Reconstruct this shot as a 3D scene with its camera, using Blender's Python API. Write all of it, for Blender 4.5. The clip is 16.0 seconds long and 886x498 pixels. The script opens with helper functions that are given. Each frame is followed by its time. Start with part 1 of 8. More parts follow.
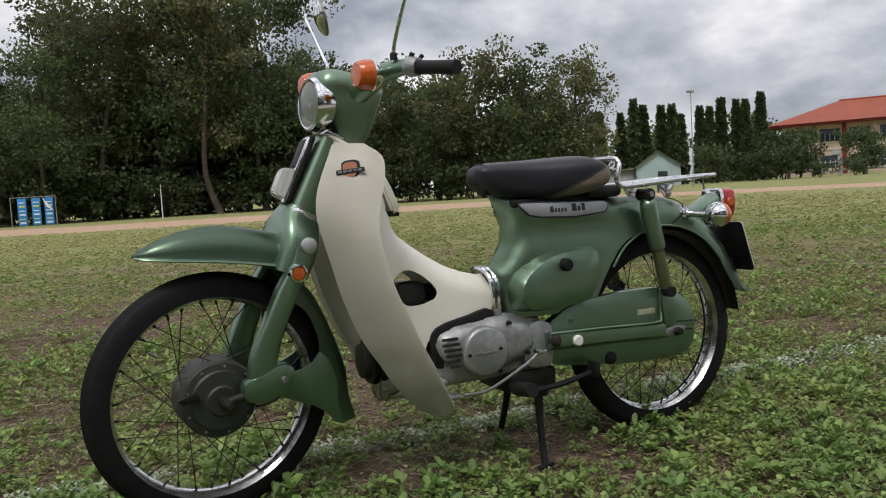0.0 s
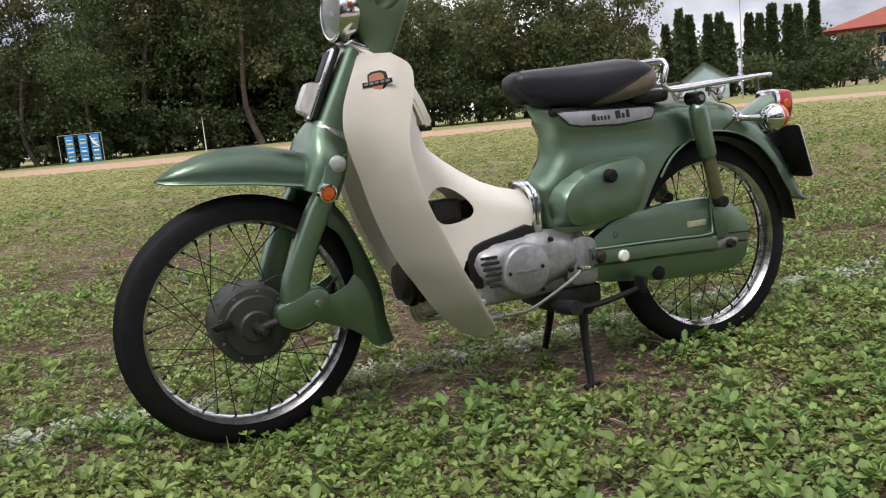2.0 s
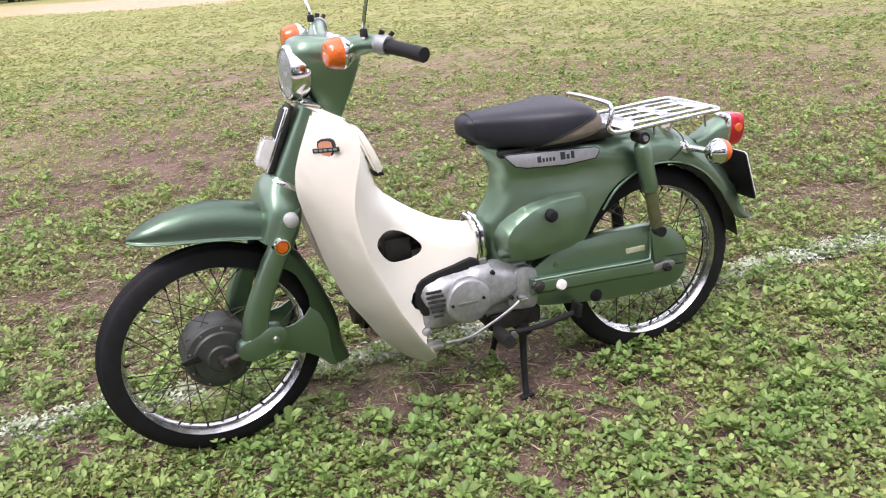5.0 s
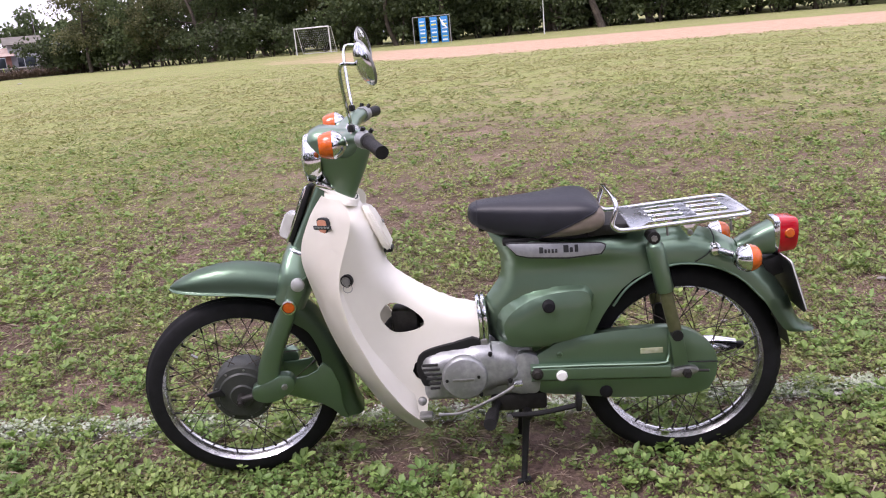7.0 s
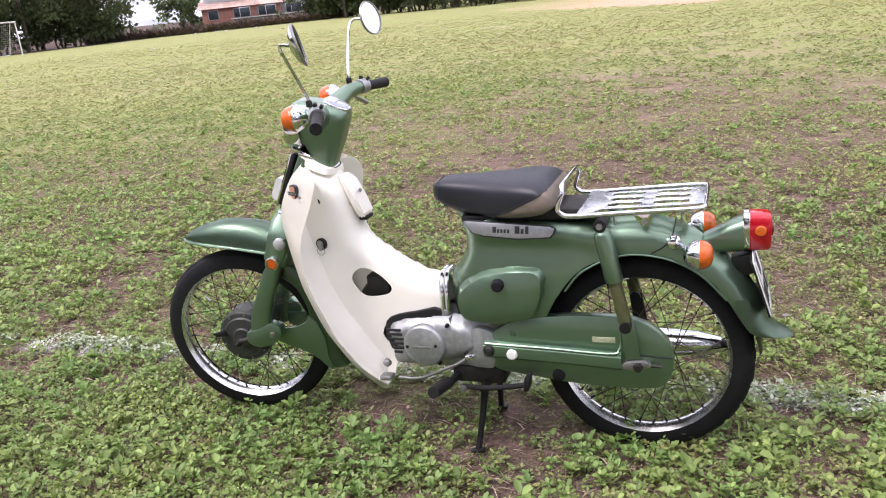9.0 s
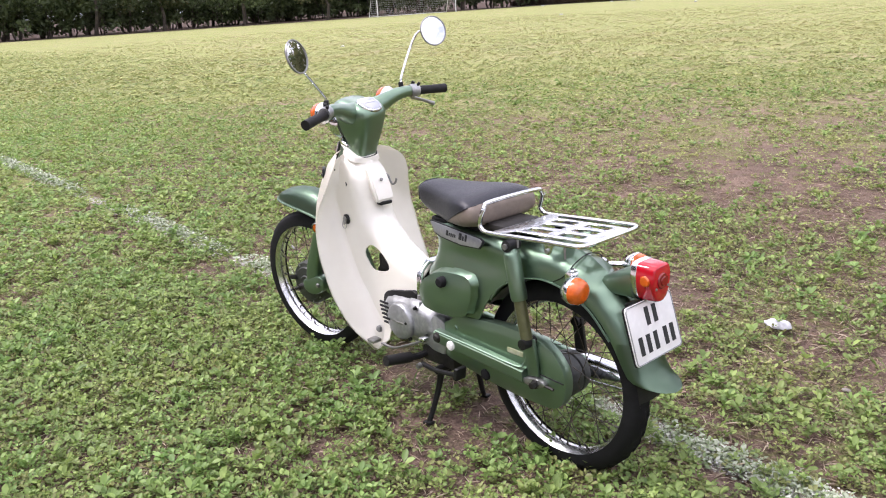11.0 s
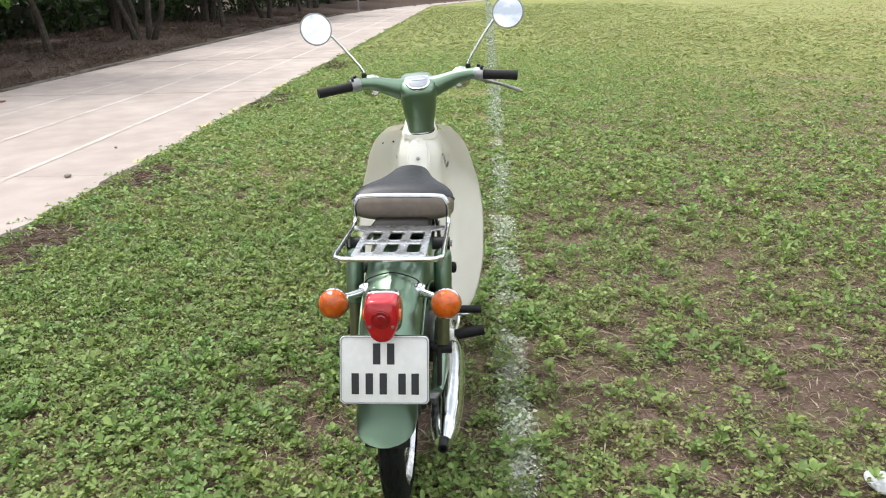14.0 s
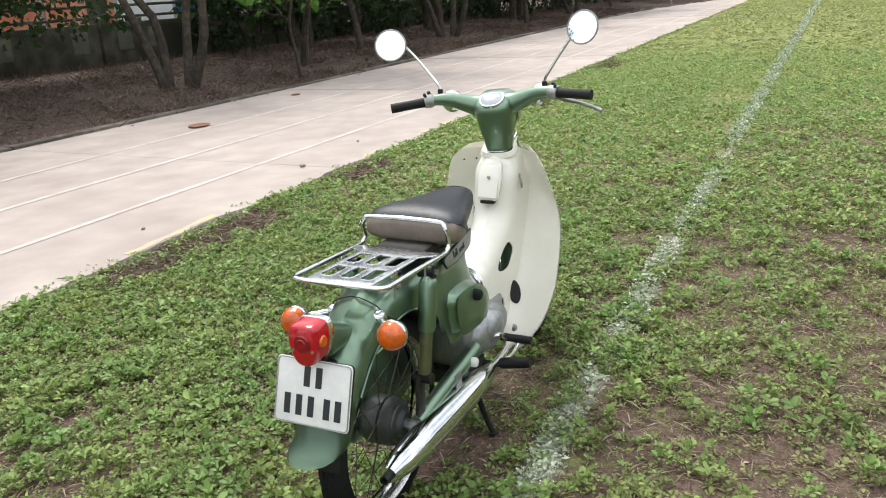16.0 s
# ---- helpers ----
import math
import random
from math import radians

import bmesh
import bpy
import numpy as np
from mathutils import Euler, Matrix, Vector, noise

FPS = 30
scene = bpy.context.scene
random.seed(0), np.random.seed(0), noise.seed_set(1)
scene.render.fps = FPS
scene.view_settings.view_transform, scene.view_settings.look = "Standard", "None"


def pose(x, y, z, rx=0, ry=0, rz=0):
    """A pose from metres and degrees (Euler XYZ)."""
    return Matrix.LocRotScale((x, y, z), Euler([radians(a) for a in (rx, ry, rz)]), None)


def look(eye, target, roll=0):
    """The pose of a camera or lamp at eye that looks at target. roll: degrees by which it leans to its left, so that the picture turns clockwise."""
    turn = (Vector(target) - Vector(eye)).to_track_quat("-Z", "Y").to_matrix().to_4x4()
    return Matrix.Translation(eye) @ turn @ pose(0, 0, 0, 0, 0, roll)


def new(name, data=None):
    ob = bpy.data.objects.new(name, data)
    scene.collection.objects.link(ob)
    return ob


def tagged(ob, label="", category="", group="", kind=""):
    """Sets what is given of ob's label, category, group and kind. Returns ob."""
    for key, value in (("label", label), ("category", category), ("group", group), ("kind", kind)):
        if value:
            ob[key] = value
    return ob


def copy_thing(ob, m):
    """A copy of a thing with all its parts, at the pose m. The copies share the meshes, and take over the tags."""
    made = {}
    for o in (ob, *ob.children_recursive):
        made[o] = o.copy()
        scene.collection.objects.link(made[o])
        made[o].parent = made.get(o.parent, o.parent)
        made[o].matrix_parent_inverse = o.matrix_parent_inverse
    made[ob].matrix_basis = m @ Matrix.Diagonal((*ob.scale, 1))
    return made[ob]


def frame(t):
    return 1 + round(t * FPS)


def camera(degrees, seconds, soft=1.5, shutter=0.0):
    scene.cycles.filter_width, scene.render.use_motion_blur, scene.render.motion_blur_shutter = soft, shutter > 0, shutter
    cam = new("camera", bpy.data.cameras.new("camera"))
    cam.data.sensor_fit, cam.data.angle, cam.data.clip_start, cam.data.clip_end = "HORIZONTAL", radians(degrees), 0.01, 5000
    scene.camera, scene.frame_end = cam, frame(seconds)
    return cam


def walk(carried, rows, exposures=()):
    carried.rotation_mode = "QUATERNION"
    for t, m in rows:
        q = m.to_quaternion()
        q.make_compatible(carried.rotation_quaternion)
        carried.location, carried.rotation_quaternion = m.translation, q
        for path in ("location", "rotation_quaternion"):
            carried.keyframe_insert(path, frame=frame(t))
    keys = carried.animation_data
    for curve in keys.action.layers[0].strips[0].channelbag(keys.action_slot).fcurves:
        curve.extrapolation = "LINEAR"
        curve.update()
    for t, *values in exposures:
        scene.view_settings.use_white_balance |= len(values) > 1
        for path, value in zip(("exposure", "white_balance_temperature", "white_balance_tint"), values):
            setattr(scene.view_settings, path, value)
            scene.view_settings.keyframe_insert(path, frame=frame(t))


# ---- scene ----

cam = camera(57.7, 16.0, soft=1.1)
# seconds, eye, target, roll
PATH = [
    (0, (-0.215, -1.849, 0.692), (0.562, -0.012, 0.55), -3.4),
    (0.5, (-0.218, -1.838, 0.683), (0.575, -0.012, 0.495), -2.6),
    (1, (-0.213, -1.824, 0.679), (0.56, 0.007, 0.457), -2.4),
    (1.5, (-0.207, -1.791, 0.652), (0.568, 0.035, 0.395), -2.4),
    (2, (-0.17, -1.777, 0.665), (0.485, 0.085, 0.345), -5.6),
    (2.5, (-0.11, -1.755, 0.847), (0.509, 0.073, 0.32), -5.0),
    (3, (-0.127, -1.812, 1.09), (0.497, -0.029, 0.433), -2.9),
    (3.2, (-0.159, -1.844, 1.156), (0.499, -0.091, 0.454), -3.0),
    (5.3, (0.129, -1.898, 1.135), (0.589, -0.075, 0.451), -5.5),
    (5.5, (0.21, -1.877, 1.16), (0.599, -0.029, 0.504), -6.4),
    (6, (0.383, -1.845, 1.205), (0.569, 0.041, 0.566), -5.7),
    (6.5, (0.625, -1.94, 1.203), (0.437, -0.037, 0.618), -3.7),
    (7, (0.762, -2.079, 1.202), (0.582, -0.16, 0.669), -5.3),
    (7.5, (0.861, -2.24, 1.202), (0.648, -0.343, 0.605), -6.8),
    (8, (1.044, -2.248, 1.19), (0.688, -0.358, 0.642), -6.8),
    (8.5, (1.276, -2.174, 1.179), (0.726, -0.348, 0.575), -7.5),
    (9, (1.467, -1.975, 1.218), (0.727, -0.217, 0.616), -6.0),
    (9.2, (1.558, -1.935, 1.238), (0.701, -0.217, 0.68), -7.5),
    (11.3, (2.659, -1.394, 1.278), (1.134, -0.251, 0.671), -4.5),
    (11.5, (2.718, -1.301, 1.265), (1.167, -0.189, 0.665), -6.1),
    (12, (2.792, -1.009, 1.26), (1.112, -0.119, 0.639), -5.3),
    (12.5, (2.897, -0.674, 1.24), (1.087, -0.085, 0.627), -4.5),
    (13, (2.935, -0.355, 1.25), (1.057, -0.003, 0.659), -5.2),
    (13.5, (2.939, -0.054, 1.272), (1.033, 0.123, 0.695), -4.0),
    (14, (2.99, 0.267, 1.268), (1.099, 0.102, 0.637), -1.7),
    (14.5, (2.9, 0.468, 1.27), (1.022, 0.123, 0.675), -2.5),
    (15, (2.811, 0.582, 1.283), (0.979, 0.064, 0.669), -3.1),
    (15.5, (2.78, 0.786, 1.286), (1.012, 0.056, 0.703), -2.3),
    (16, (2.707, 0.982, 1.297), (1.018, 0.104, 0.684), -3.3),
]
# seconds, stops, kelvin, tint
EXPOSURES = [(0.0, 0.0, 6550, 13), (0.5, 0.18, 6600, 15), (1.0, 0.36, 6600, 15), (1.5, 0.38, 6600, 16), (2.0, 0.5, 6550, 18), (2.5, 0.76, 6450, 20), (3.0, 0.93, 6400, 20), (5.5, 1.35, 6350, 25), (6.0, 1.4, 6300, 26), (6.5, 1.12, 6250, 28), (7.0, 0.9, 6230, 31), (7.5, 0.85, 6280, 31), (8.5, 1.05, 6300, 28), (9.0, 1.18, 6300, 25), (11.5, 1.25, 6300, 24), (12.5, 1.2, 6350, 19), (13.0, 1.2, 6350, 17), (13.5, 1.05, 6450, 10), (16.0, 1.0, 6500, 8)]
walk(cam, [(t, look(eye, target, roll)) for t, eye, target, roll in PATH], EXPOSURES)

# ---- world and sun: bright overcast sky with grey cloud ----
SUN_ELEVATION, SUN_TURN = radians(58), radians(225)
world = bpy.data.worlds.new("overcast_sky")
scene.world = world
world.use_nodes = True
wn, wl = world.node_tree.nodes, world.node_tree.links
for node in list(wn):
    wn.remove(node)
sky = wn.new("ShaderNodeTexSky")
sky.sky_type, sky.sun_disc = "NISHITA", False
sky.sun_elevation, sky.sun_rotation = SUN_ELEVATION, SUN_TURN
sky.air_density, sky.dust_density = 1.0, 2.0
where = wn.new("ShaderNodeTexCoord")
squash = wn.new("ShaderNodeMapping")
squash.inputs["Scale"].default_value = (1.0, 1.0, 2.0)
billow = wn.new("ShaderNodeTexNoise")
billow.inputs["Scale"].default_value, billow.inputs["Detail"].default_value = 3.1, 11.0
billow.inputs["Roughness"].default_value, billow.inputs["Distortion"].default_value = 0.55, 0.12
shade = wn.new("ShaderNodeValToRGB")
shade.color_ramp.elements[0].position, shade.color_ramp.elements[0].color = 0.38, (3.4, 3.75, 4.3, 1)
shade.color_ramp.elements[1].position, shade.color_ramp.elements[1].color = 0.62, (11.0, 11.0, 11.1, 1)
grey = shade.color_ramp.elements.new(0.48)
grey.color = (6.0, 6.3, 6.8, 1)
# an overcast sky is brightest overhead
height = wn.new("ShaderNodeSeparateXYZ")
lift = wn.new("ShaderNodeMapRange")
lift.inputs["To Min"].default_value, lift.inputs["To Max"].default_value = 0.86, 1.5
zenith = wn.new("ShaderNodeMixRGB")
zenith.blend_type = "MULTIPLY"
zenith.inputs[0].default_value = 1.0
cover = wn.new("ShaderNodeMixRGB")
cover.inputs[0].default_value = 0.93
back = wn.new("ShaderNodeBackground")
back.inputs["Strength"].default_value = 0.098
sky_out = wn.new("ShaderNodeOutputWorld")
wl.new(where.outputs["Generated"], squash.inputs["Vector"])
wl.new(squash.outputs[0], billow.inputs["Vector"])
wl.new(billow.outputs[0], shade.inputs[0])
wl.new(sky.outputs[0], cover.inputs[1])
wl.new(where.outputs["Generated"], height.inputs[0])
wl.new(height.outputs[2], lift.inputs["Value"])
wl.new(shade.outputs[0], zenith.inputs[1])
wl.new(lift.outputs[0], zenith.inputs[2])
wl.new(zenith.outputs[0], cover.inputs[2])
wl.new(cover.outputs[0], back.inputs["Color"])
wl.new(back.outputs[0], sky_out.inputs["Surface"])

sun_data = bpy.data.lights.new("sun", "SUN")
sun_data.energy, sun_data.angle, sun_data.color = 1.6, radians(15), (1.0, 0.97, 0.92)
sun = new("sun", sun_data)
sun.matrix_world = look((-12, -12, 27), (0, 0, 0))

# ---- materials ----
def material(name, base, rough=0.5, metal=0.0, vary=0.12, scale=30.0, bump=0.0, bump_scale=200.0, coat=0.0, second=None, mix=(0.45, 0.65), spread=0.0, transmit=0.0, ior=1.45, spec=0.5, rough_vary=0.1):
    """A principled material with colour variation at two scales, uneven gloss and optional relief."""
    m = bpy.data.materials.new(name)
    m.use_nodes = True
    n, l = m.node_tree.nodes, m.node_tree.links
    b = n["Principled BSDF"]
    b.inputs["Metallic"].default_value = metal
    b.inputs["IOR"].default_value = ior
    b.inputs["Specular IOR Level"].default_value = spec
    b.inputs["Coat Weight"].default_value = coat
    b.inputs["Coat Roughness"].default_value = 0.12
    b.inputs["Transmission Weight"].default_value = transmit
    tc = n.new("ShaderNodeTexCoord")
    large = n.new("ShaderNodeTexNoise")
    large.inputs["Scale"].default_value, large.inputs["Detail"].default_value = scale * 0.15, 4
    fine = n.new("ShaderNodeTexNoise")
    fine.inputs["Scale"].default_value, fine.inputs["Detail"].default_value = scale, 5
    l.new(tc.outputs["Object"], large.inputs["Vector"])
    l.new(tc.outputs["Object"], fine.inputs["Vector"])
    ramp = n.new("ShaderNodeValToRGB")
    c2 = second or tuple(min(1, c * (1 + vary)) for c in base)
    c1 = base if second else tuple(c * (1 - vary) for c in base)
    ramp.color_ramp.elements[0].position, ramp.color_ramp.elements[0].color = mix[0], (*c1, 1)
    ramp.color_ramp.elements[1].position, ramp.color_ramp.elements[1].color = mix[1], (*c2, 1)
    add = n.new("ShaderNodeMath")
    add.operation = "MULTIPLY_ADD"
    add.inputs[1].default_value, add.inputs[2].default_value = 0.5, 0.0
    half = n.new("ShaderNodeMath")
    half.operation = "MULTIPLY_ADD"
    half.inputs[1].default_value = 0.5
    l.new(fine.outputs[0], add.inputs[0])
    l.new(large.outputs[0], half.inputs[0])
    l.new(add.outputs[0], half.inputs[2])
    l.new(half.outputs[0], ramp.inputs[0])
    colour = ramp.outputs[0]
    if spread:
        info, hsv, rnd = n.new("ShaderNodeObjectInfo"), n.new("ShaderNodeHueSaturation"), n.new("ShaderNodeMapRange")
        rnd.inputs["To Min"].default_value, rnd.inputs["To Max"].default_value = 1 - spread, 1 + spread
        l.new(info.outputs["Random"], rnd.inputs["Value"])
        l.new(rnd.outputs[0], hsv.inputs["Value"])
        l.new(colour, hsv.inputs["Color"])
        colour = hsv.outputs[0]
    l.new(colour, b.inputs["Base Color"])
    rr = n.new("ShaderNodeMapRange")
    rr.inputs["To Min"].default_value, rr.inputs["To Max"].default_value = max(0.02, rough - rough_vary), min(1, rough + rough_vary)
    l.new(half.outputs[0], rr.inputs["Value"])
    l.new(rr.outputs[0], b.inputs["Roughness"])
    if bump:
        relief = n.new("ShaderNodeTexNoise")
        relief.inputs["Scale"].default_value, relief.inputs["Detail"].default_value = bump_scale, 4
        bp = n.new("ShaderNodeBump")
        bp.inputs["Strength"].default_value, bp.inputs["Distance"].default_value = bump, 0.003
        l.new(tc.outputs["Object"], relief.inputs["Vector"])
        l.new(relief.outputs[0], bp.inputs["Height"])
        l.new(bp.outputs[0], b.inputs["Normal"])
    return m


PAINT = material("green_metallic_paint", (0.162, 0.245, 0.170), 0.37, 0.88, 0.1, 6, 0.015, 900, coat=0.5, second=(0.175, 0.262, 0.183), rough_vary=0.02)
CREAM = material("cream_plastic", (0.79, 0.762, 0.675), 0.34, 0, 0.04, 10, 0.015, 500, second=(0.84, 0.815, 0.735))
CHROME = material("chrome", (0.72, 0.73, 0.74), 0.12, 1.0, 0.06, 40, rough_vary=0.07)
RIM_STEEL = material("aged_rim_chrome", (0.42, 0.415, 0.405), 0.24, 1.0, 0.2, 55, 0.06, 160, second=(0.74, 0.74, 0.74), mix=(0.36, 0.54))
STEEL = material("dull_steel", (0.33, 0.33, 0.32), 0.42, 0.85, 0.2, 60, 0.05)
SPOKE = material("rusted_spoke_steel", (0.09, 0.075, 0.06), 0.5, 0.7, 0.3, 80)
RUBBER = material("black_rubber", (0.009, 0.009, 0.010), 0.7, 0, 0.3, 45, 0.15, 350, spec=0.25)
GRIP = material("grip_rubber", (0.014, 0.0135, 0.0135), 0.6, 0, 0.2, 60, 0.2, 500, spec=0.3)
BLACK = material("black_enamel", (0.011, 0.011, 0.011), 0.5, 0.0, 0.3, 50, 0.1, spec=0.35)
DARK = material("greasy_dark_metal", (0.03, 0.028, 0.025), 0.55, 0.4, 0.4, 40, 0.3, 150)
ALLOY = material("weathered_aluminium", (0.30, 0.31, 0.31), 0.48, 0.75, 0.16, 70, 0.15, 260, second=(0.42, 0.43, 0.43))
ALLOY_DARK = material("dark_slot", (0.02, 0.02, 0.02), 0.7, 0.2, 0.2, 50)
DRUM = material("drab_drum_paint", (0.048, 0.052, 0.046), 0.5, 0.3, 0.2, 60, 0.2, 300)
HUB_GREY = material("grey_hub_casting", (0.062, 0.065, 0.062), 0.45, 0.5, 0.2, 60, 0.2, 300)
VINYL = material("black_vinyl", (0.012, 0.0125, 0.018), 0.42, 0, 0.15, 60, 0.2, 700, spec=0.5)
TAUPE = material("taupe_vinyl", (0.19, 0.155, 0.125), 0.55, 0, 0.12, 60, 0.25, 700)
DECK = material("satin_carrier_steel", (0.55, 0.56, 0.575), 0.28, 1.0, 0.12, 40, 0.05, 200, second=(0.68, 0.69, 0.70))
AMBER = material("amber_lens", (0.58, 0.105, 0.008), 0.12, 0, 0.2, 60, 0.5, 160, coat=0.6)
RED = material("red_lens", (0.44, 0.005, 0.014), 0.12, 0, 0.1, 50, 0.06, 220, coat=0.5, spec=0.5)
RED_DEEP = material("deep_red_lens", (0.24, 0.003, 0.008), 0.12, 0, 0.1, 50, 0.12, 300, coat=0.5)
CLEAR = material("clear_lens", (0.75, 0.75, 0.72), 0.12, 0, 0.05, 50, 0.3, 220, coat=0.8, transmit=0.45)
GLASS = material("headlamp_glass", (0.97, 0.97, 0.96), 0.12, 0, 0.02, 50, 0.4, 140, transmit=0.85)
REFLECTOR = material("lamp_reflector", (0.82, 0.82, 0.80), 0.4, 0.8, 0.05, 30)
DIAL = material("dial_glass", (0.30, 0.32, 0.36), 0.12, 0, 0.05, 40, coat=0.8)
PLATE_WHITE = material("plate_white", (0.72, 0.72, 0.70), 0.4, 0, 0.05, 60, 0.03)
INK = material("black_ink", (0.02, 0.022, 0.024), 0.5, 0, 0.2, 80)
BADGE = material("silver_badge", (0.34, 0.35, 0.355), 0.36, 0.7, 0.1, 80)
WHITE_CAP = material("white_cap", (0.74, 0.74, 0.70), 0.4, 0, 0.05, 60)
GREY_CAP = material("grey_cap", (0.42, 0.43, 0.42), 0.35, 0.2, 0.08, 60)
EMBLEM_RED = material("emblem_orange", (0.56, 0.25, 0.16), 0.35, 0, 0.1, 60)
MIRROR = material("mirror_glass", (0.93, 0.94, 0.95), 0.02, 1.0, 0.01, 20, rough_vary=0.01)
OLIVE = material("olive_shock_tube", (0.12, 0.125, 0.06), 0.4, 0.5, 0.15, 60)
LABEL = material("worn_label", (0.22, 0.26, 0.12), 0.5, 0, 0.3, 70, second=(0.35, 0.36, 0.25))


def leaf_material(name, low, high, gloss=0.35, through_light=0.35, patch=0.0):
    """Leaves: colour varies from leaf to leaf, some light shines through."""
    m = bpy.data.materials.new(name)
    m.use_nodes = True
    n, l = m.node_tree.nodes, m.node_tree.links
    b = n["Principled BSDF"]
    geo, ramp = n.new("ShaderNodeNewGeometry"), n.new("ShaderNodeValToRGB")
    ramp.color_ramp.elements[0].color, ramp.color_ramp.elements[1].color = (*low, 1), (*high, 1)
    mid = ramp.color_ramp.elements.new(0.8)
    mid.color = (*[a * 0.45 + c * 0.55 for a, c in zip(low, high)], 1)
    l.new(geo.outputs["Random Per Island"], ramp.inputs[0])
    info, hsv, rnd = n.new("ShaderNodeObjectInfo"), n.new("ShaderNodeHueSaturation"), n.new("ShaderNodeMapRange")
    spread = 0.06 if patch else 0.25
    rnd.inputs["To Min"].default_value, rnd.inputs["To Max"].default_value = 1 - spread, 1 + spread
    l.new(info.outputs["Random"], rnd.inputs["Value"])
    l.new(rnd.outputs[0], hsv.inputs["Value"])
    l.new(ramp.outputs[0], hsv.inputs["Color"])
    if patch:
        tc, drift, hue = n.new("ShaderNodeTexCoord"), n.new("ShaderNodeTexNoise"), n.new("ShaderNodeMapRange")
        drift.inputs["Scale"].default_value, drift.inputs["Detail"].default_value = patch, 3
        hue.inputs["From Min"].default_value, hue.inputs["From Max"].default_value = 0.3, 0.7
        hue.inputs["To Min"].default_value, hue.inputs["To Max"].default_value = 0.475, 0.52
        l.new(tc.outputs["Object"], drift.inputs["Vector"])
        l.new(drift.outputs[0], hue.inputs["Value"])
        l.new(hue.outputs[0], hsv.inputs["Hue"])
    l.new(hsv.outputs[0], b.inputs["Base Color"])
    b.inputs["Roughness"].default_value = 0.5
    b.inputs["Specular IOR Level"].default_value = gloss
    tr, mix, out = n.new("ShaderNodeBsdfTranslucent"), n.new("ShaderNodeMixShader"), n["Material Output"]
    l.new(hsv.outputs[0], tr.inputs["Color"])
    mix.inputs[0].default_value = through_light
    l.new(b.outputs[0], mix.inputs[1])
    l.new(tr.outputs[0], mix.inputs[2])
    l.new(mix.outputs[0], out.inputs["Surface"])
    return m


WEED = leaf_material("weed_leaves", (0.119, 0.148, 0.042), (0.335, 0.372, 0.130), 0.45, 0.35, 4.0)
# lighter copy of WEED, with the outer field's brightness put into the colour
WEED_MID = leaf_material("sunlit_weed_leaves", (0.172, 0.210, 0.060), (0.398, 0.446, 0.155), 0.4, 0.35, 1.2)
WEED_LUSH = leaf_material("lush_weed_leaves", (0.122, 0.197, 0.045), (0.335, 0.465, 0.132), 0.45, 0.35, 3.0)
WEED_DRY = leaf_material("yellowed_leaves", (0.24, 0.20, 0.085), (0.46, 0.40, 0.20))
WEED_FAR = leaf_material("field_growth", (0.29, 0.30, 0.112), (0.44, 0.445, 0.185), 0.35, 0.35, 0.5)
STRAW = leaf_material("dry_straw", (0.30, 0.22, 0.16), (0.72, 0.61, 0.48), 0.2, 0.2)
DEBRIS = leaf_material("soil_crumbs", (0.045, 0.030, 0.023), (0.36, 0.265, 0.20), 0.2, 0.05)
CHALKED = leaf_material("chalk_dusted_leaves", (0.20, 0.27, 0.12), (0.66, 0.68, 0.58), 0.2, 0.2)
CHALK = leaf_material("chalk_crumbs", (0.42, 0.40, 0.36), (0.80, 0.79, 0.76), 0.1, 0.0)
WOOD_LEAF = leaf_material("woodland_leaves", (0.070, 0.100, 0.044), (0.145, 0.185, 0.075), 0.2, 0.45)
SHRUB_LEAF = leaf_material("dark_shrub_leaves", (0.052, 0.072, 0.032), (0.105, 0.135, 0.055), 0.2, 0.4)
WOOD_LEAF_2 = leaf_material("olive_woodland_leaves", (0.090, 0.098, 0.046), (0.185, 0.185, 0.085), 0.2, 0.45)
SHADE_LEAF = leaf_material("shade_tree_leaves", (0.024, 0.048, 0.016), (0.060, 0.110, 0.030), 0.3, 0.3)
BRIGHT_LEAF = leaf_material("young_leaves", (0.06, 0.14, 0.02), (0.16, 0.30, 0.05), 0.35, 0.4)
CYPRESS_LEAF = leaf_material("column_tree_leaves", (0.075, 0.105, 0.046), (0.125, 0.165, 0.07), 0.2, 0.4)
BRUSH = leaf_material("dry_brush", (0.115, 0.082, 0.064), (0.33, 0.25, 0.195), 0.2, 0.15)
BARK = material("bark", (0.045, 0.036, 0.028), 0.9, 0, 0.3, 12, 0.8, 40, second=(0.115, 0.095, 0.072))


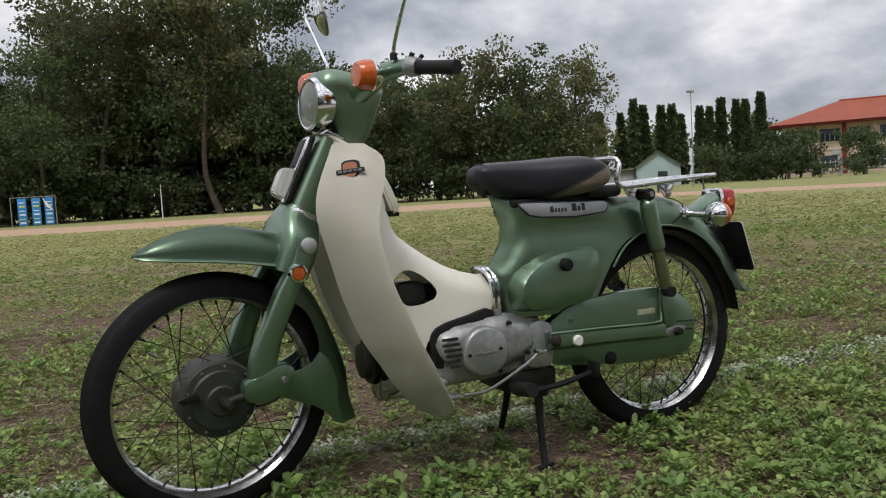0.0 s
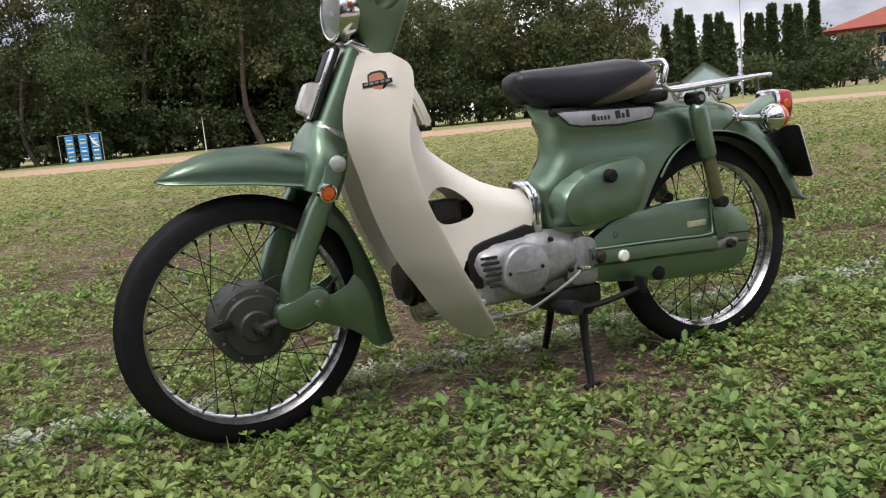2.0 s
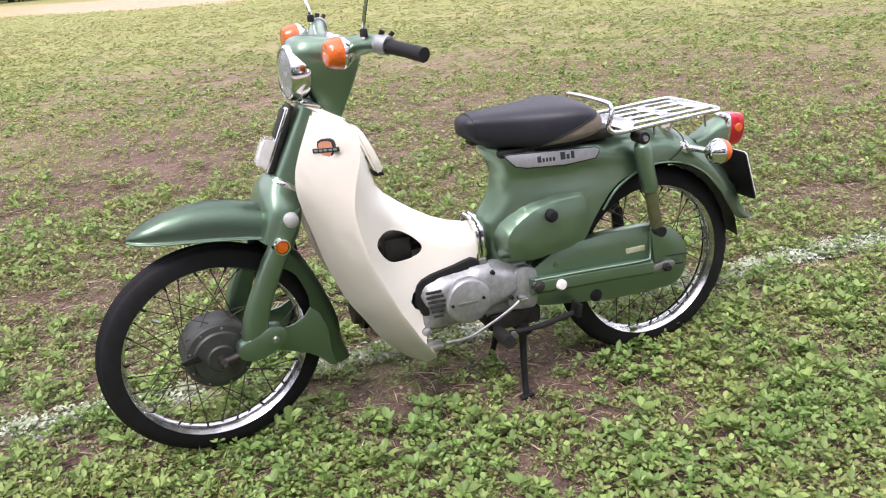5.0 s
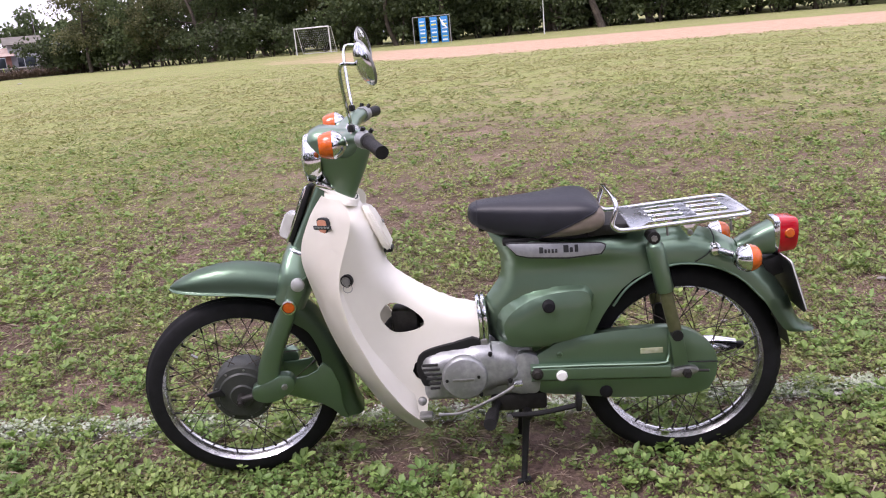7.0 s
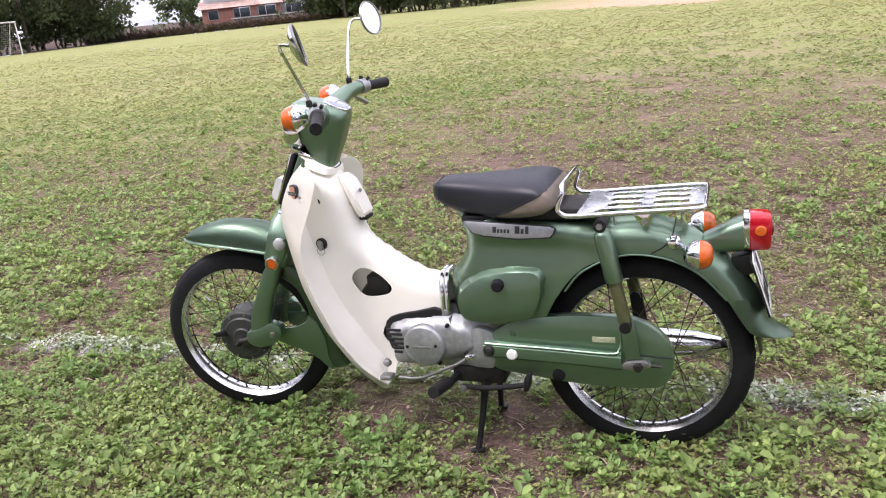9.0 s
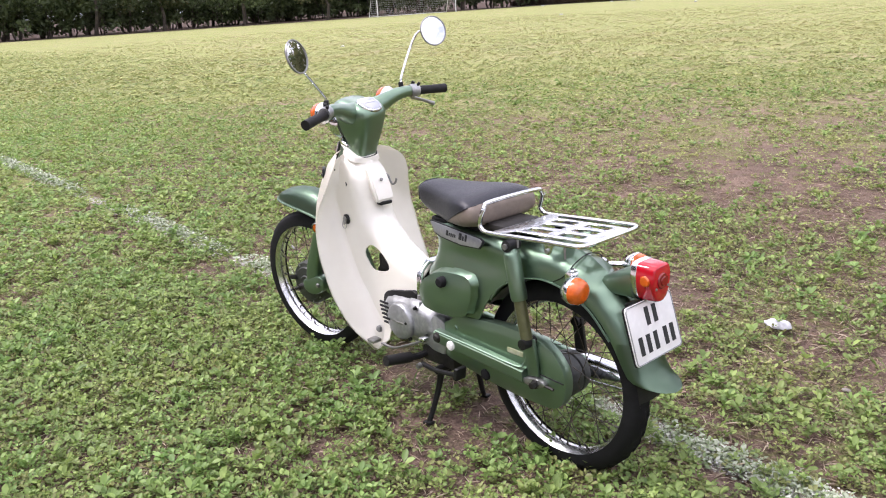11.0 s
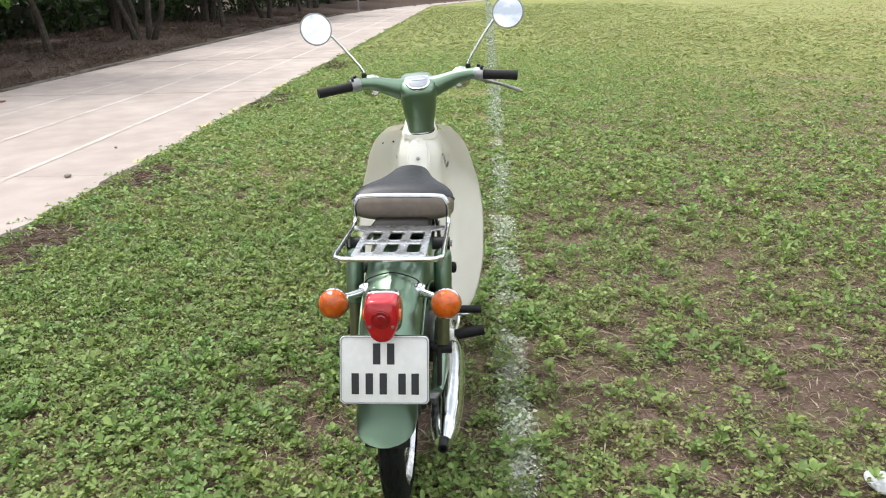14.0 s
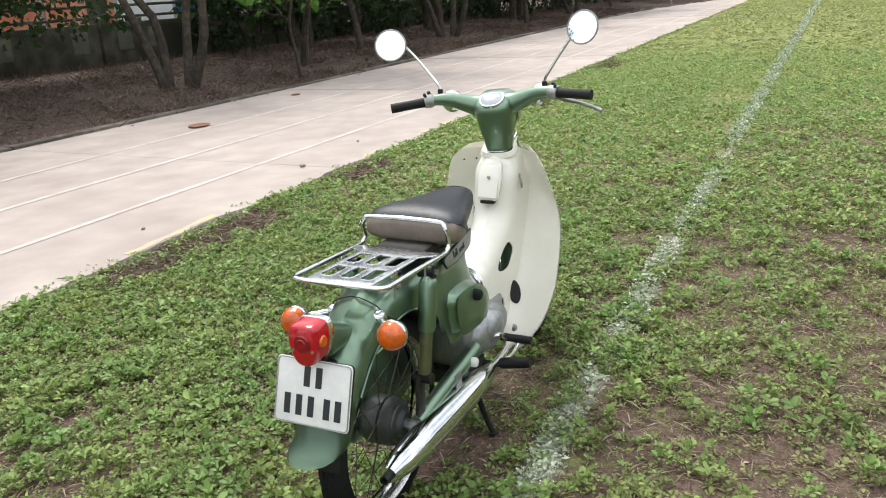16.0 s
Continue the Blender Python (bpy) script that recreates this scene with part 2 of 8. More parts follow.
def ground_material():
    """Trodden soil, straw and low green growth; leaf litter under the trees; a worn chalk line."""
    m = bpy.data.materials.new("field_ground")
    m.use_nodes = True
    n, l = m.node_tree.nodes, m.node_tree.links
    b = n["Principled BSDF"]
    b.inputs["Roughness"].default_value = 0.95
    b.inputs["Specular IOR Level"].default_value = 0.15
    tc = n.new("ShaderNodeTexCoord")
    sep = n.new("ShaderNodeSeparateXYZ")
    l.new(tc.outputs["Object"], sep.inputs[0])

    def noise_at(scale, detail=5, rough=0.6):
        t = n.new("ShaderNodeTexNoise")
        t.inputs["Scale"].default_value, t.inputs["Detail"].default_value, t.inputs["Roughness"].default_value = scale, detail, rough
        l.new(tc.outputs["Object"], t.inputs["Vector"])
        return t.outputs[0]

    def mathn(op, a, c=0.0, d=0.0, clamp=False):
        t = n.new("ShaderNodeMath")
        t.operation, t.use_clamp = op, clamp
        for i, v in enumerate((a, c, d)):
            if isinstance(v, (int, float)):
                t.inputs[i].default_value = v
            else:
                l.new(v, t.inputs[i])
        return t.outputs[0]

    def ramp(v, a, c):
        t = n.new("ShaderNodeMapRange")
        t.inputs["From Min"].default_value, t.inputs["From Max"].default_value = a, c
        l.new(v, t.inputs["Value"])
        return t.outputs[0]

    def mixc(f, a, c):
        t = n.new("ShaderNodeMixRGB")
        for i, v in enumerate((f, a, c)):
            if isinstance(v, (int, float)):
                t.inputs[i].default_value = v
            elif isinstance(v, tuple):
                t.inputs[i].default_value = (*v, 1)
            else:
                l.new(v, t.inputs[i])
        return t.outputs[0]

    fleck, grain, clod = noise_at(320, 4, 0.7), noise_at(75, 7, 0.7), noise_at(16, 7, 0.68)
    tuft, patch, wide = noise_at(4.2, 7, 0.68), noise_at(1.1, 7, 0.66), noise_at(0.22, 5)
    soil = mixc(ramp(clod, 0.36, 0.64), (0.052, 0.034, 0.027), (0.14, 0.094, 0.074))
    soil = mixc(ramp(grain, 0.46, 0.66), soil, (0.21, 0.15, 0.115))
    soil = mixc(ramp(fleck, 0.52, 0.66), soil, (0.085, 0.058, 0.043))
    soil = mixc(ramp(patch, 0.5, 0.7), soil, mixc(ramp(grain, 0.38, 0.62), (0.17, 0.11, 0.088), (0.33, 0.23, 0.185)))
    green = mixc(ramp(grain, 0.34, 0.66), (0.19, 0.215, 0.070), (0.31, 0.335, 0.125))
    green = mixc(ramp(tuft, 0.48, 0.74), green, mixc(ramp(clod, 0.4, 0.6), (0.20, 0.19, 0.08), (0.31, 0.285, 0.13)))
    green = mixc(ramp(fleck, 0.55, 0.68), green, (0.075, 0.085, 0.025))
    # the near ground shows its soil between the plants, further off the low growth closes over it
    r2 = mathn("ADD", mathn("MULTIPLY", sep.outputs[0], sep.outputs[0]), mathn("MULTIPLY", sep.outputs[1], sep.outputs[1]))
    far = ramp(mathn("SQRT", r2), 3.0, 15.0)
    bare = mathn("ADD", mathn("MULTIPLY", patch, 0.40), mathn("ADD", mathn("MULTIPLY", wide, 0.32), mathn("MULTIPLY", clod, 0.34)))
    lush_side = ramp(sep.outputs[1], 1.5, -1.5)
    bare = mathn("SUBTRACT", bare, mathn("MULTIPLY", lush_side, 0.05))
    bare = mathn("SUBTRACT", bare, mathn("MULTIPLY", ramp(sep.outputs[0], 0.0, -6.0), 0.06))
    soil = mixc(mathn("MULTIPLY", far, 0.75), soil, mixc(ramp(clod, 0.36, 0.64), (0.22, 0.155, 0.118), (0.36, 0.27, 0.205)))
    cover = mathn("SUBTRACT", mathn("MULTIPLY_ADD", far, 0.20, 0.43), bare)
    col = mixc(ramp(cover, -0.06, 0.07), soil, green)
    # worn yellow and brown patches over the open field, more of them away from the path
    open_field = ramp(sep.outputs[1], 1.0, 12.0)
    dry = ramp(mathn("ADD", mathn("MULTIPLY", noise_at(0.55, 7, 0.7), 0.6), mathn("MULTIPLY", tuft, 0.4)), 0.47, 0.60)
    col = mixc(mathn("MULTIPLY", mathn("MULTIPLY", dry, open_field), 0.7), col, mixc(ramp(clod, 0.4, 0.6), (0.25, 0.205, 0.12), (0.37, 0.31, 0.185)))
    deep = ramp(mathn("ADD", mathn("MULTIPLY", noise_at(0.9, 7, 0.7), 0.5), mathn("MULTIPLY", noise_at(7, 6, 0.7), 0.5)), 0.50, 0.62)
    col = mixc(mathn("MULTIPLY", mathn("MULTIPLY", deep, far), 0.55), col, (0.125, 0.155, 0.045))
    # leaf litter beyond the running path
    turn = mathn("MAXIMUM", mathn("SUBTRACT", -26.0, sep.outputs[0]), 0.0)
    past = mathn("SUBTRACT", mathn("ADD", mathn("MULTIPLY_ADD", sep.outputs[0], 0.03, -6.35), mathn("MULTIPLY", mathn("MULTIPLY", turn, turn), 0.0075)), sep.outputs[1])
    litter = mixc(ramp(clod, 0.35, 0.65), (0.042, 0.029, 0.023), (0.098, 0.068, 0.053))
    litter = mixc(ramp(grain, 0.5, 0.7), litter, (0.15, 0.11, 0.087))
    col = mixc(ramp(past, 0.0, 0.35), col, litter)
    west = mathn("SUBTRACT", mathn("MULTIPLY_ADD", sep.outputs[1], 0.22, -64.0), sep.outputs[0])
    col = mixc(ramp(west, 0.0, 1.0), col, litter)
    # the dirt running track on the far side of the field
    bend = n.new("ShaderNodeValToRGB")
    stops = ((-30, 64), (-16, 47), (-7, 35.5), (-1, 29.5), (7, 28), (13, 26.8), (19, 25), (24, 18), (31, 6), (38, -10))
    first, last = bend.color_ramp.elements[0], bend.color_ramp.elements[1]
    first.position, first.color = 10 / 80, (0.84, 0.84, 0.84, 1)
    last.position, last.color = 78 / 80, (0.10, 0.10, 0.10, 1)
    for sx, sy in stops[1:-1]:
        e = bend.color_ramp.elements.new((sx + 40) / 80)
        g = (sy + 20) / 100
        e.color = (g, g, g, 1)
    l.new(ramp(sep.outputs[0], -40, 40), bend.inputs[0])
    inside = mathn("SUBTRACT", sep.outputs[1], mathn("MULTIPLY_ADD", bend.outputs[0], 100, -20))
    inside = mathn("ADD", inside, mathn("MULTIPLY_ADD", noise_at(0.55, 6, 0.7), 5.0, -2.5))
    inner = ramp(inside, -0.3, 0.5)
    outer = ramp(inside, 15.5, 14.0)
    east = ramp(mathn("ADD", sep.outputs[0], mathn("MULTIPLY", noise_at(0.3, 5), 14)), -7.0, 3.0)
    dirt = mixc(ramp(noise_at(2.2, 7, 0.7), 0.35, 0.65), (0.37, 0.245, 0.17), (0.52, 0.365, 0.26))
    dirt = mixc(ramp(grain, 0.5, 0.7), dirt, (0.46, 0.36, 0.24))
    col = mixc(mathn("MULTIPLY", mathn("MULTIPLY", inner, outer), east), col, dirt)
    # chalk line, worn to patches
    off = mathn("ABSOLUTE", mathn("SUBTRACT", sep.outputs[1], mathn("MULTIPLY_ADD", sep.outputs[0], 0.0262, 0.262)))
    edge = ramp(mathn("ADD", off, mathn("MULTIPLY_ADD", noise_at(9, 5), 0.14, -0.07)), 0.060, 0.012)
    worn = ramp(mathn("ADD", mathn("MULTIPLY", noise_at(2.1, 4), 0.75), mathn("MULTIPLY", noise_at(30, 4), 0.35)), 0.42, 0.62)
    on = ramp(sep.outputs[0], -54.0, -53.0)
    on = mathn("MULTIPLY", on, mathn("MULTIPLY_ADD", ramp(sep.outputs[0], -12.0, 2.0), 0.78, 0.22))
    col = mixc(mathn("MULTIPLY", mathn("MULTIPLY", edge, worn), on), col, (0.70, 0.68, 0.64))
    l.new(col, b.inputs["Base Color"])
    bp = n.new("ShaderNodeBump")
    bp.inputs["Strength"].default_value, bp.inputs["Distance"].default_value = 1.0, 0.03
    l.new(mathn("ADD", mathn("MULTIPLY", clod, 0.55), mathn("MULTIPLY", grain, 0.45)), bp.inputs["Height"])
    l.new(bp.outputs[0], b.inputs["Normal"])
    return m


GROUND = ground_material()
CONCRETE = material("path_concrete", (0.29, 0.24, 0.213), 0.85, 0, 0.14, 3.0, 0.3, 60, second=(0.425, 0.36, 0.325), mix=(0.34, 0.64), spread=0.05)
LINE_PAINT = material("worn_white_line", (0.40, 0.345, 0.312), 0.85, 0, 0.1, 9, 0.2, 90, second=(0.53, 0.485, 0.45), mix=(0.40, 0.62))
YELLOW_PAINT = material("worn_yellow_edge", (0.40, 0.34, 0.26), 0.8, 0, 0.1, 8, 0.2, 90, second=(0.56, 0.44, 0.15), mix=(0.46, 0.6))
KERB = material("mossy_kerb", (0.06, 0.05, 0.04), 0.9, 0, 0.3, 6, 0.5, 50, second=(0.18, 0.155, 0.125))
WALL_OLD = material("mossy_wall", (0.055, 0.055, 0.040), 0.92, 0, 0.3, 2.5, 0.4, 30, second=(0.16, 0.148, 0.118))
WALL_PATCH = material("pale_wall_panel", (0.19, 0.185, 0.15), 0.9, 0, 0.25, 5, 0.3, 40)
WALL_CREAM = material("cream_render", (0.62, 0.50, 0.40), 0.85, 0, 0.1, 0.8, 0.1, 10)
WALL_BLUE = material("pale_blue_render", (0.42, 0.55, 0.56), 0.85, 0, 0.1, 0.8, 0.1, 10)
WALL_GREY = material("grey_render", (0.40, 0.41, 0.43), 0.85, 0, 0.12, 0.8, 0.1, 10)
BRICK_RED = material("red_brick", (0.36, 0.175, 0.135), 0.85, 0, 0.15, 2, 0.2, 20)
STALL_ORANGE = material("orange_brick_panel", (0.52, 0.19, 0.10), 0.85, 0, 0.15, 3, 0.3, 12, second=(0.62, 0.30, 0.19))
ROOF_RUST = material("rusty_sheet_roof", (0.30, 0.20, 0.165), 0.8, 0, 0.2, 1.5, 0.3, 10, second=(0.46, 0.36, 0.31))
ROOF_RED = material("red_roof_tile", (0.26, 0.06, 0.03), 0.75, 0, 0.15, 3, 0.5, 8, second=(0.36, 0.085, 0.04))
ROOF_GREY = material("weathered_roof", (0.16, 0.145, 0.12), 0.85, 0, 0.2, 2, 0.3, 10)
WINDOW = material("dark_window", (0.03, 0.04, 0.05), 0.15, 0, 0.2, 2)
WINDOW_FRAME = material("grey_window_frame", (0.40, 0.42, 0.45), 0.5, 0.2, 0.1, 10)
MAROON = material("maroon_column", (0.22, 0.03, 0.03), 0.7, 0, 0.1, 3)
POLE_WHITE = material("white_pole", (0.62, 0.62, 0.60), 0.6, 0, 0.1, 6)
POLE_GREY = material("grey_pole", (0.30, 0.30, 0.30), 0.6, 0.3, 0.1, 6)
NET = material("net_cord", (0.45, 0.45, 0.45), 0.8, 0, 0.1, 20)
SIGN_BLUE = material("blue_banner", (0.03, 0.23, 0.55), 0.6, 0, 0.1, 4)
SIGN_WHITE = material("white_banner_print", (0.72, 0.75, 0.76), 0.6, 0, 0.05, 6)
SIGN_YELLOW = material("yellow_banner_print", (0.70, 0.60, 0.12), 0.6, 0, 0.05, 6)
PLAY_BLUE = material("blue_play_plastic", (0.02, 0.10, 0.50), 0.4, 0, 0.08, 6)
PLAY_SKY = material("sky_blue_play_plastic", (0.03, 0.30, 0.70), 0.4, 0, 0.08, 6)
PLAY_RED = material("red_play_plastic", (0.60, 0.03, 0.02), 0.4, 0, 0.08, 6)
PLAY_ORANGE = material("orange_play_plastic", (0.80, 0.16, 0.03), 0.4, 0, 0.08, 6)
PLAY_YELLOW = material("yellow_play_plastic", (0.80, 0.48, 0.03), 0.4, 0, 0.08, 6)
PLAY_GREEN = material("green_play_plastic", (0.02, 0.35, 0.08), 0.4, 0, 0.08, 6)
FLAG_LIME = material("lime_flag", (0.60, 0.85, 0.05), 0.6, 0, 0.05, 6)
BAG = material("white_plastic_bag", (0.56, 0.56, 0.58), 0.35, 0, 0.08, 30, 0.3, 60, transmit=0.25)
STONE = material("stone", (0.20, 0.18, 0.16), 0.85, 0, 0.2, 30, 0.4, 80)
RUST_LEAF = material("fallen_leaf", (0.21, 0.088, 0.048), 0.7, 0, 0.25, 60)

# ---- mesh tools ----
from mathutils.geometry import delaunay_2d_cdt


def part(name, bm, mat, parent=None, label="", m=None, sharp=38):
    """Links a bmesh as one mesh object under its thing."""
    if m is not None:
        bmesh.ops.transform(bm, matrix=m, verts=bm.verts)
    bmesh.ops.recalc_face_normals(bm, faces=bm.faces)
    me = bpy.data.meshes.new(name)
    bm.to_mesh(me)
    bm.free()
    me.materials.append(mat)
    for p in me.polygons:
        p.use_smooth = True
    me.set_sharp_from_angle(angle=radians(sharp))
    ob = new(name, me)
    if parent is not None:
        ob.parent = parent
    if label:
        ob["label"] = label
    return ob


def repeat(ob, parent, m):
    """Another object on the same mesh."""
    o = new(ob.name.split(".")[0], ob.data)
    o.parent = parent
    o.matrix_basis = m
    return o


def spline(pts, n=6):
    """Catmull-Rom through the points, n steps a span."""
    p = [Vector(q) for q in pts]
    p = [p[0] * 2 - p[1]] + p + [p[-1] * 2 - p[-2]]
    out = []
    for i in range(1, len(p) - 2):
        for k in range(n):
            t = k / n
            a, b, c, d = p[i - 1], p[i], p[i + 1], p[i + 2]
            out.append(0.5 * (2 * b + (c - a) * t + (2 * a - 5 * b + 4 * c - d) * t * t + (3 * b - a - 3 * c + d) * t ** 3))
    out.append(p[-2])
    return out


def loft(rings, caps=True, closed=True, bm=None):
    bm = bm or bmesh.new()
    vs = [[bm.verts.new(q) for q in r] for r in rings]
    n = len(rings[0])
    for a, b in zip(vs[:-1], vs[1:]):
        for j in range(n if closed else n - 1):
            k = (j + 1) % n
            bm.faces.new((a[j], a[k], b[k], b[j]))
    if caps and closed:
        bm.faces.new(vs[0])
        bm.faces.new(list(reversed(vs[-1])))
    return bm


def tube(pts, radius, n=10, smooth=5, caps=True, bm=None):
    """A round bar along a smoothed line; radius may be a list, one a point."""
    path = spline(pts, smooth) if smooth > 1 else [Vector(q) for q in pts]
    rad = radius if isinstance(radius, (list, tuple)) else [radius] * len(pts)
    rings, up = [], None
    for i, q in enumerate(path):
        d = (path[min(i + 1, len(path) - 1)] - path[max(i - 1, 0)]).normalized()
        if up is None:
            up = d.orthogonal().normalized()
        up = (up - d * up.dot(d)).normalized()
        side = d.cross(up)
        s = i / max(1, smooth)
        k = min(int(s), len(rad) - 2)
        r = rad[k] + (rad[k + 1] - rad[k]) * (s - k)
        rings.append([q + (up * math.cos(a) + side * math.sin(a)) * r for a in (2 * math.pi * j / n for j in range(n))])
    return loft(rings, caps, True, bm)


def lathe(profile, axis="y", at=(0, 0, 0), n=40, bm=None, closed=False):
    """Turns (radius, along) round an axis through a point."""
    bm = bm or bmesh.new()
    rings = []
    for i in range(n):
        a = 2 * math.pi * i / n
        c, s = math.cos(a), math.sin(a)
        ring = []
        for r, h in profile:
            v = {"y": (r * c, h, r * s), "x": (h, r * c, r * s), "z": (r * c, r * s, h)}[axis]
            ring.append(Vector(at) + Vector(v))
        rings.append(ring)
    vs = [[bm.verts.new(q) for q in ring] for ring in rings]
    m = len(profile)
    for i in range(n):
        a, b = vs[i], vs[(i + 1) % n]
        for j in range(m if closed else m - 1):
            k = (j + 1) % m
            bm.faces.new((a[j], a[k], b[k], b[j]))
    bmesh.ops.remove_doubles(bm, verts=bm.verts, dist=1e-6)
    return bm


def box(x0, x1, y0, y1, z0, z1, bevel=0.003, bm=None, seg=2):
    part_bm = bmesh.new()
    bmesh.ops.create_cube(part_bm, size=1, matrix=pose((x0 + x1) / 2, (y0 + y1) / 2, (z0 + z1) / 2) @ Matrix.Diagonal((x1 - x0, y1 - y0, z1 - z0, 1)))
    if bevel:
        bmesh.ops.bevel(part_bm, geom=part_bm.edges[:], offset=bevel, segments=seg, affect="EDGES", profile=0.5)
    return join(bm, part_bm)


def join(bm, other):
    if bm is None:
        return other
    me = bpy.data.meshes.new("joined")
    other.to_mesh(me)
    other.free()
    bm.from_mesh(me)
    bpy.data.meshes.remove(me)
    return bm


def inside(p, poly):
    x, y, hit = p[0], p[1], False
    for (x0, y0), (x1, y1) in zip(poly, poly[1:] + poly[:1]):
        if (y0 > y) != (y1 > y) and x < (x1 - x0) * (y - y0) / (y1 - y0) + x0:
            hit = not hit
    return hit


def off_edge(p, segs):
    best = 9.0
    for (ax, ay), (bx, by) in segs:
        dx, dy = bx - ax, by - ay
        s = max(0, min(1, ((p[0] - ax) * dx + (p[1] - ay) * dy) / (dx * dx + dy * dy + 1e-12)))
        best = min(best, math.hypot(p[0] - ax - s * dx, p[1] - ay - s * dy))
    return best


def round_line(pts, n=4):
    """A closed, smoothed outline."""
    p = [Vector((*q, 0)) for q in pts]
    k = len(p)
    out = []
    for i in range(k):
        a, b, c, d = p[i - 1], p[i], p[(i + 1) % k], p[(i + 2) % k]
        for j in range(n):
            t = j / n
            v = 0.5 * (2 * b + (c - a) * t + (2 * a - 5 * b + 4 * c - d) * t * t + (3 * b - a - 3 * c + d) * t ** 3)
            out.append((v.x, v.y))
    return out


def filled(outline, holes=(), step=0.012):
    """Triangles of a flat outline with holes and inner points."""
    pts, edges = list(outline), [(i, (i + 1) % len(outline)) for i in range(len(outline))]
    for h in holes:
        s = len(pts)
        pts += list(h)
        edges += [(s + i, s + (i + 1) % len(h)) for i in range(len(h))]
    segs = [(pts[a], pts[b]) for a, b in edges]
    xs, ys = [p[0] for p in outline], [p[1] for p in outline]
    row, y = 0, min(ys) + step / 2
    while y < max(ys):
        x = min(xs) + step * (0.25 + 0.5 * (row % 2))
        while x < max(xs):
            if inside((x, y), list(outline)) and not any(inside((x, y), list(h)) for h in holes) and off_edge((x, y), segs) > step * 0.45:
                pts.append((x, y))
            x += step
        y += step * 0.87
        row += 1
    v, _, f, *_ = delaunay_2d_cdt([Vector(p) for p in pts], edges, [], 0, 1e-7)
    keep = []
    for t in f:
        c = (sum(v[i].x for i in t) / 3, sum(v[i].y for i in t) / 3)
        if inside(c, list(outline)) and not any(inside(c, list(h)) for h in holes):
            keep.append(t)
    return [(q.x, q.y) for q in v], keep


def shell(outline, width, radius, open_edges=(), holes=(), step=0.012, sides=(-1, 1), base=0.0, thick=0.0, plump=1.0):
    """A pressed shell in the x-z plane: each side bulges to width(x, z) and rounds off over radius towards the closed edges.
    open_edges: numbers of the outline's edges that stay open."""
    shut = [(outline[i], outline[(i + 1) % len(outline)]) for i in range(len(outline)) if i not in open_edges]
    v, f = filled(outline, holes, step)
    bm = bmesh.new()
    for side in sides:
        made = []
        for x, z in v:
            d = min(1.0, off_edge((x, z), shut) / radius) if shut else 1.0
            k = (1 - (1 - d) ** 2) ** 0.5
            made.append(bm.verts.new((x, side * (base + (width(x, z) - base) * k ** plump), z)))
        for t in f:
            bm.faces.new([made[i] for i in t])
    bmesh.ops.remove_doubles(bm, verts=bm.verts, dist=1e-5)
    bmesh.ops.recalc_face_normals(bm, faces=bm.faces)
    inner = [q for q in bm.verts if not q.is_boundary]
    for _ in range(3):
        bmesh.ops.smooth_vert(bm, verts=inner, factor=0.5, use_axis_y=True)
    if thick:
        bmesh.ops.solidify(bm, geom=bm.faces[:], thickness=thick)
    return bm


def between(table):
    """Straight interpolation in a table of (x, value)."""
    def f(x, z=0):
        if x <= table[0][0]:
            return table[0][1]
        for (a, u), (b, w) in zip(table[:-1], table[1:]):
            if x <= b:
                return u + (w - u) * (x - a) / (b - a)
        return table[-1][1]
    return f


def slab(outline, y0, y1, bevel=0.003, holes=()):
    """An outline in the x-z plane with thickness along y."""
    v, f = filled(outline, holes, 1.0)
    bm = bmesh.new()
    made = [bm.verts.new((x, y0, z)) for x, z in v]
    for t in f:
        bm.faces.new([made[i] for i in t])
    bmesh.ops.dissolve_limit(bm, angle_limit=0.02, verts=bm.verts, edges=bm.edges)
    r = bmesh.ops.extrude_face_region(bm, geom=bm.faces[:])
    bmesh.ops.translate(bm, vec=(0, y1 - y0, 0), verts=[g for g in r["geom"] if isinstance(g, bmesh.types.BMVert)])
    bmesh.ops.recalc_face_normals(bm, faces=bm.faces)
    if bevel:
        es = [e for e in bm.edges if len(e.link_faces) == 2 and e.calc_face_angle(0) > 0.9]
        bmesh.ops.bevel(bm, geom=es, offset=bevel, segments=2, affect="EDGES", profile=0.5)
    return bm


# ---- ground: one sheet to the horizon ----
def spaced(k, n, reach):
    t = 2 * k / n - 1
    return math.copysign((math.sinh(6.2 * abs(t)) / math.sinh(6.2)) * reach, t)


def ground_height(x, y):
    r = math.hypot(x - 1, y)
    z = 0.010 * noise.noise((x * 1.7, y * 1.7, 0)) + 0.007 * noise.noise((x * 6, y * 6, 3))
    z *= max(0.0, 1 - r / 60)
    bank = min(1.0, max(0.0, (-6.55 + 0.03 * x - y) / 3.0))
    return z - 0.004 + 0.12 * bank * bank * (3 - 2 * bank) * (1 if y > -60 else 0.5)


gbm = bmesh.new()
NG = 220
grid = [[gbm.verts.new((xx, yy, ground_height(xx, yy))) for yy in (spaced(j, NG, 1500) for j in range(NG + 1))] for xx in (1.0 + spaced(i, NG, 1500) for i in range(NG + 1))]
for i in range(NG):
    for j in range(NG):
        gbm.faces.new((grid[i][j], grid[i + 1][j], grid[i + 1][j + 1], grid[i][j + 1]))
tagged(part("ground", gbm, GROUND), "trodden grass field with bare reddish soil and a worn chalk line", "ground", kind="structure")


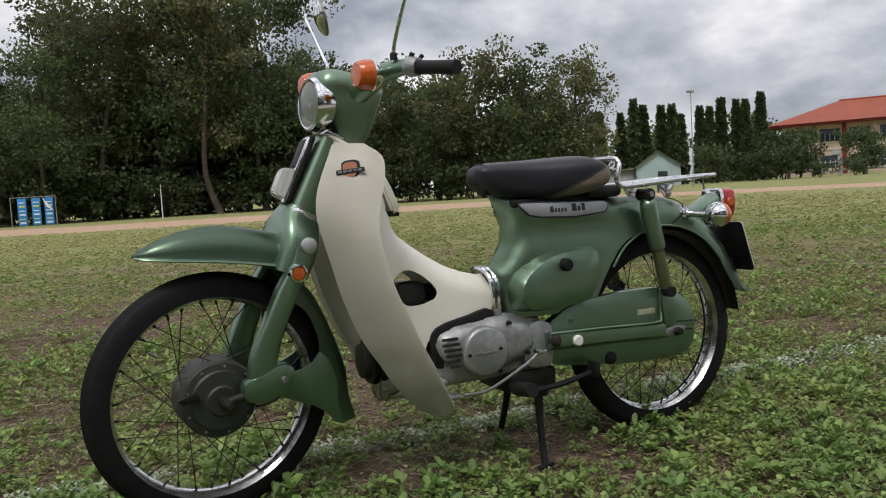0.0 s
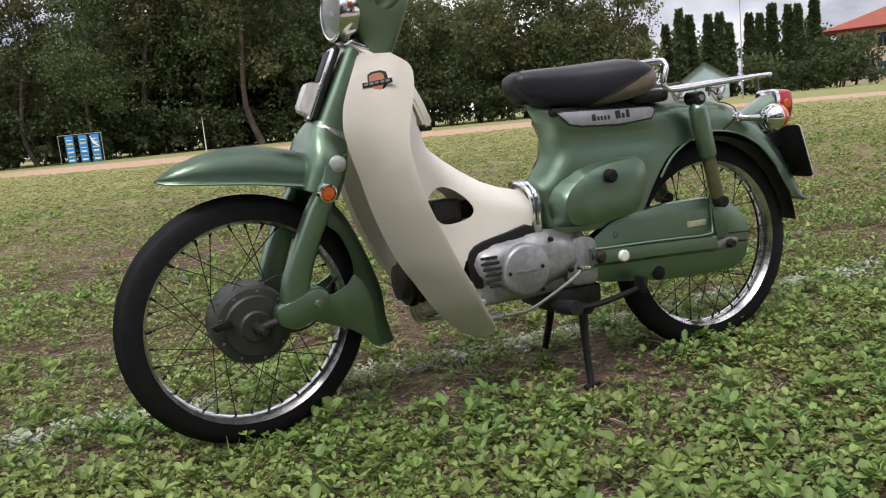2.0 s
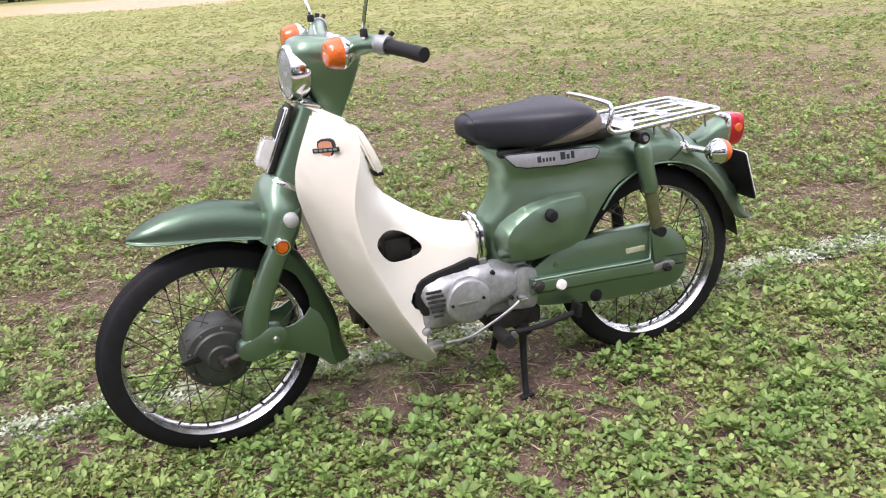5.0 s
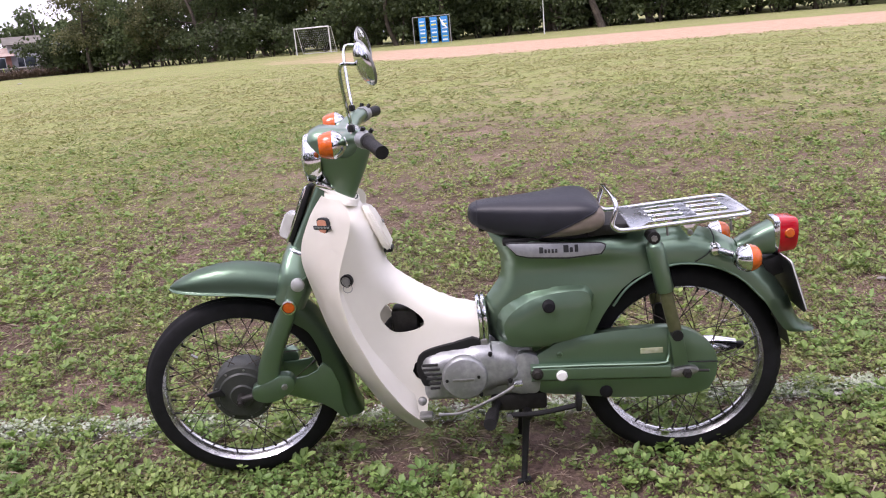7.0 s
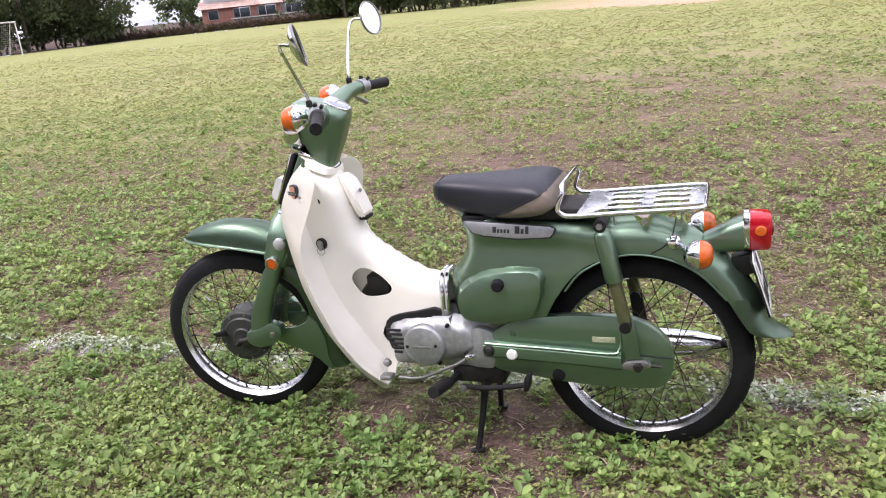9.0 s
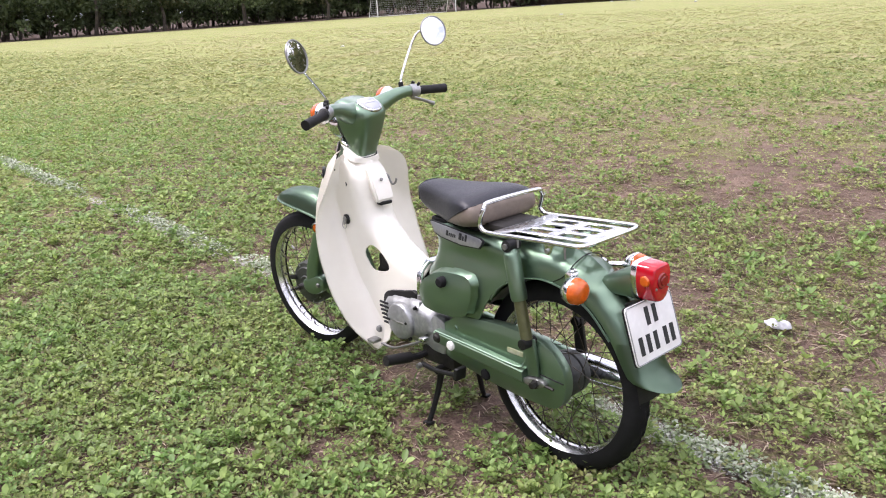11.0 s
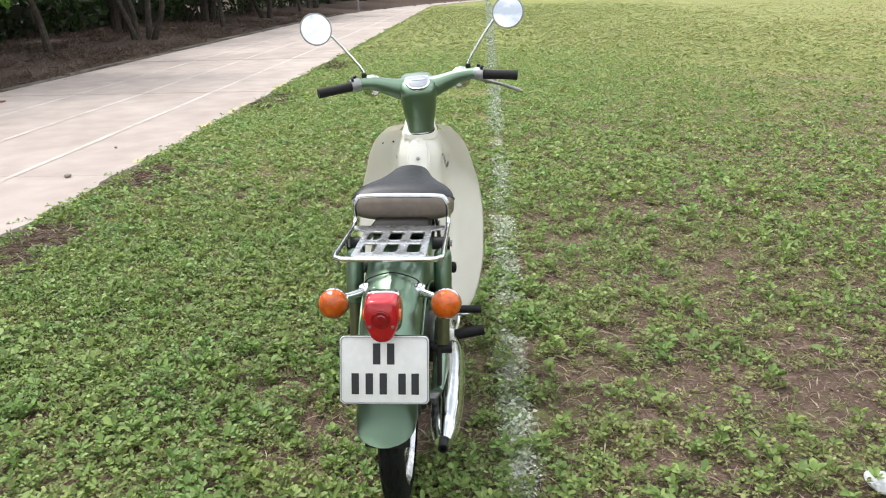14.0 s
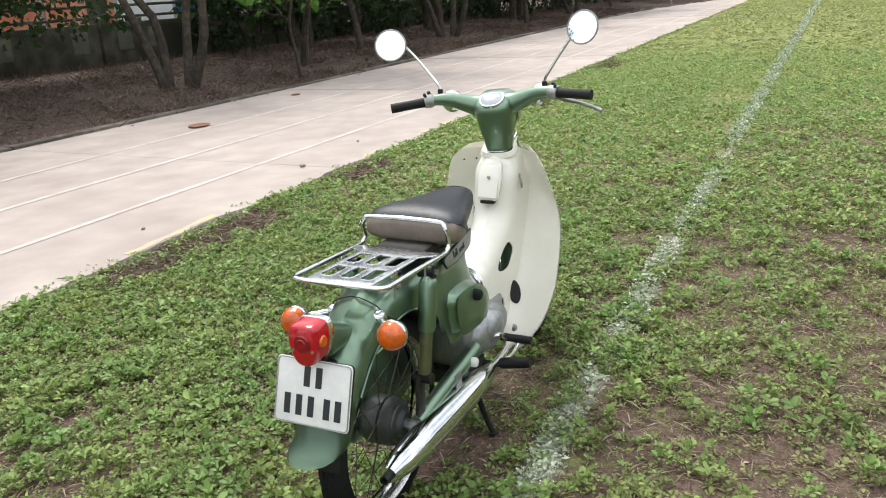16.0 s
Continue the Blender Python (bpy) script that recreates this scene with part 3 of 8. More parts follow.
# ---- concrete running path beside the field ----
def far_edge(x):
    """The far side; beyond the field's middle the path bends towards the field."""
    return -6.30 + 0.030 * x + 0.0075 * np.maximum(0.0, -26.0 - x) ** 2


def near_edge(x):
    return np.maximum(-2.42 + 0.037 * x, far_edge(x) + 1.5)


def lane_y(x, share):
    return near_edge(x) + (far_edge(x) - near_edge(x)) * share


path = tagged(new("running_path"), "pale concrete running path with worn white lane lines", "path", kind="structure")
rng = random.Random(4)
x = 16.0
while x > -50:
    x1 = x - 4.6
    bmp = bmesh.new()
    zt = 0.028 + rng.uniform(-0.003, 0.003)
    n = 46
    a = [(x - 0.006 + (x1 + 0.012 - x) * k / n) for k in range(n + 1)]
    rag = [0.06 * noise.noise((q * 1.9, 7.3, 0)) + 0.035 * noise.noise((q * 7, 1.3, 0)) + 0.02 * noise.noise((q * 19, 4.1, 0)) for q in a]
    near = [(q, near_edge(q) + w) for q, w in zip(a, rag)]
    top_n, top_f = [bmp.verts.new((p[0], p[1], zt)) for p in near], [bmp.verts.new((q, far_edge(q), zt)) for q in a]
    low_n, low_f = [bmp.verts.new((p[0], p[1] + 0.01, -0.08)) for p in near], [bmp.verts.new((q, far_edge(q), -0.08)) for q in a]
    for k in range(n):
        bmp.faces.new((top_n[k], top_n[k + 1], top_f[k + 1], top_f[k]))
        bmp.faces.new((top_n[k + 1], top_n[k], low_n[k], low_n[k + 1]))
        bmp.faces.new((top_f[k], top_f[k + 1], low_f[k + 1], low_f[k]))
    for k in (0, n):
        bmp.faces.new((top_n[k], top_f[k], low_f[k], low_n[k]))
    part("slab", bmp, CONCRETE, path, "", None, 20)
    for lane in (0.204, 0.441, 0.675):
        strip = []
        for q in a[::2]:
            w, d = 0.026 + 0.007 * noise.noise((q * 3.1, lane * 9, 0)), 0.012 * noise.noise((q * 0.8, lane * 5, 2))
            strip.append([(q, lane_y(q, lane) + d - w, zt + 0.003), (q, lane_y(q, lane) + d + w, zt + 0.003)])
        part("lane_line", loft(strip, False, False), LINE_PAINT, path)
    if x > -40:
        k = rng.randrange(0, 6)
        while k < n - 4:
            run = rng.randrange(3, 9)
            stripe = [[(a[j], near[j][1] - 0.062 - 0.012 * rng.random(), zt + 0.003), (a[j], near[j][1] - 0.006 - 0.016 * rng.random(), zt + 0.003)] for j in range(k, min(n, k + run) + 1)]
            part("edge_paint", loft(stripe, False, False), YELLOW_PAINT, path)
            k += run + rng.randrange(2, 14)
    # kerb on the far side, some stones of it leaning or sunk
    for half in (0, 1):
        q0, q1 = x - 2.3 * half, x - 2.3 * half - 2.28
        y0 = far_edge((q0 + q1) / 2) - 0.06
        kb = box(q1, q0, -0.07, 0.07, -0.05, 0.062 + rng.uniform(-0.025, 0.015), 0.015)
        part("kerb_stone", kb, KERB, path, "", pose((q0 + q1) / 2, y0, 0, rng.uniform(-4, 4), 0, 1.7) @ pose(-(q0 + q1) / 2, 0, 0))
    x = x1


# ---- scattered growth, all of it many small folded leaves ----
def field_noise(x, y, size, seed):
    r = np.random.RandomState(seed)
    table = r.rand(64, 64)
    u, v = x / size + 500, y / size + 500
    i, j = np.floor(u).astype(int), np.floor(v).astype(int)
    f, g = u - i, v - j
    f, g = f * f * (3 - 2 * f), g * g * (3 - 2 * g)
    t = lambda a, c: table[a % 64, c % 64]
    return (t(i, j) * (1 - f) + t(i + 1, j) * f) * (1 - g) + (t(i, j + 1) * (1 - f) + t(i + 1, j + 1) * f) * g


def leaf_mesh(name, base, way, side, length, width, fold, mat, curl=0.15):
    """Leaves of two folded triangles each, from arrays of base points and directions."""
    n = len(base)
    up = np.cross(way, side)
    mid = base + way * (length * 0.45)[:, None]
    tip = base + way * length[:, None] - up * (length * curl)[:, None]
    lift = up * (width * fold)[:, None]
    left, right = mid + side * width[:, None] + lift, mid - side * width[:, None] + lift
    co = np.stack([base, left, tip, right], 1).reshape(-1, 3)
    idx = (np.arange(n) * 4)[:, None] + np.array([0, 2, 1, 0, 3, 2])[None]
    me = bpy.data.meshes.new(name)
    me.vertices.add(n * 4)
    me.vertices.foreach_set("co", co.ravel())
    me.loops.add(n * 6)
    me.loops.foreach_set("vertex_index", idx.ravel().astype(np.int32))
    me.polygons.add(n * 2)
    me.polygons.foreach_set("loop_start", np.arange(0, n * 6, 3).astype(np.int32))
    me.update(calc_edges=True)
    me.materials.append(mat)
    return me


def rosette(rs, cx, cy, cz, per, size, tilt, mat, name, height=0.5, slim=0.26, spread=0.35):
    """Plants of several leaves each about their centres."""
    n = len(cx)
    who = np.repeat(np.arange(n), per)
    k = len(who)
    az = rs.rand(k) * 2 * np.pi
    turn = az if spread < 1 else rs.rand(k) * 2 * np.pi
    el = np.radians(rs.uniform(tilt[0], tilt[1], k))
    ln = size[who] * rs.uniform(0.6, 1.25, k)
    way = np.stack([np.cos(az) * np.cos(el), np.sin(az) * np.cos(el), np.sin(el)], 1)
    side = np.stack([-np.sin(az), np.cos(az), rs.uniform(-0.35, 0.35, k)], 1)
    side /= np.linalg.norm(side, axis=1)[:, None]
    h = rs.rand(k) * height * size[who]
    out = np.sqrt(rs.rand(k)) * spread * size[who]
    base = np.stack([cx[who] + np.cos(turn) * out, cy[who] + np.sin(turn) * out, cz[who] + h], 1)
    wd = ln * slim * rs.uniform(0.8, 1.3, k)
    return leaf_mesh(name, base, way, side, ln, wd, 0.35, mat)


def clear_of_path(x, y, slack=0.0):
    return y > near_edge(x) + slack


def scatter(seed, count, x0, x1, y0, y1):
    rs = np.random.RandomState(seed)
    return rs, x0 + rs.rand(count) * (x1 - x0), y0 + rs.rand(count) * (y1 - y0)


def growth(x, y):
    """How densely it grows: lush on the path's side of the chalk line, patchy on the field's side."""
    base = 0.24 * field_noise(x, y, 0.31, 11) + 0.38 * field_noise(x, y, 0.11, 12) + 0.38 * field_noise(x, y, 0.045, 17)
    u, v = x * 0.8 - y * 0.6, x * 0.6 + y * 0.8
    wide = 0.6 * field_noise(u, v, 1.3, 13) + 0.4 * field_noise(v, u, 0.6, 18)
    lush = np.clip((0.3 - y) / 0.9, 0, 1) * np.clip((2.0 - x) / 1.7, 0, 1) * 0.20
    lush = np.maximum(lush, np.clip((-0.3 - x) / 3.0, 0, 1) * 0.13)
    lush = lush + 0.03 + 0.04 * np.clip((y - 0.3) / 0.4, 0, 1) - 0.02 * np.clip((y - 0.6) / 0.8, 0, 1) * np.clip((x + 1.5) / 2, 0, 1) * np.clip((14 - y) / 5, 0, 1)
    worn = 0.17 * np.exp(-(((x - 0.70) / 0.26) ** 2 + ((y + 0.08) / 0.20) ** 2))
    worn += 0.06 * np.exp(-(((x - 0.66) / 0.28) ** 2 + ((y + 0.40) / 0.16) ** 2))
    worn += 0.08 * np.exp(-(((x - 0.62) / 0.24) ** 2 + ((y + 0.66) / 0.16) ** 2)) + 0.04 * np.exp(-(((x - 1.1) / 0.30) ** 2 + ((y + 0.75) / 0.22) ** 2))
    worn += 0.10 * np.exp(-(((x - 0.32) / 0.32) ** 2 + ((y - 0.10) / 0.13) ** 2))
    worn += 0.13 * np.exp(-((y - 0.262 - 0.0262 * x) / 0.055) ** 2) * np.clip((x - 0.1) / 0.8, 0, 1)
    d = y - near_edge(x)
    worn += 0.5 * np.clip(1.15 - d / 0.42, 0, 1) * np.clip((field_noise(x, 0 * x, 0.8, 22) - 0.50) * 6, 0, 1)
    worn += 0.015 * np.clip((x - 0.9) / 0.6, 0, 1) * np.clip((4.5 - x) / 1.5, 0, 1)
    return base + (0.27 + 0.20 * np.clip((np.hypot(x - 1, y) - 2.5) / 3, 0, 1)) * (wide - 0.5) + lush - worn


TRACK = ((-30, 64), (-16, 47), (-7, 35.5), (-1, 29.5), (7, 28), (13, 26.8), (19, 25), (24, 18), (31, 6), (38, -10))


def on_track(x, y, slack):
    """True on the dirt running track."""
    inside = y - np.interp(x, [q[0] for q in TRACK], [q[1] for q in TRACK])
    return (inside > 0.3 + slack) & (inside < 14.0 + slack) & (x > -11 + 3 * slack)


def ground_z(x, y):
    return np.array([ground_height(a, c) for a, c in zip(x, y)])


def sow(name, seed, count, area, threshold, soft, per, size, tilt, mat, label, category="weeds", slim=0.26, height=0.5, ring=None, spread=0.35):
    rs, x, y = scatter(seed, count, *area)
    keep = (growth(x, y) + soft * (rs.rand(count) - 0.5) > threshold) & clear_of_path(x, y, 0.02 - 0.07 * rs.rand(count) ** 3)
    rim = np.minimum(np.minimum(x - area[0], area[1] - x), area[3] - y)
    keep &= rim > rs.rand(count) * 0.16 * (area[1] - area[0])
    if ring:
        r = np.hypot(x - 1.0, y) + 0.22 * ring[1] * (rs.rand(count) - 0.5)
        keep &= ~on_track(x, y, rs.rand(count) * 1.6 - 0.8)
        keep &= (r > ring[0]) & (r < ring[1])
    x, y = x[keep], y[keep]
    s = size[0] + (size[1] - size[0]) * rs.rand(len(x)) ** 2
    z = ground_z(x, y) if len(x) < 60000 else np.zeros(len(x))
    me = rosette(rs, x, y, z, per, s, tilt, mat, name, height, slim, spread)
    return tagged(new(name, me), label, category, kind="stuff")


def lobed_mesh(name, base, way, side, length, width, mat):
    """Rounded leaves of two folded halves each."""
    n = len(base)
    up = np.cross(way, side)
    at = lambda f, w, lift: base + way * (length * f)[:, None] + side * (width * w)[:, None] + up * (length * lift)[:, None]
    co = np.stack([base, at(0.36, 0.85, 0.10), at(0.74, 0.82, 0.06), at(1, 0, -0.10), at(0.74, -0.82, 0.06), at(0.36, -0.85, 0.10)], 1).reshape(-1, 3)
    idx = (np.arange(n) * 6)[:, None] + np.array([0, 2, 1, 0, 3, 2, 0, 4, 3, 0, 5, 4])[None]
    me = bpy.data.meshes.new(name)
    me.vertices.add(n * 6)
    me.vertices.foreach_set("co", co.ravel())
    me.loops.add(n * 12)
    me.loops.foreach_set("vertex_index", idx.ravel().astype(np.int32))
    me.polygons.add(n * 4)
    me.polygons.foreach_set("loop_start", np.arange(0, n * 12, 3).astype(np.int32))
    me.update(calc_edges=True)
    me.materials.append(mat)
    return me


def tufts(name, seed, per_area, area, sparse, full, leaf, tall, mat, label, ring, leaves=5, fine=True, slim=0.34, tilt=(2, 58), feather=0.8):
    """Stem tips, each with a whorl of leaves; they stand higher and closer where more grows."""
    count = int(per_area * (area[1] - area[0]) * (area[3] - area[2]))
    rs, x, y = scatter(seed, count, *area)
    r = np.hypot(x - 0.9, y + 0.2)
    chance = np.clip((r - ring[0]) / (ring[1] - ring[0]), 0, 1) * np.clip((ring[3] - r) / (ring[3] - ring[2]), 0, 1)
    rim = np.minimum(np.minimum(x - area[0], area[1] - x), area[3] - y)
    chance = chance * np.clip(rim / feather, 0, 1)
    chance = np.where((x > 2.3) & (y < 0.2), chance * 0.5, chance)
    keep = (rs.rand(count) < chance) & clear_of_path(x, y, 0.02 - 0.08 * rs.rand(count) ** 3) & ~on_track(x, y, rs.rand(count) * 1.6 - 0.8)
    x, y = x[keep], y[keep]
    vigour = np.clip((growth(x, y) - sparse) / (full - sparse), 0, 1)
    keep = rs.rand(len(x)) < vigour ** 1.2
    x, y, vigour = x[keep], y[keep], vigour[keep]
    n = len(x)
    z = ground_z(x, y) if n < 60000 else np.full(n, -0.004)
    top = tall * (0.12 + 0.88 * vigour) * (0.35 + 0.65 * rs.rand(n))
    who = np.repeat(np.arange(n), leaves)
    k = len(who)
    az = (rs.rand(n) * 2 * np.pi)[who] + np.tile(np.arange(leaves), n) * 2 * np.pi / leaves + rs.normal(0, 0.35, k)
    el = np.radians(rs.uniform(tilt[0], tilt[1], k))
    ln = (leaf[0] + (leaf[1] - leaf[0]) * rs.rand(n) ** 1.5 * (0.4 + 0.6 * vigour))[who] * rs.uniform(0.65, 1.2, k)
    way = np.stack([np.cos(az) * np.cos(el), np.sin(az) * np.cos(el), np.sin(el)], 1)
    side = np.stack([-np.sin(az), np.cos(az), rs.uniform(-0.4, 0.4, k)], 1)
    side /= np.linalg.norm(side, axis=1)[:, None]
    drop = np.where(rs.rand(k) < 0.35, rs.rand(k), 0.0) * top[who]
    base = np.stack([x[who] + np.cos(az) * 0.003 + drop * rs.normal(0, 0.25, k), y[who] + np.sin(az) * 0.003 + drop * rs.normal(0, 0.25, k), z[who] + top[who] - drop], 1)
    wd = ln * slim * rs.uniform(0.8, 1.25, k)
    me = lobed_mesh(name, base, way, side, ln, wd, mat) if fine else leaf_mesh(name, base, way, side, ln, wd, 0.3, mat)
    return tagged(new(name, me), label, "weeds", kind="stuff")


NEAR, MIDDLE, WIDE = (-3.9, 5.0, -3.2, 4.0), (-9, 8, -7, 9), (-40, 24, -8, 40)
AROUND = (-3.2, 4.0, -2.6, 3.6)
tufts("weeds", 20, 2100, (-3.2, 2.6, -2.6, 1.0), 0.40, 0.58, (0.011, 0.022), 0.045, WEED_LUSH, "close mat of small green weeds beside the path", (-1, 0, 2.4, 3.3))
tufts("weeds", 21, 2300, AROUND, 0.26, 0.58, (0.009, 0.020), 0.036, WEED, "low green broadleaf weeds over the soil", (-1, 0, 2.1, 3.1), leaves=4)
tufts("weeds", 22, 260, AROUND, 0.40, 0.62, (0.020, 0.036), 0.065, WEED_LUSH, "taller clumps of broad green weeds", (-1, 0, 2.8, 4.0), leaves=7, slim=0.30, tilt=(8, 62))
tufts("weeds", 23, 420, AROUND, 0.33, 0.55, (0.007, 0.014), 0.012, WEED_DRY, "yellowing small weeds in the grass", (-1, 0, 3.0, 4.2), leaves=4, fine=False)
sow("straw", 24, 72000, NEAR, -1, 0.6, 2, (0.016, 0.075), (-2, 12), STRAW, "dry straw and dead stalks on the soil", "straw", slim=0.024, height=0.3, ring=(0, 4.1), spread=1.2)
sow("debris", 34, 22000, NEAR, -1, 0.6, 3, (0.005, 0.016), (-5, 45), DEBRIS, "crumbs of soil and dead leaf on the ground", "debris", slim=0.36, height=0.25, ring=(0, 4.1), spread=2.0)
sow("grass_blades", 25, 9000, NEAR, 0.42, 0.3, 4, (0.02, 0.055), (30, 80), WEED_LUSH, "thin upright grass blades among weeds", "grass", slim=0.04, ring=(0, 4.1), spread=1.0)
tufts("weeds", 38, 560, (-16, 1.0, -3.4, 3.4), 0.36, 0.60, (0.018, 0.036), 0.045, WEED_LUSH, "green weeds along the path side", (2.4, 3.4, 9, 15), fine=False, slim=0.40, leaves=4, feather=2.6)
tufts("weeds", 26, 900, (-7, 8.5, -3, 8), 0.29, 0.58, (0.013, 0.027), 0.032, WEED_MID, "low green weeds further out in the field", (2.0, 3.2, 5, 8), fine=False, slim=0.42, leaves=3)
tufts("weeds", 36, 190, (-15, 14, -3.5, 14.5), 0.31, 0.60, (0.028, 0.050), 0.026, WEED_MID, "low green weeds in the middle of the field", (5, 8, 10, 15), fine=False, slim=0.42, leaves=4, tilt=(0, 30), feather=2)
tufts("weeds", 27, 75, (-8, 10, -3, 10), 0.46, 0.66, (0.024, 0.046), 0.055, WEED_LUSH, "bright green weed clumps in the field", (2.6, 4, 7, 11), fine=False, leaves=7, slim=0.36)
sow("straw", 28, 30000, MIDDLE, -1, 0.6, 2, (0.03, 0.09), (0, 20), STRAW, "dry straw scattered over the field", "straw", slim=0.03, ring=(3.9, 10.5), spread=1.2)
tufts("weeds", 35, 50, (-22, 20, 1, 26), 0.34, 0.62, (0.045, 0.080), 0.016, WEED_FAR, "low yellow-green growth across the field", (9, 15, 20, 26), fine=False, slim=0.42, leaves=4, tilt=(0, 14), feather=3)
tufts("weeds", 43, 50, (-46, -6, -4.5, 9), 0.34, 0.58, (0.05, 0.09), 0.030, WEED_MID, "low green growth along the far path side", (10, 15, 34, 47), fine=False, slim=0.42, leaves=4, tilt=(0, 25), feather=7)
sow("weeds", 29, 36000, WIDE, 0.43, 0.26, 3, (0.05, 0.10), (0, 18), WEED_FAR, "distant low growth across the field", slim=0.42, height=0.2, ring=(20, 46), spread=2.6)
sow("straw", 30, 16000, WIDE, 0.3, 0.6, 2, (0.05, 0.11), (2, 25), WEED_DRY, "yellowed distant tufts across the field", "grass", slim=0.12, height=0.3, ring=(9.5, 46), spread=1.5)
# weeds creeping over the ragged edge of the concrete
rs, x, off = scatter(37, 4200, -24, 5, -1, 1)
y = near_edge(x) + 0.05 + 0.13 * off * np.abs(off) + 0.05 * field_noise(x, 0 * x, 0.4, 19) - 0.02
keep = field_noise(x, y, 0.45, 20) + 0.3 * rs.rand(len(x)) > 0.45
x, y = x[keep], y[keep]
tagged(new("weeds", rosette(rs, x, y, np.full(len(x), 0.012), 6, 0.010 + 0.018 * rs.rand(len(x)) ** 2, (5, 60), WEED_LUSH, "weeds", 0.8, 0.36, 1.8)), "weeds creeping over the path's edge", "weeds", kind="stuff")

# dry stalks and soil crumbs where the path's edge is worn bare
rs, x, off = scatter(41, 9000, -14, 3, 0, 1)
y = near_edge(x) + 0.02 + 0.42 * off
keep = field_noise(x, 0 * x, 0.8, 22) + 0.12 * rs.rand(len(x)) > 0.58 + 0.1 * off
x, y = x[keep], y[keep]
tagged(new("dry_stalks", rosette(rs, x, y, np.full(len(x), 0.003), 4, 0.02 + 0.06 * rs.rand(len(x)) ** 2, (-2, 28), BRUSH, "dry_stalks", 0.3, 0.05, 1.2)), "dead brown stalks along the path's edge", "dry grass", kind="stuff")

# chalk dust along the line: crumbs on the soil and whitened leaves, to the corner flag
def along_line(seed, count, x_end):
    """Points along the line, closer together near the motorcycle."""
    rs = np.random.RandomState(seed)
    x = 4.6 - (4.6 - x_end) * rs.rand(count) ** 2.2
    off = rs.uniform(-1, 1, count)
    return rs, x, off, 0.262 + 0.0262 * x + 0.052 * off * np.abs(off) ** 0.5 + 0.02 * (field_noise(x, 0 * x, 0.5, 21) - 0.5)


rs, x, off, y = along_line(31, 26000, -16)
heavy = 0.50 * field_noise(x, y, 0.45, 14) + 0.35 * field_noise(x, y, 0.09, 15) + 0.15 * field_noise(x, y, 0.03, 16)
faint = np.clip((x + 6) / 1.5, 0, 1) * np.clip((-0.5 - x) / 0.6, 0, 1)
keep = heavy + 0.30 * (rs.rand(len(x)) - 0.5) > 0.41 + 0.12 * faint
x, y = x[keep], y[keep]
tagged(new("chalk_dust", rosette(rs, x, y, ground_z(x, y) + 0.004, 3, 0.003 + 0.005 * rs.rand(len(x)) + 0.0006 * np.abs(x - 1), (-5, 25), CHALK, "chalk_dust", 1.6, 0.45, 3.0)), "crumbs of white chalk along the field line", "chalk", kind="stuff")
rs, x, off, y = along_line(42, 21000, -50)
keep = 0.6 * field_noise(x, y, 0.45, 14) + 0.4 * field_noise(x, y, 0.14, 15) + 0.35 * (rs.rand(len(x)) - 0.5) > 0.43 + 0.14 * np.clip((x + 6) / 1.5, 0, 1) * np.clip((-0.5 - x) / 0.6, 0, 1)
x, y = x[keep], y[keep]
low = np.clip((0.6 - x) / 1.5, 0, 1)
tagged(new("chalked_weeds", rosette(rs, x, y, ground_z(x, y) + 0.006 + 0.030 * low * rs.rand(len(x)), 4, 0.009 + 0.009 * rs.rand(len(x)) + 0.0011 * np.abs(x - 1), (0, 50), CHALKED, "chalked_weeds", 1.2, 0.34, 1.6)), "weeds dusted white along the chalk line", "weeds", kind="stuff")
# brush and litter beneath the trees beyond the path
rs, x, y = scatter(32, 17000, -34, 8, -14, -6.4)
keep = (y < far_edge(x) - 0.1) & (field_noise(x, y, 1.1, 16) + 0.5 * rs.rand(len(x)) > 0.62)
x, y = x[keep], y[keep]
tagged(new("dry_brush", rosette(rs, x, y, ground_z(x, y), 6, 0.05 + 0.13 * rs.rand(len(x)) ** 2, (5, 85), BRUSH, "dry_brush", 0.3, 0.012, 1.0)), "dry brown grass and brush on the bank", "dry grass", kind="stuff")
rs, x, y = scatter(33, 30000, -30, 6, -13.4, -5.9)
keep = (y < far_edge(x) + 0.25 * rs.rand(len(x)) ** 3 - 0.02) & (rs.rand(len(x)) < np.clip(1.15 + (x + 2) / 26, 0.25, 1))
x, y = x[keep], y[keep]
tagged(new("leaf_litter", rosette(rs, x, y, np.where(y > far_edge(x) - 0.02, 0.034, ground_z(x, y)), 3, 0.018 + 0.034 * rs.rand(len(x)) ** 2, (-5, 40), BRUSH, "leaf_litter", 0.4, 0.26, 3.0)), "fallen brown leaves and twigs under the trees", "leaf litter", kind="stuff")

# ---- the motorcycle: x runs from the front axle to the tail, y to its right side, z up ----
BIKE = pose(-0.0132, -0.054, 0.0, 0, 0, 1.9) @ pose(0, 0, 0, -0.7, 0, 0)
HEAD = Vector((0.30, 0, 0.81))
STEER = Matrix.Translation(HEAD) @ Matrix.Rotation(radians(8.5), 4, Vector((math.sin(radians(26.6)), 0, math.cos(radians(26.6))))) @ Matrix.Translation(-HEAD)
bike = tagged(new("motorcycle"), "green step-through motorcycle with cream leg shield on its stand", "motorcycle")
bike.matrix_world = BIKE


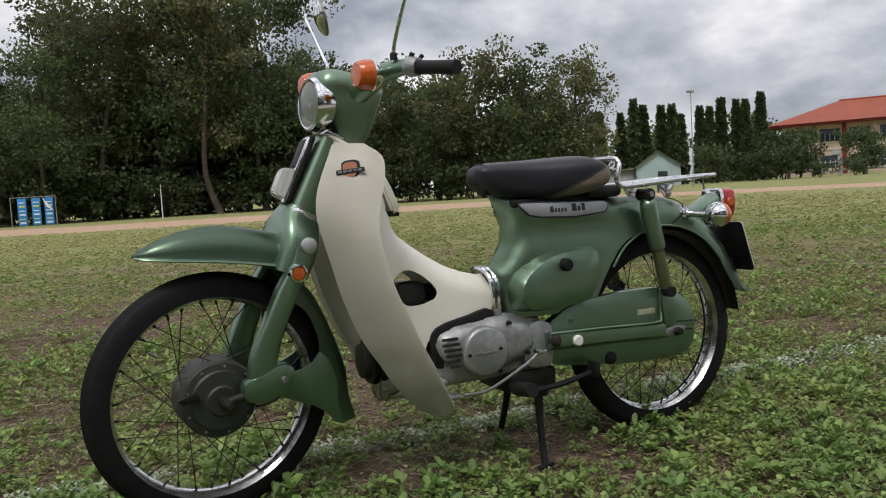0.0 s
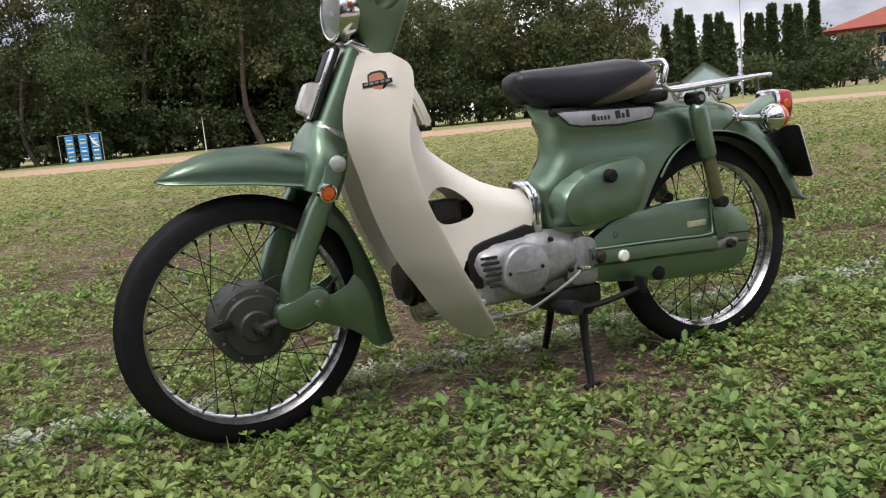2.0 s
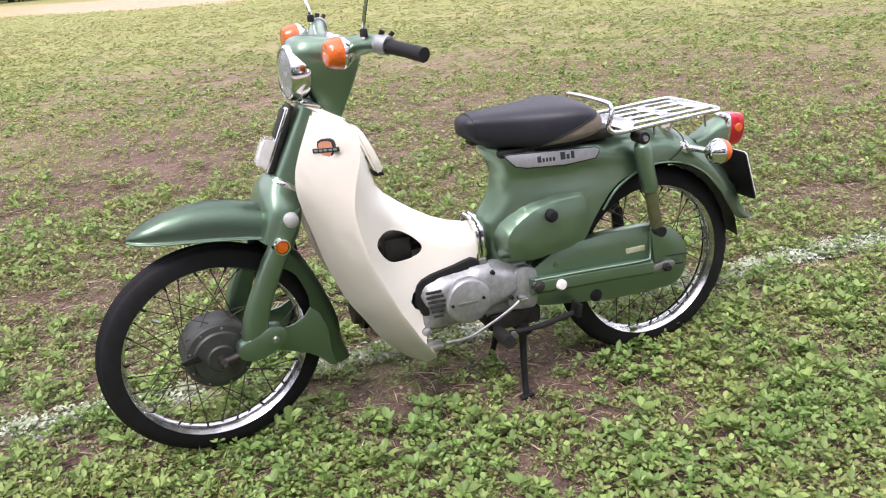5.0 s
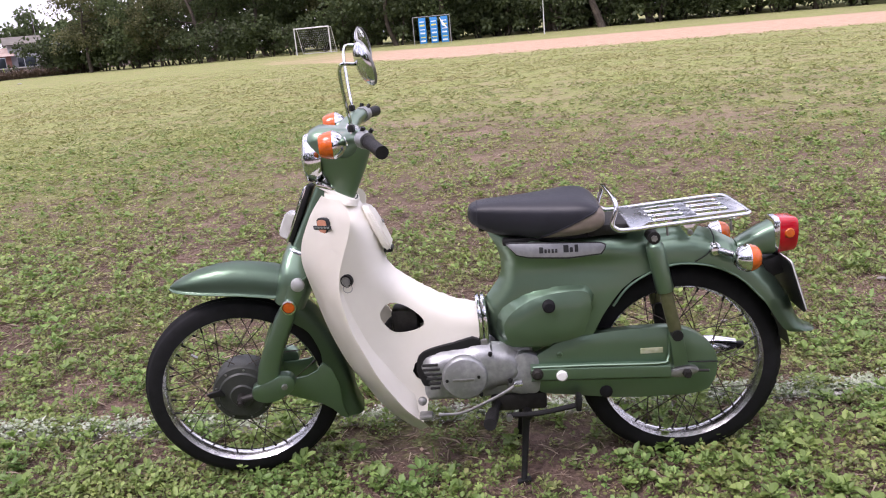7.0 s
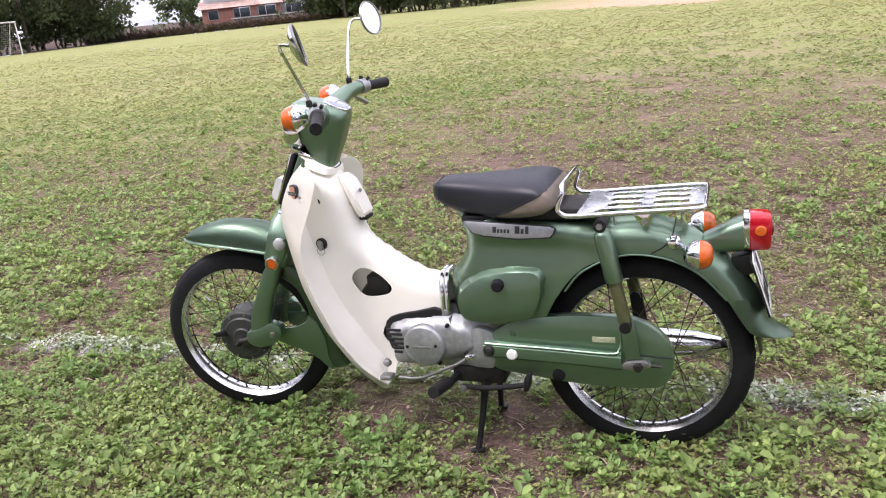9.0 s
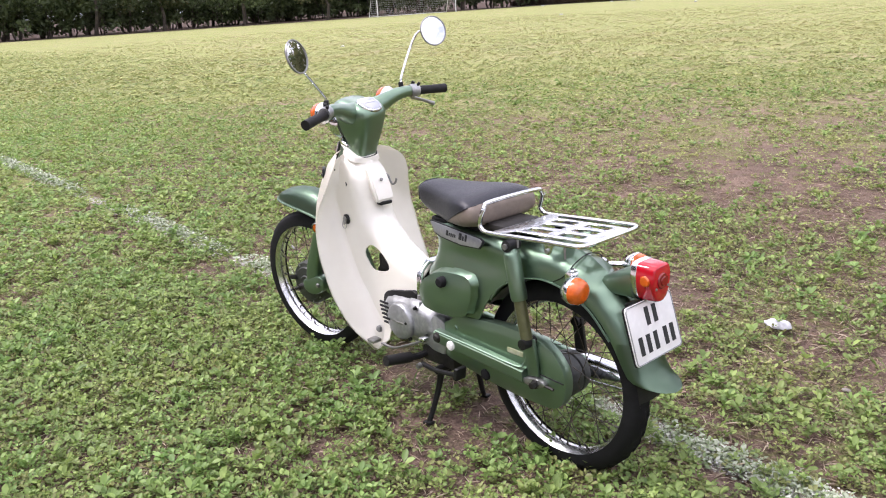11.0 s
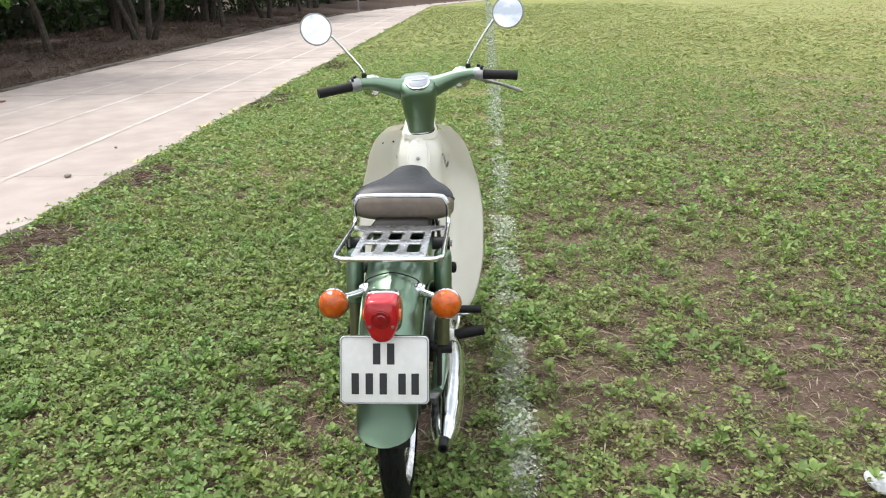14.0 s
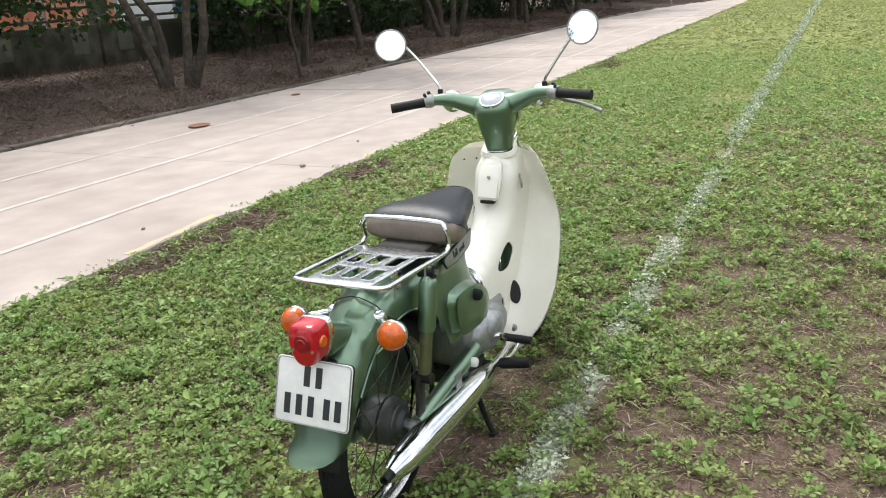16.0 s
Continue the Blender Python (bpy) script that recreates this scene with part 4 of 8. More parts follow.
def wheel(name, at, m, knobbly, drum_part, drum_mat, label):
    """A spoked wheel; its tyre, rim, hub and spokes are parts of it."""
    hub_bm = lathe(drum_part, "y", at, 48)
    w = part(name, hub_bm, drum_mat, bike, label, m)
    # tyre
    R, r0, half = 0.270, 0.219, 0.029
    n, prof = 108, []
    for i in range(21):
        a = math.pi * i / 20
        prof.append((r0 + (R - r0) * math.sin(a) ** 0.62, -half * math.cos(a) * (1.0 if 0.25 < i / 20 < 0.75 else 1.02)))
    rings = []
    for i in range(n):
        a = 2 * math.pi * i / n
        ring = []
        for j, (r, h) in enumerate(prof):
            s = j / 20
            if 0.24 < s < 0.76:
                if knobbly:
                    r += 0.0045 if ((i // 2 + (j // 3)) % 2 and j not in (10,)) else -0.0015
                elif j in (6, 8, 10, 12, 14):
                    r -= 0.003
            ring.append(Vector(at) + Vector((r * math.cos(a), h, r * math.sin(a))))
        rings.append(ring)
    rings.append(rings[0])
    part("tyre", loft(rings, False, False), RUBBER, w, "black rubber tyre with worn tread", m, 50)
    # rim with nipples
    rim_prof = [(0.2245, -0.025), (0.2255, -0.0225), (0.219, -0.021), (0.214, -0.014), (0.207, -0.008), (0.205, 0.0), (0.207, 0.008), (0.214, 0.014), (0.219, 0.021), (0.2255, 0.0225), (0.2245, 0.025), (0.221, 0.0255), (0.212, 0.017), (0.203, 0.009), (0.2015, 0.0), (0.203, -0.009), (0.212, -0.017), (0.221, -0.0255)]
    rim_prof = [(r if r > 0.219 else 0.219 + (r - 0.219) * 0.66, h) for r, h in rim_prof]
    rim = lathe(rim_prof, "y", at, 96, None, True)
    part("rim", rim, RIM_STEEL, w, "aged chromed steel rim", m)
    # spokes and nipples
    for i in range(36):
        side = -1 if i % 2 else 1
        a = 2 * math.pi * (i + 0.5) / 36
        lean = radians(48) * (1 if (i // 2) % 2 else -1)
        hr = 0.076
        p0 = Vector(at) + Vector((hr * math.cos(a + lean), side * 0.03, hr * math.sin(a + lean)))
        p1 = Vector(at) + Vector((0.2085 * math.cos(a), side * 0.006, 0.2085 * math.sin(a)))
        part("spoke", tube([p0, p1], 0.0013, 5, 1), SPOKE, w, "", m)
        d = (p0 - p1).normalized()
        part("nipple", tube([p1 - d * 0.002, p1 + d * 0.011], 0.0029, 6, 1), DARK, w, "", m)
    return w


F_AXLE, R_AXLE = (-0.005, 0, 0.281), (1.196, 0, 0.271)
front_drum = [(0.0, -0.062), (0.03, -0.062), (0.034, -0.058), (0.062, -0.055), (0.066, -0.05), (0.079, -0.047), (0.084, -0.04), (0.084, 0.03), (0.079, 0.038), (0.05, 0.045), (0.03, 0.055), (0.0, 0.055)]
front_wheel = wheel("front_wheel", F_AXLE, STEER, False, front_drum, DRUM, "spoked front wheel with drum brake")
rear_drum = [(0.0, -0.05), (0.045, -0.05), (0.056, -0.035), (0.062, -0.02), (0.062, 0.012), (0.056, 0.014), (0.056, 0.018), (0.062, 0.020), (0.062, 0.034), (0.058, 0.046), (0.050, 0.049), (0.048, 0.053), (0.035, 0.056), (0.03, 0.068), (0.0, 0.068)]
rear_wheel = wheel("rear_wheel", R_AXLE, None, True, rear_drum, HUB_GREY, "spoked rear wheel with knobbly tyre and grey drum")
part("valve_stem", tube([(-0.135, 0.0, 0.395), (-0.118, -0.004, 0.385)], 0.004, 6, 1), STEEL, front_wheel, "", STEER)
for i in range(9):
    a = 2 * math.pi * i / 9
    part("drum_rivet", lathe([(0.0, -0.052), (0.003, -0.051), (0.004, -0.045)], "y", (F_AXLE[0] + 0.073 * math.cos(a), 0, F_AXLE[2] + 0.073 * math.sin(a)), 6), STEEL, front_wheel, "", STEER)

# fork: a pressed crown, two legs with links, the front mudguard and the rear skirt
fork = part("fork_crown", loft([[(cx + hx * math.copysign(abs(math.cos(a)) ** 0.55, math.cos(a)), hy * math.copysign(abs(math.sin(a)) ** 0.55, math.sin(a)), z - 0.5 * hx * math.copysign(abs(math.cos(a)) ** 0.55, math.cos(a)) * 0.9) for a in (2 * math.pi * k / 28 for k in range(28))]
                            for cx, hx, hy, z in ((0.160, 0.04, 0.094, 0.535), (0.178, 0.042, 0.096, 0.575), (0.188, 0.043, 0.093, 0.605), (0.196, 0.042, 0.082, 0.63), (0.204, 0.040, 0.064, 0.648), (0.212, 0.038, 0.05, 0.662), (0.218, 0.036, 0.046, 0.672))]), PAINT, bike, "", STEER)
leg_line = [(0.192, 0.605, 0.031), (0.178, 0.56, 0.034), (0.152, 0.52, 0.036), (0.131, 0.475, 0.037), (0.108, 0.43, 0.037), (0.089, 0.385, 0.037), (0.078, 0.345, 0.035), (0.075, 0.312, 0.034), (0.079, 0.29, 0.024)]
for side in (-1, 1):
    rings = []
    for cx, cz, hw in leg_line:
        ring = []
        for k in range(20):
            a = 2 * math.pi * k / 20
            u, v = math.copysign(abs(math.cos(a)) ** 0.6, math.cos(a)), math.copysign(abs(math.sin(a)) ** 0.6, math.sin(a))
            ring.append((cx + hw * u * 0.94, side * (0.079 + 0.021 * v), cz + hw * u * 0.36))
        rings.append(ring)
    part("fork_leg", loft(rings), PAINT, fork, "", STEER)
    foot = slab(round_line([(0.032, 0.318), (0.06, 0.33), (0.115, 0.348), (0.142, 0.338), (0.146, 0.312), (0.128, 0.29), (0.09, 0.272), (0.055, 0.272), (0.03, 0.288)], 3), side * 0.064, side * 0.102, 0.008)
    part("fork_foot", foot, PAINT, fork, "", STEER)
    part("axle_link", tube([(0.12, side * 0.088, 0.312), (0.06, side * 0.088, 0.296), (-0.005, side * 0.084, 0.283)], [0.013, 0.011, 0.010], 10, 3), DARK, fork, "", STEER)
    part("axle_nut", lathe([(0.0, 0.112), (0.006, 0.112), (0.006, 0.098), (0.0105, 0.096), (0.012, 0.085), (0.012, 0.058)], "y", (0, 0, 0), 10), DARK, fork, "", STEER @ pose(*F_AXLE) @ Matrix.Diagonal((1, side, 1, 1)))
    part("link_bolt", lathe([(0.0, 0.110), (0.007, 0.110), (0.009, 0.105), (0.009, 0.1)], "y", (0, 0, 0), 8), STEEL, fork, "", STEER @ pose(0.118, 0, 0.315) @ Matrix.Diagonal((1, side, 1, 1)))
    part("fork_cap", lathe([(0.0, 0.110), (0.012, 0.109), (0.017, 0.105), (0.018, 0.094)], "y", (0, 0, 0), 20), GREY_CAP, fork, "round grey fork cap", STEER @ pose(0.193, 0, 0.598) @ Matrix.Diagonal((1, side, 1, 1)))
    refl = part("side_reflector", lathe([(0.0, 0.110), (0.014, 0.109), (0.0165, 0.106), (0.0165, 0.096)], "y", (0, 0, 0), 24), AMBER, fork, "round amber side reflector", STEER @ pose(0.162, 0, 0.542) @ Matrix.Diagonal((1, side, 1, 1)))
    part("reflector_ring", lathe([(0.016, 0.1105), (0.0195, 0.110), (0.0205, 0.1), (0.0205, 0.094)], "y", (0, 0, 0), 24), CHROME, fork, "", STEER @ pose(0.162, 0, 0.542) @ Matrix.Diagonal((1, side, 1, 1)))

guard_rows = [(-0.152, 0.600, 0.597, 0.005), (-0.138, 0.611, 0.594, 0.020), (-0.112, 0.624, 0.591, 0.033), (-0.07, 0.639, 0.587, 0.044), (-0.02, 0.648, 0.582, 0.051), (0.03, 0.649, 0.576, 0.055), (0.08, 0.642, 0.568, 0.058), (0.125, 0.631, 0.560, 0.061), (0.16, 0.618, 0.554, 0.063)]
rings = []
for x, top, low, hw in guard_rows:
    # a rounded back over a narrow turned-out flange
    ring = [(x, -hw - 0.007, low - 0.002), (x, -hw - 0.002, low)]
    ring += [(x, -hw * math.cos(a), low + 0.003 + (top - low - 0.003) * math.sin(a) ** 0.85) for a in (math.pi * k / 16 for k in range(17))]
    rings.append(ring + [(x, hw + 0.002, low), (x, hw + 0.007, low - 0.002)])
guard = loft(rings, False, False)
bmesh.ops.solidify(guard, geom=guard.faces[:], thickness=0.003)
guard = part("front_mudguard", guard, PAINT, fork, "pointed green front mudguard", STEER)
for side in (-1, 1):
    part("guard_bead", tube([(x, side * (hw + 0.007), low - 0.002) for x, top, low, hw in guard_rows], 0.0024, 7, 2), PAINT, guard, "", STEER)

skirt_out = spline([(0.165, 0, 0.56), (0.19, 0, 0.522), (0.224, 0, 0.48), (0.258, 0, 0.409), (0.284, 0, 0.34), (0.299, 0, 0.285), (0.303, 0, 0.232), (0.318, 0, 0.178)], 3)
skirt_in = spline([(0.135, 0, 0.50), (0.165, 0, 0.472), (0.198, 0, 0.442), (0.220, 0, 0.385), (0.222, 0, 0.352), (0.226, 0, 0.30), (0.228, 0, 0.25), (0.262, 0, 0.176)], 3)
rings = []
for o, i in zip(skirt_out, skirt_in):
    ring = []
    for k in range(15):
        a = math.pi * k / 14
        f = math.sin(a) ** 0.5
        q = i.lerp(o, f)
        ring.append((q.x, -0.056 * math.copysign(abs(math.cos(a)) ** 0.5, math.cos(a)), q.z))
    rings.append(ring)
skirt = loft(rings, False, False)
bmesh.ops.solidify(skirt, geom=skirt.faces[:], thickness=0.003)
part("mudguard_skirt", skirt, PAINT, fork, "curved green rear skirt of the mudguard", STEER)
for side in (-1, 1):
    web = slab([(0.10, 0.315), (0.14, 0.314), (0.176, 0.317), (0.205, 0.33), (0.222, 0.352), (0.245, 0.33), (0.262, 0.28), (0.262, 0.22), (0.275, 0.172), (0.255, 0.18), (0.232, 0.207), (0.205, 0.228), (0.173, 0.243), (0.13, 0.262), (0.10, 0.275)], side * 0.053, side * 0.060, 0.002)
    part("skirt_web", web, PAINT, fork, "", STEER)
part("brake_cable", tube([(0.05, 0.07, 0.23), (0.13, 0.066, 0.215), (0.19, 0.05, 0.26), (0.235, 0.04, 0.4), (0.22, 0.03, 0.55)], 0.0035, 6), BLACK, fork, "", STEER)
part("brake_arm", slab([(-0.10, 0.30), (-0.06, 0.31), (-0.05, 0.292), (-0.09, 0.288)], -0.066, -0.058, 0.002), BLACK, front_wheel, "", STEER)

# head cover with the position lamp
def column_ring(t, grow=0.0):
    c = Vector((0.213, 0, 0.650)).lerp(Vector((0.302, 0, 0.838)), t)
    along = Vector((0.089, 0, 0.188)).normalized()
    across = Vector((along.z, 0, -along.x))
    hx, hy = 0.036 - 0.01 * t + grow, 0.05 - 0.008 * t + grow
    return [c + across * hx * math.copysign(abs(math.cos(a)) ** 0.5, math.cos(a)) + Vector((0, hy * math.copysign(abs(math.sin(a)) ** 0.5, math.sin(a)), 0)) for a in (2 * math.pi * k / 28 for k in range(28))]


column = part("head_cover", loft([column_ring(t / 8) for t in range(9)]), PAINT, bike)
part("trim_band", loft([column_ring(0.0, 0.004), column_ring(0.02, 0.006), column_ring(0.06, 0.006), column_ring(0.08, 0.003)]), CHROME, column, "chrome trim band")
part("trim_band", loft([column_ring(0.93, 0.003), column_ring(0.95, 0.005), column_ring(0.985, 0.005), column_ring(1.0, 0.002)]), CHROME, column, "chrome trim band")
COLUMN = Matrix.Translation((0.213, 0, 0.650)) @ Matrix.Rotation(math.atan2(0.089, 0.188), 4, "Y")
part("lamp_base", box(-0.049, -0.034, -0.030, 0.030, 0.022, 0.185, 0.006), BLACK, column, "black moulded lamp base", COLUMN)
part("lamp_frame", box(-0.054, -0.046, -0.031, 0.031, 0.018, 0.178, 0.004), CHROME, column, "", COLUMN)
part("lamp_panel", box(-0.056, -0.048, -0.025, 0.025, 0.10, 0.172, 0.003), BLACK, column, "", COLUMN)
lens = loft([[(-0.05 - d, sy * (0.026 - s), z) for sy, z in ((-1, 0.026 + s), (1, 0.026 + s), (1, 0.098 - s * 1.6), (-1, 0.098 - s * 1.6))] for d, s in ((0, 0), (0.022, 0.002), (0.03, 0.006), (0.032, 0.014))])
bmesh.ops.bevel(lens, geom=lens.edges[:], offset=0.003, segments=2, affect="EDGES")
part("position_lamp", lens, CLEAR, column, "clear ribbed position lamp lens", COLUMN)

# handlebar cover, headlamp and instruments
def squircle(c, hx, hy, e=0.6, n=32, lean=0.0):
    return [(c[0] + hx * math.copysign(abs(math.cos(a)) ** e, math.cos(a)), c[1] + hy * math.copysign(abs(math.sin(a)) ** e, math.sin(a)), c[2] + lean * hx * math.copysign(abs(math.cos(a)) ** e, math.cos(a))) for a in (2 * math.pi * k / n for k in range(n))]


cover_rows = [((0.334, 0, 0.803), 0.030, 0.043, -0.45), ((0.336, 0, 0.82), 0.035, 0.045, -0.42), ((0.338, 0, 0.845), 0.046, 0.048, -0.32), ((0.339, 0, 0.87), 0.060, 0.053, -0.15), ((0.340, 0, 0.90), 0.074, 0.058, -0.05), ((0.341, 0, 0.925), 0.082, 0.062, -0.06), ((0.342, 0, 0.945), 0.084, 0.063, -0.12), ((0.344, 0, 0.962), 0.075, 0.058, -0.17), ((0.346, 0, 0.973), 0.055, 0.046, -0.2), ((0.347, 0, 0.977), 0.022, 0.02, -0.2)]
bars = part("handlebar_cover", loft([squircle(c, hx, hy, 0.56, 32, ln) for c, hx, hy, ln in cover_rows]), PAINT, bike, "green pressed handlebar cover", STEER)
part("neck_gap", loft([squircle((0.335, 0, 0.797), 0.036, 0.046, 0.7, 24, -0.45), squircle((0.337, 0, 0.806), 0.036, 0.046, 0.7, 24, -0.45)]), BLACK, bars, "", STEER)
HL = STEER @ Matrix.Translation((0.262, 0, 0.906)) @ Matrix.Rotation(radians(3), 4, "Y")
part("headlamp_rim", lathe([(0.052, -0.012), (0.056, -0.013), (0.0605, -0.009), (0.0625, 0.0), (0.0615, 0.022), (0.058, 0.03)], "x", (0, 0, 0), 48), CHROME, bars, "chrome headlamp rim", HL)
part("headlamp_bowl", lathe([(0.054, -0.008), (0.045, 0.015), (0.028, 0.032), (0.01, 0.04), (0.0, 0.041)], "x", (0, 0, 0), 32), REFLECTOR, bars, "", HL)
part("headlamp_glass", lathe([(0.0, -0.022), (0.02, -0.0205), (0.038, -0.0165), (0.05, -0.0115), (0.0545, -0.008)], "x", (0, 0, 0), 40), GLASS, bars, "clear fluted headlamp glass", HL)
part("headlamp_bulb", lathe([(0.0, 0.0), (0.006, 0.004), (0.008, 0.012), (0.006, 0.03), (0.006, 0.04)], "x", (0, 0, 0), 12), CLEAR, bars, "", HL)
part("rim_clip", box(0.0, 0.02, -0.007, 0.007, -0.068, -0.058, 0.002), CHROME, bars, "", HL)
SPEEDO = STEER @ Matrix.Translation((0.390, 0, 0.954)) @ Matrix.Rotation(radians(31), 4, "Y")
dial = round_line([(-0.030, -0.034), (-0.034, 0), (-0.030, 0.034), (0.0, 0.041), (0.026, 0.030), (0.036, 0.012), (0.036, -0.012), (0.026, -0.030), (0.0, -0.041)], 3)
TURN_FLAT = Matrix(((1, 0, 0, 0), (0, 0, 1, 0), (0, 1, 0, 0), (0, 0, 0, 1)))
part("dial_rim", slab(dial, 0.0, 0.014, 0.004), CHROME, bars, "chrome speedometer rim", SPEEDO @ TURN_FLAT)
part("dial_face", slab([(x * 0.83, z * 0.83) for x, z in dial], 0.010, 0.0155, 0.002), DIAL, bars, "pale speedometer glass", SPEEDO @ TURN_FLAT)
part("dial_band", slab([(-0.012, -0.022), (-0.012, 0.022), (-0.004, 0.024), (-0.004, -0.024)], 0.0158, 0.0165, 0), GREY_CAP, bars, "", SPEEDO @ TURN_FLAT)
for side in (-1, 1):
    arm = tube([(0.35, side * 0.03, 0.935), (0.362, side * 0.075, 0.948), (0.378, side * 0.125, 0.966), (0.395, side * 0.165, 0.974), (0.408, side * 0.196, 0.974)], [0.040, 0.030, 0.0225, 0.019, 0.0165], 16, 5)
    part("handlebar_arm", arm, PAINT, bars, "", STEER)
    part("control_pod", tube([(0.404, side * 0.186, 0.974), (0.408, side * 0.196, 0.974), (0.416, side * 0.214, 0.972)], [0.020, 0.0225, 0.020], 16, 2), ALLOY, bars, "cast grey control pod", STEER)
    grip_pts = [(0.415, side * 0.21, 0.971), (0.43, side * 0.26, 0.967), (0.446, side * 0.316, 0.962)]
    g = tube(grip_pts, [0.0155, 0.0145, 0.0155], 16, 10)
    part("grip", g, GRIP, bars, "black ribbed rubber grip", STEER)
    part("switch_lever", tube([(0.405, side * 0.197, 0.99), (0.41, side * 0.2, 1.003)], 0.006, 8, 1), BLACK, bars, "", STEER)
    part("switch_lever", tube([(0.422, side * 0.205, 0.988), (0.43, side * 0.208, 0.998)], 0.005, 8, 1), BLACK, bars, "", STEER)
    stem = tube([(0.381, side * 0.168, 0.985), (0.381, side * 0.17, 1.012), (0.378, side * 0.191, 1.044), (0.374, side * 0.236, 1.104), (0.374, side * 0.270, 1.143), (0.383, side * 0.287, 1.157), (0.41, side * 0.298, 1.156)], 0.0042, 8, 4)
    mirror = part("mirror", stem, CHROME, bars, "round chrome mirror on a bent stem", STEER)
    part("mirror_nut", lathe([(0.0, 0.0), (0.009, 0.0), (0.009, 0.012), (0.007, 0.016), (0.0, 0.016)], "z", (0.381, side * 0.168, 0.99), 6), BLACK, mirror, "", STEER)
    MF = STEER @ Matrix.Translation((0.428, side * 0.300, 1.155)) @ Matrix.Rotation(radians(-17 * side), 4, "Z") @ Matrix.Rotation(radians(-13), 4, "Y")
    part("mirror_shell", lathe([(0.0, -0.016), (0.015, -0.015), (0.035, -0.009), (0.046, -0.001), (0.049, 0.005), (0.047, 0.007)], "x", (0, 0, 0), 40), CHROME, mirror, "", MF)
    part("mirror_rim", lathe([(0.0455, 0.0066), (0.0462, 0.0084), (0.0492, 0.0084), (0.0502, 0.005), (0.0488, 0.002)], "x", (0, 0, 0), 40), STEEL, mirror, "dull steel mirror rim", MF)
    part("mirror_face", lathe([(0.0, 0.0072), (0.025, 0.0068), (0.0472, 0.006)], "x", (0, 0, 0), 40), MIRROR, mirror, "silvered mirror glass", MF)
    SG = STEER @ Matrix.Translation((0.335, side * 0.146, 0.959))
    sig = part("front_indicator", lathe([(0.0, 0.03), (0.012, 0.028), (0.026, 0.017), (0.034, 0.004), (0.0355, 0.0), (0.0345, -0.003)], "x", (0, 0, 0), 28), CHROME, bars, "chrome indicator cup", SG)
    part("indicator_lens", lathe([(0.0345, 0.0), (0.0345, -0.006), (0.032, -0.021), (0.027, -0.033), (0.024, -0.036), (0.0, -0.038)], "x", (0, 0, 0), 28), AMBER, sig, "amber indicator lens", SG)
    part("indicator_stalk", tube([(0.355, side * 0.14, 0.962), (0.375, side * 0.135, 0.966)], 0.012, 10, 1), CHROME, sig, "", STEER)
lever = tube([(0.395, 0.2, 0.960), (0.372, 0.225, 0.945), (0.362, 0.27, 0.930), (0.366, 0.315, 0.912), (0.372, 0.335, 0.902)], [0.008, 0.007, 0.0055, 0.006, 0.0075], 8, 4)
part("brake_lever", lever, STEEL, bars, "polished brake lever", STEER)

# cream leg shield: the tunnel over the frame, and a wing each side
FOLD = [(0.300, 0.050, 0.826), (0.278, 0.080, 0.79), (0.258, 0.090, 0.745), (0.243, 0.096, 0.70), (0.238, 0.1, 0.655), (0.247, 0.1, 0.607), (0.262, 0.1, 0.55), (0.277, 0.1, 0.49), (0.297, 0.1, 0.43), (0.325, 0.1, 0.365), (0.358, 0.1, 0.312), (0.39, 0.1, 0.26), (0.425, 0.1, 0.217), (0.46, 0.1, 0.186), (0.488, 0.105, 0.172)]
OUTER = [(0.338, 0.105, 0.822), (0.366, 0.142, 0.785), (0.360, 0.165, 0.73), (0.344, 0.178, 0.68), (0.332, 0.19, 0.64), (0.328, 0.2, 0.60), (0.335, 0.209, 0.55), (0.350, 0.213, 0.49), (0.375, 0.214, 0.43), (0.402, 0.212, 0.367), (0.432, 0.202, 0.312), (0.46, 0.186, 0.262), (0.485, 0.163, 0.225), (0.502, 0.138, 0.195), (0.507, 0.118, 0.176)]
def eased(z):
    return z if z < 0.70 else 0.70 + (z - 0.70) * 0.885


FOLD, OUTER = [(x, y, eased(z)) for x, y, z in FOLD], [(x, y, eased(z)) for x, y, z in OUTER]
fold_s, outer_s = spline(FOLD, 4), spline(OUTER, 4)
tunnel_out = [(p.x, p.z) for p in fold_s]
tunnel_out += [(0.505, 0.200), (0.515, 0.255), (0.508, 0.28), (0.486, 0.295), (0.476, 0.315), (0.484, 0.338), (0.505, 0.35), (0.545, 0.358), (0.59, 0.366), (0.63, 0.376), (0.662, 0.384)]
tunnel_out += [(0.668, 0.40), (0.672, 0.44), (0.670, 0.484)]
n_back = len(tunnel_out) - 1
tunnel_out += [(0.655, 0.480), (0.61, 0.492), (0.566, 0.51), (0.52, 0.538), (0.48, 0.567), (0.45, 0.592), (0.432, 0.615), (0.424, 0.65), (0.415, 0.70), (0.402, 0.741), (0.388, 0.767), (0.372, 0.786), (0.345, 0.801), (0.318, 0.809)]


def tunnel_width(x, z):
    d = min((math.hypot(x - p.x, z - p.z), p.y) for p in fold_s[::2])
    w = between([(0.25, 0.094), (0.33, 0.080), (0.42, 0.066), (0.52, 0.060), (0.66, 0.056)])(x)
    if z > 0.66:
        w = min(w, 0.094 - (z - 0.66) * 0.28)
    k = max(0.0, 1 - d[0] / 0.06)
    return w + (d[1] - w) * k * k


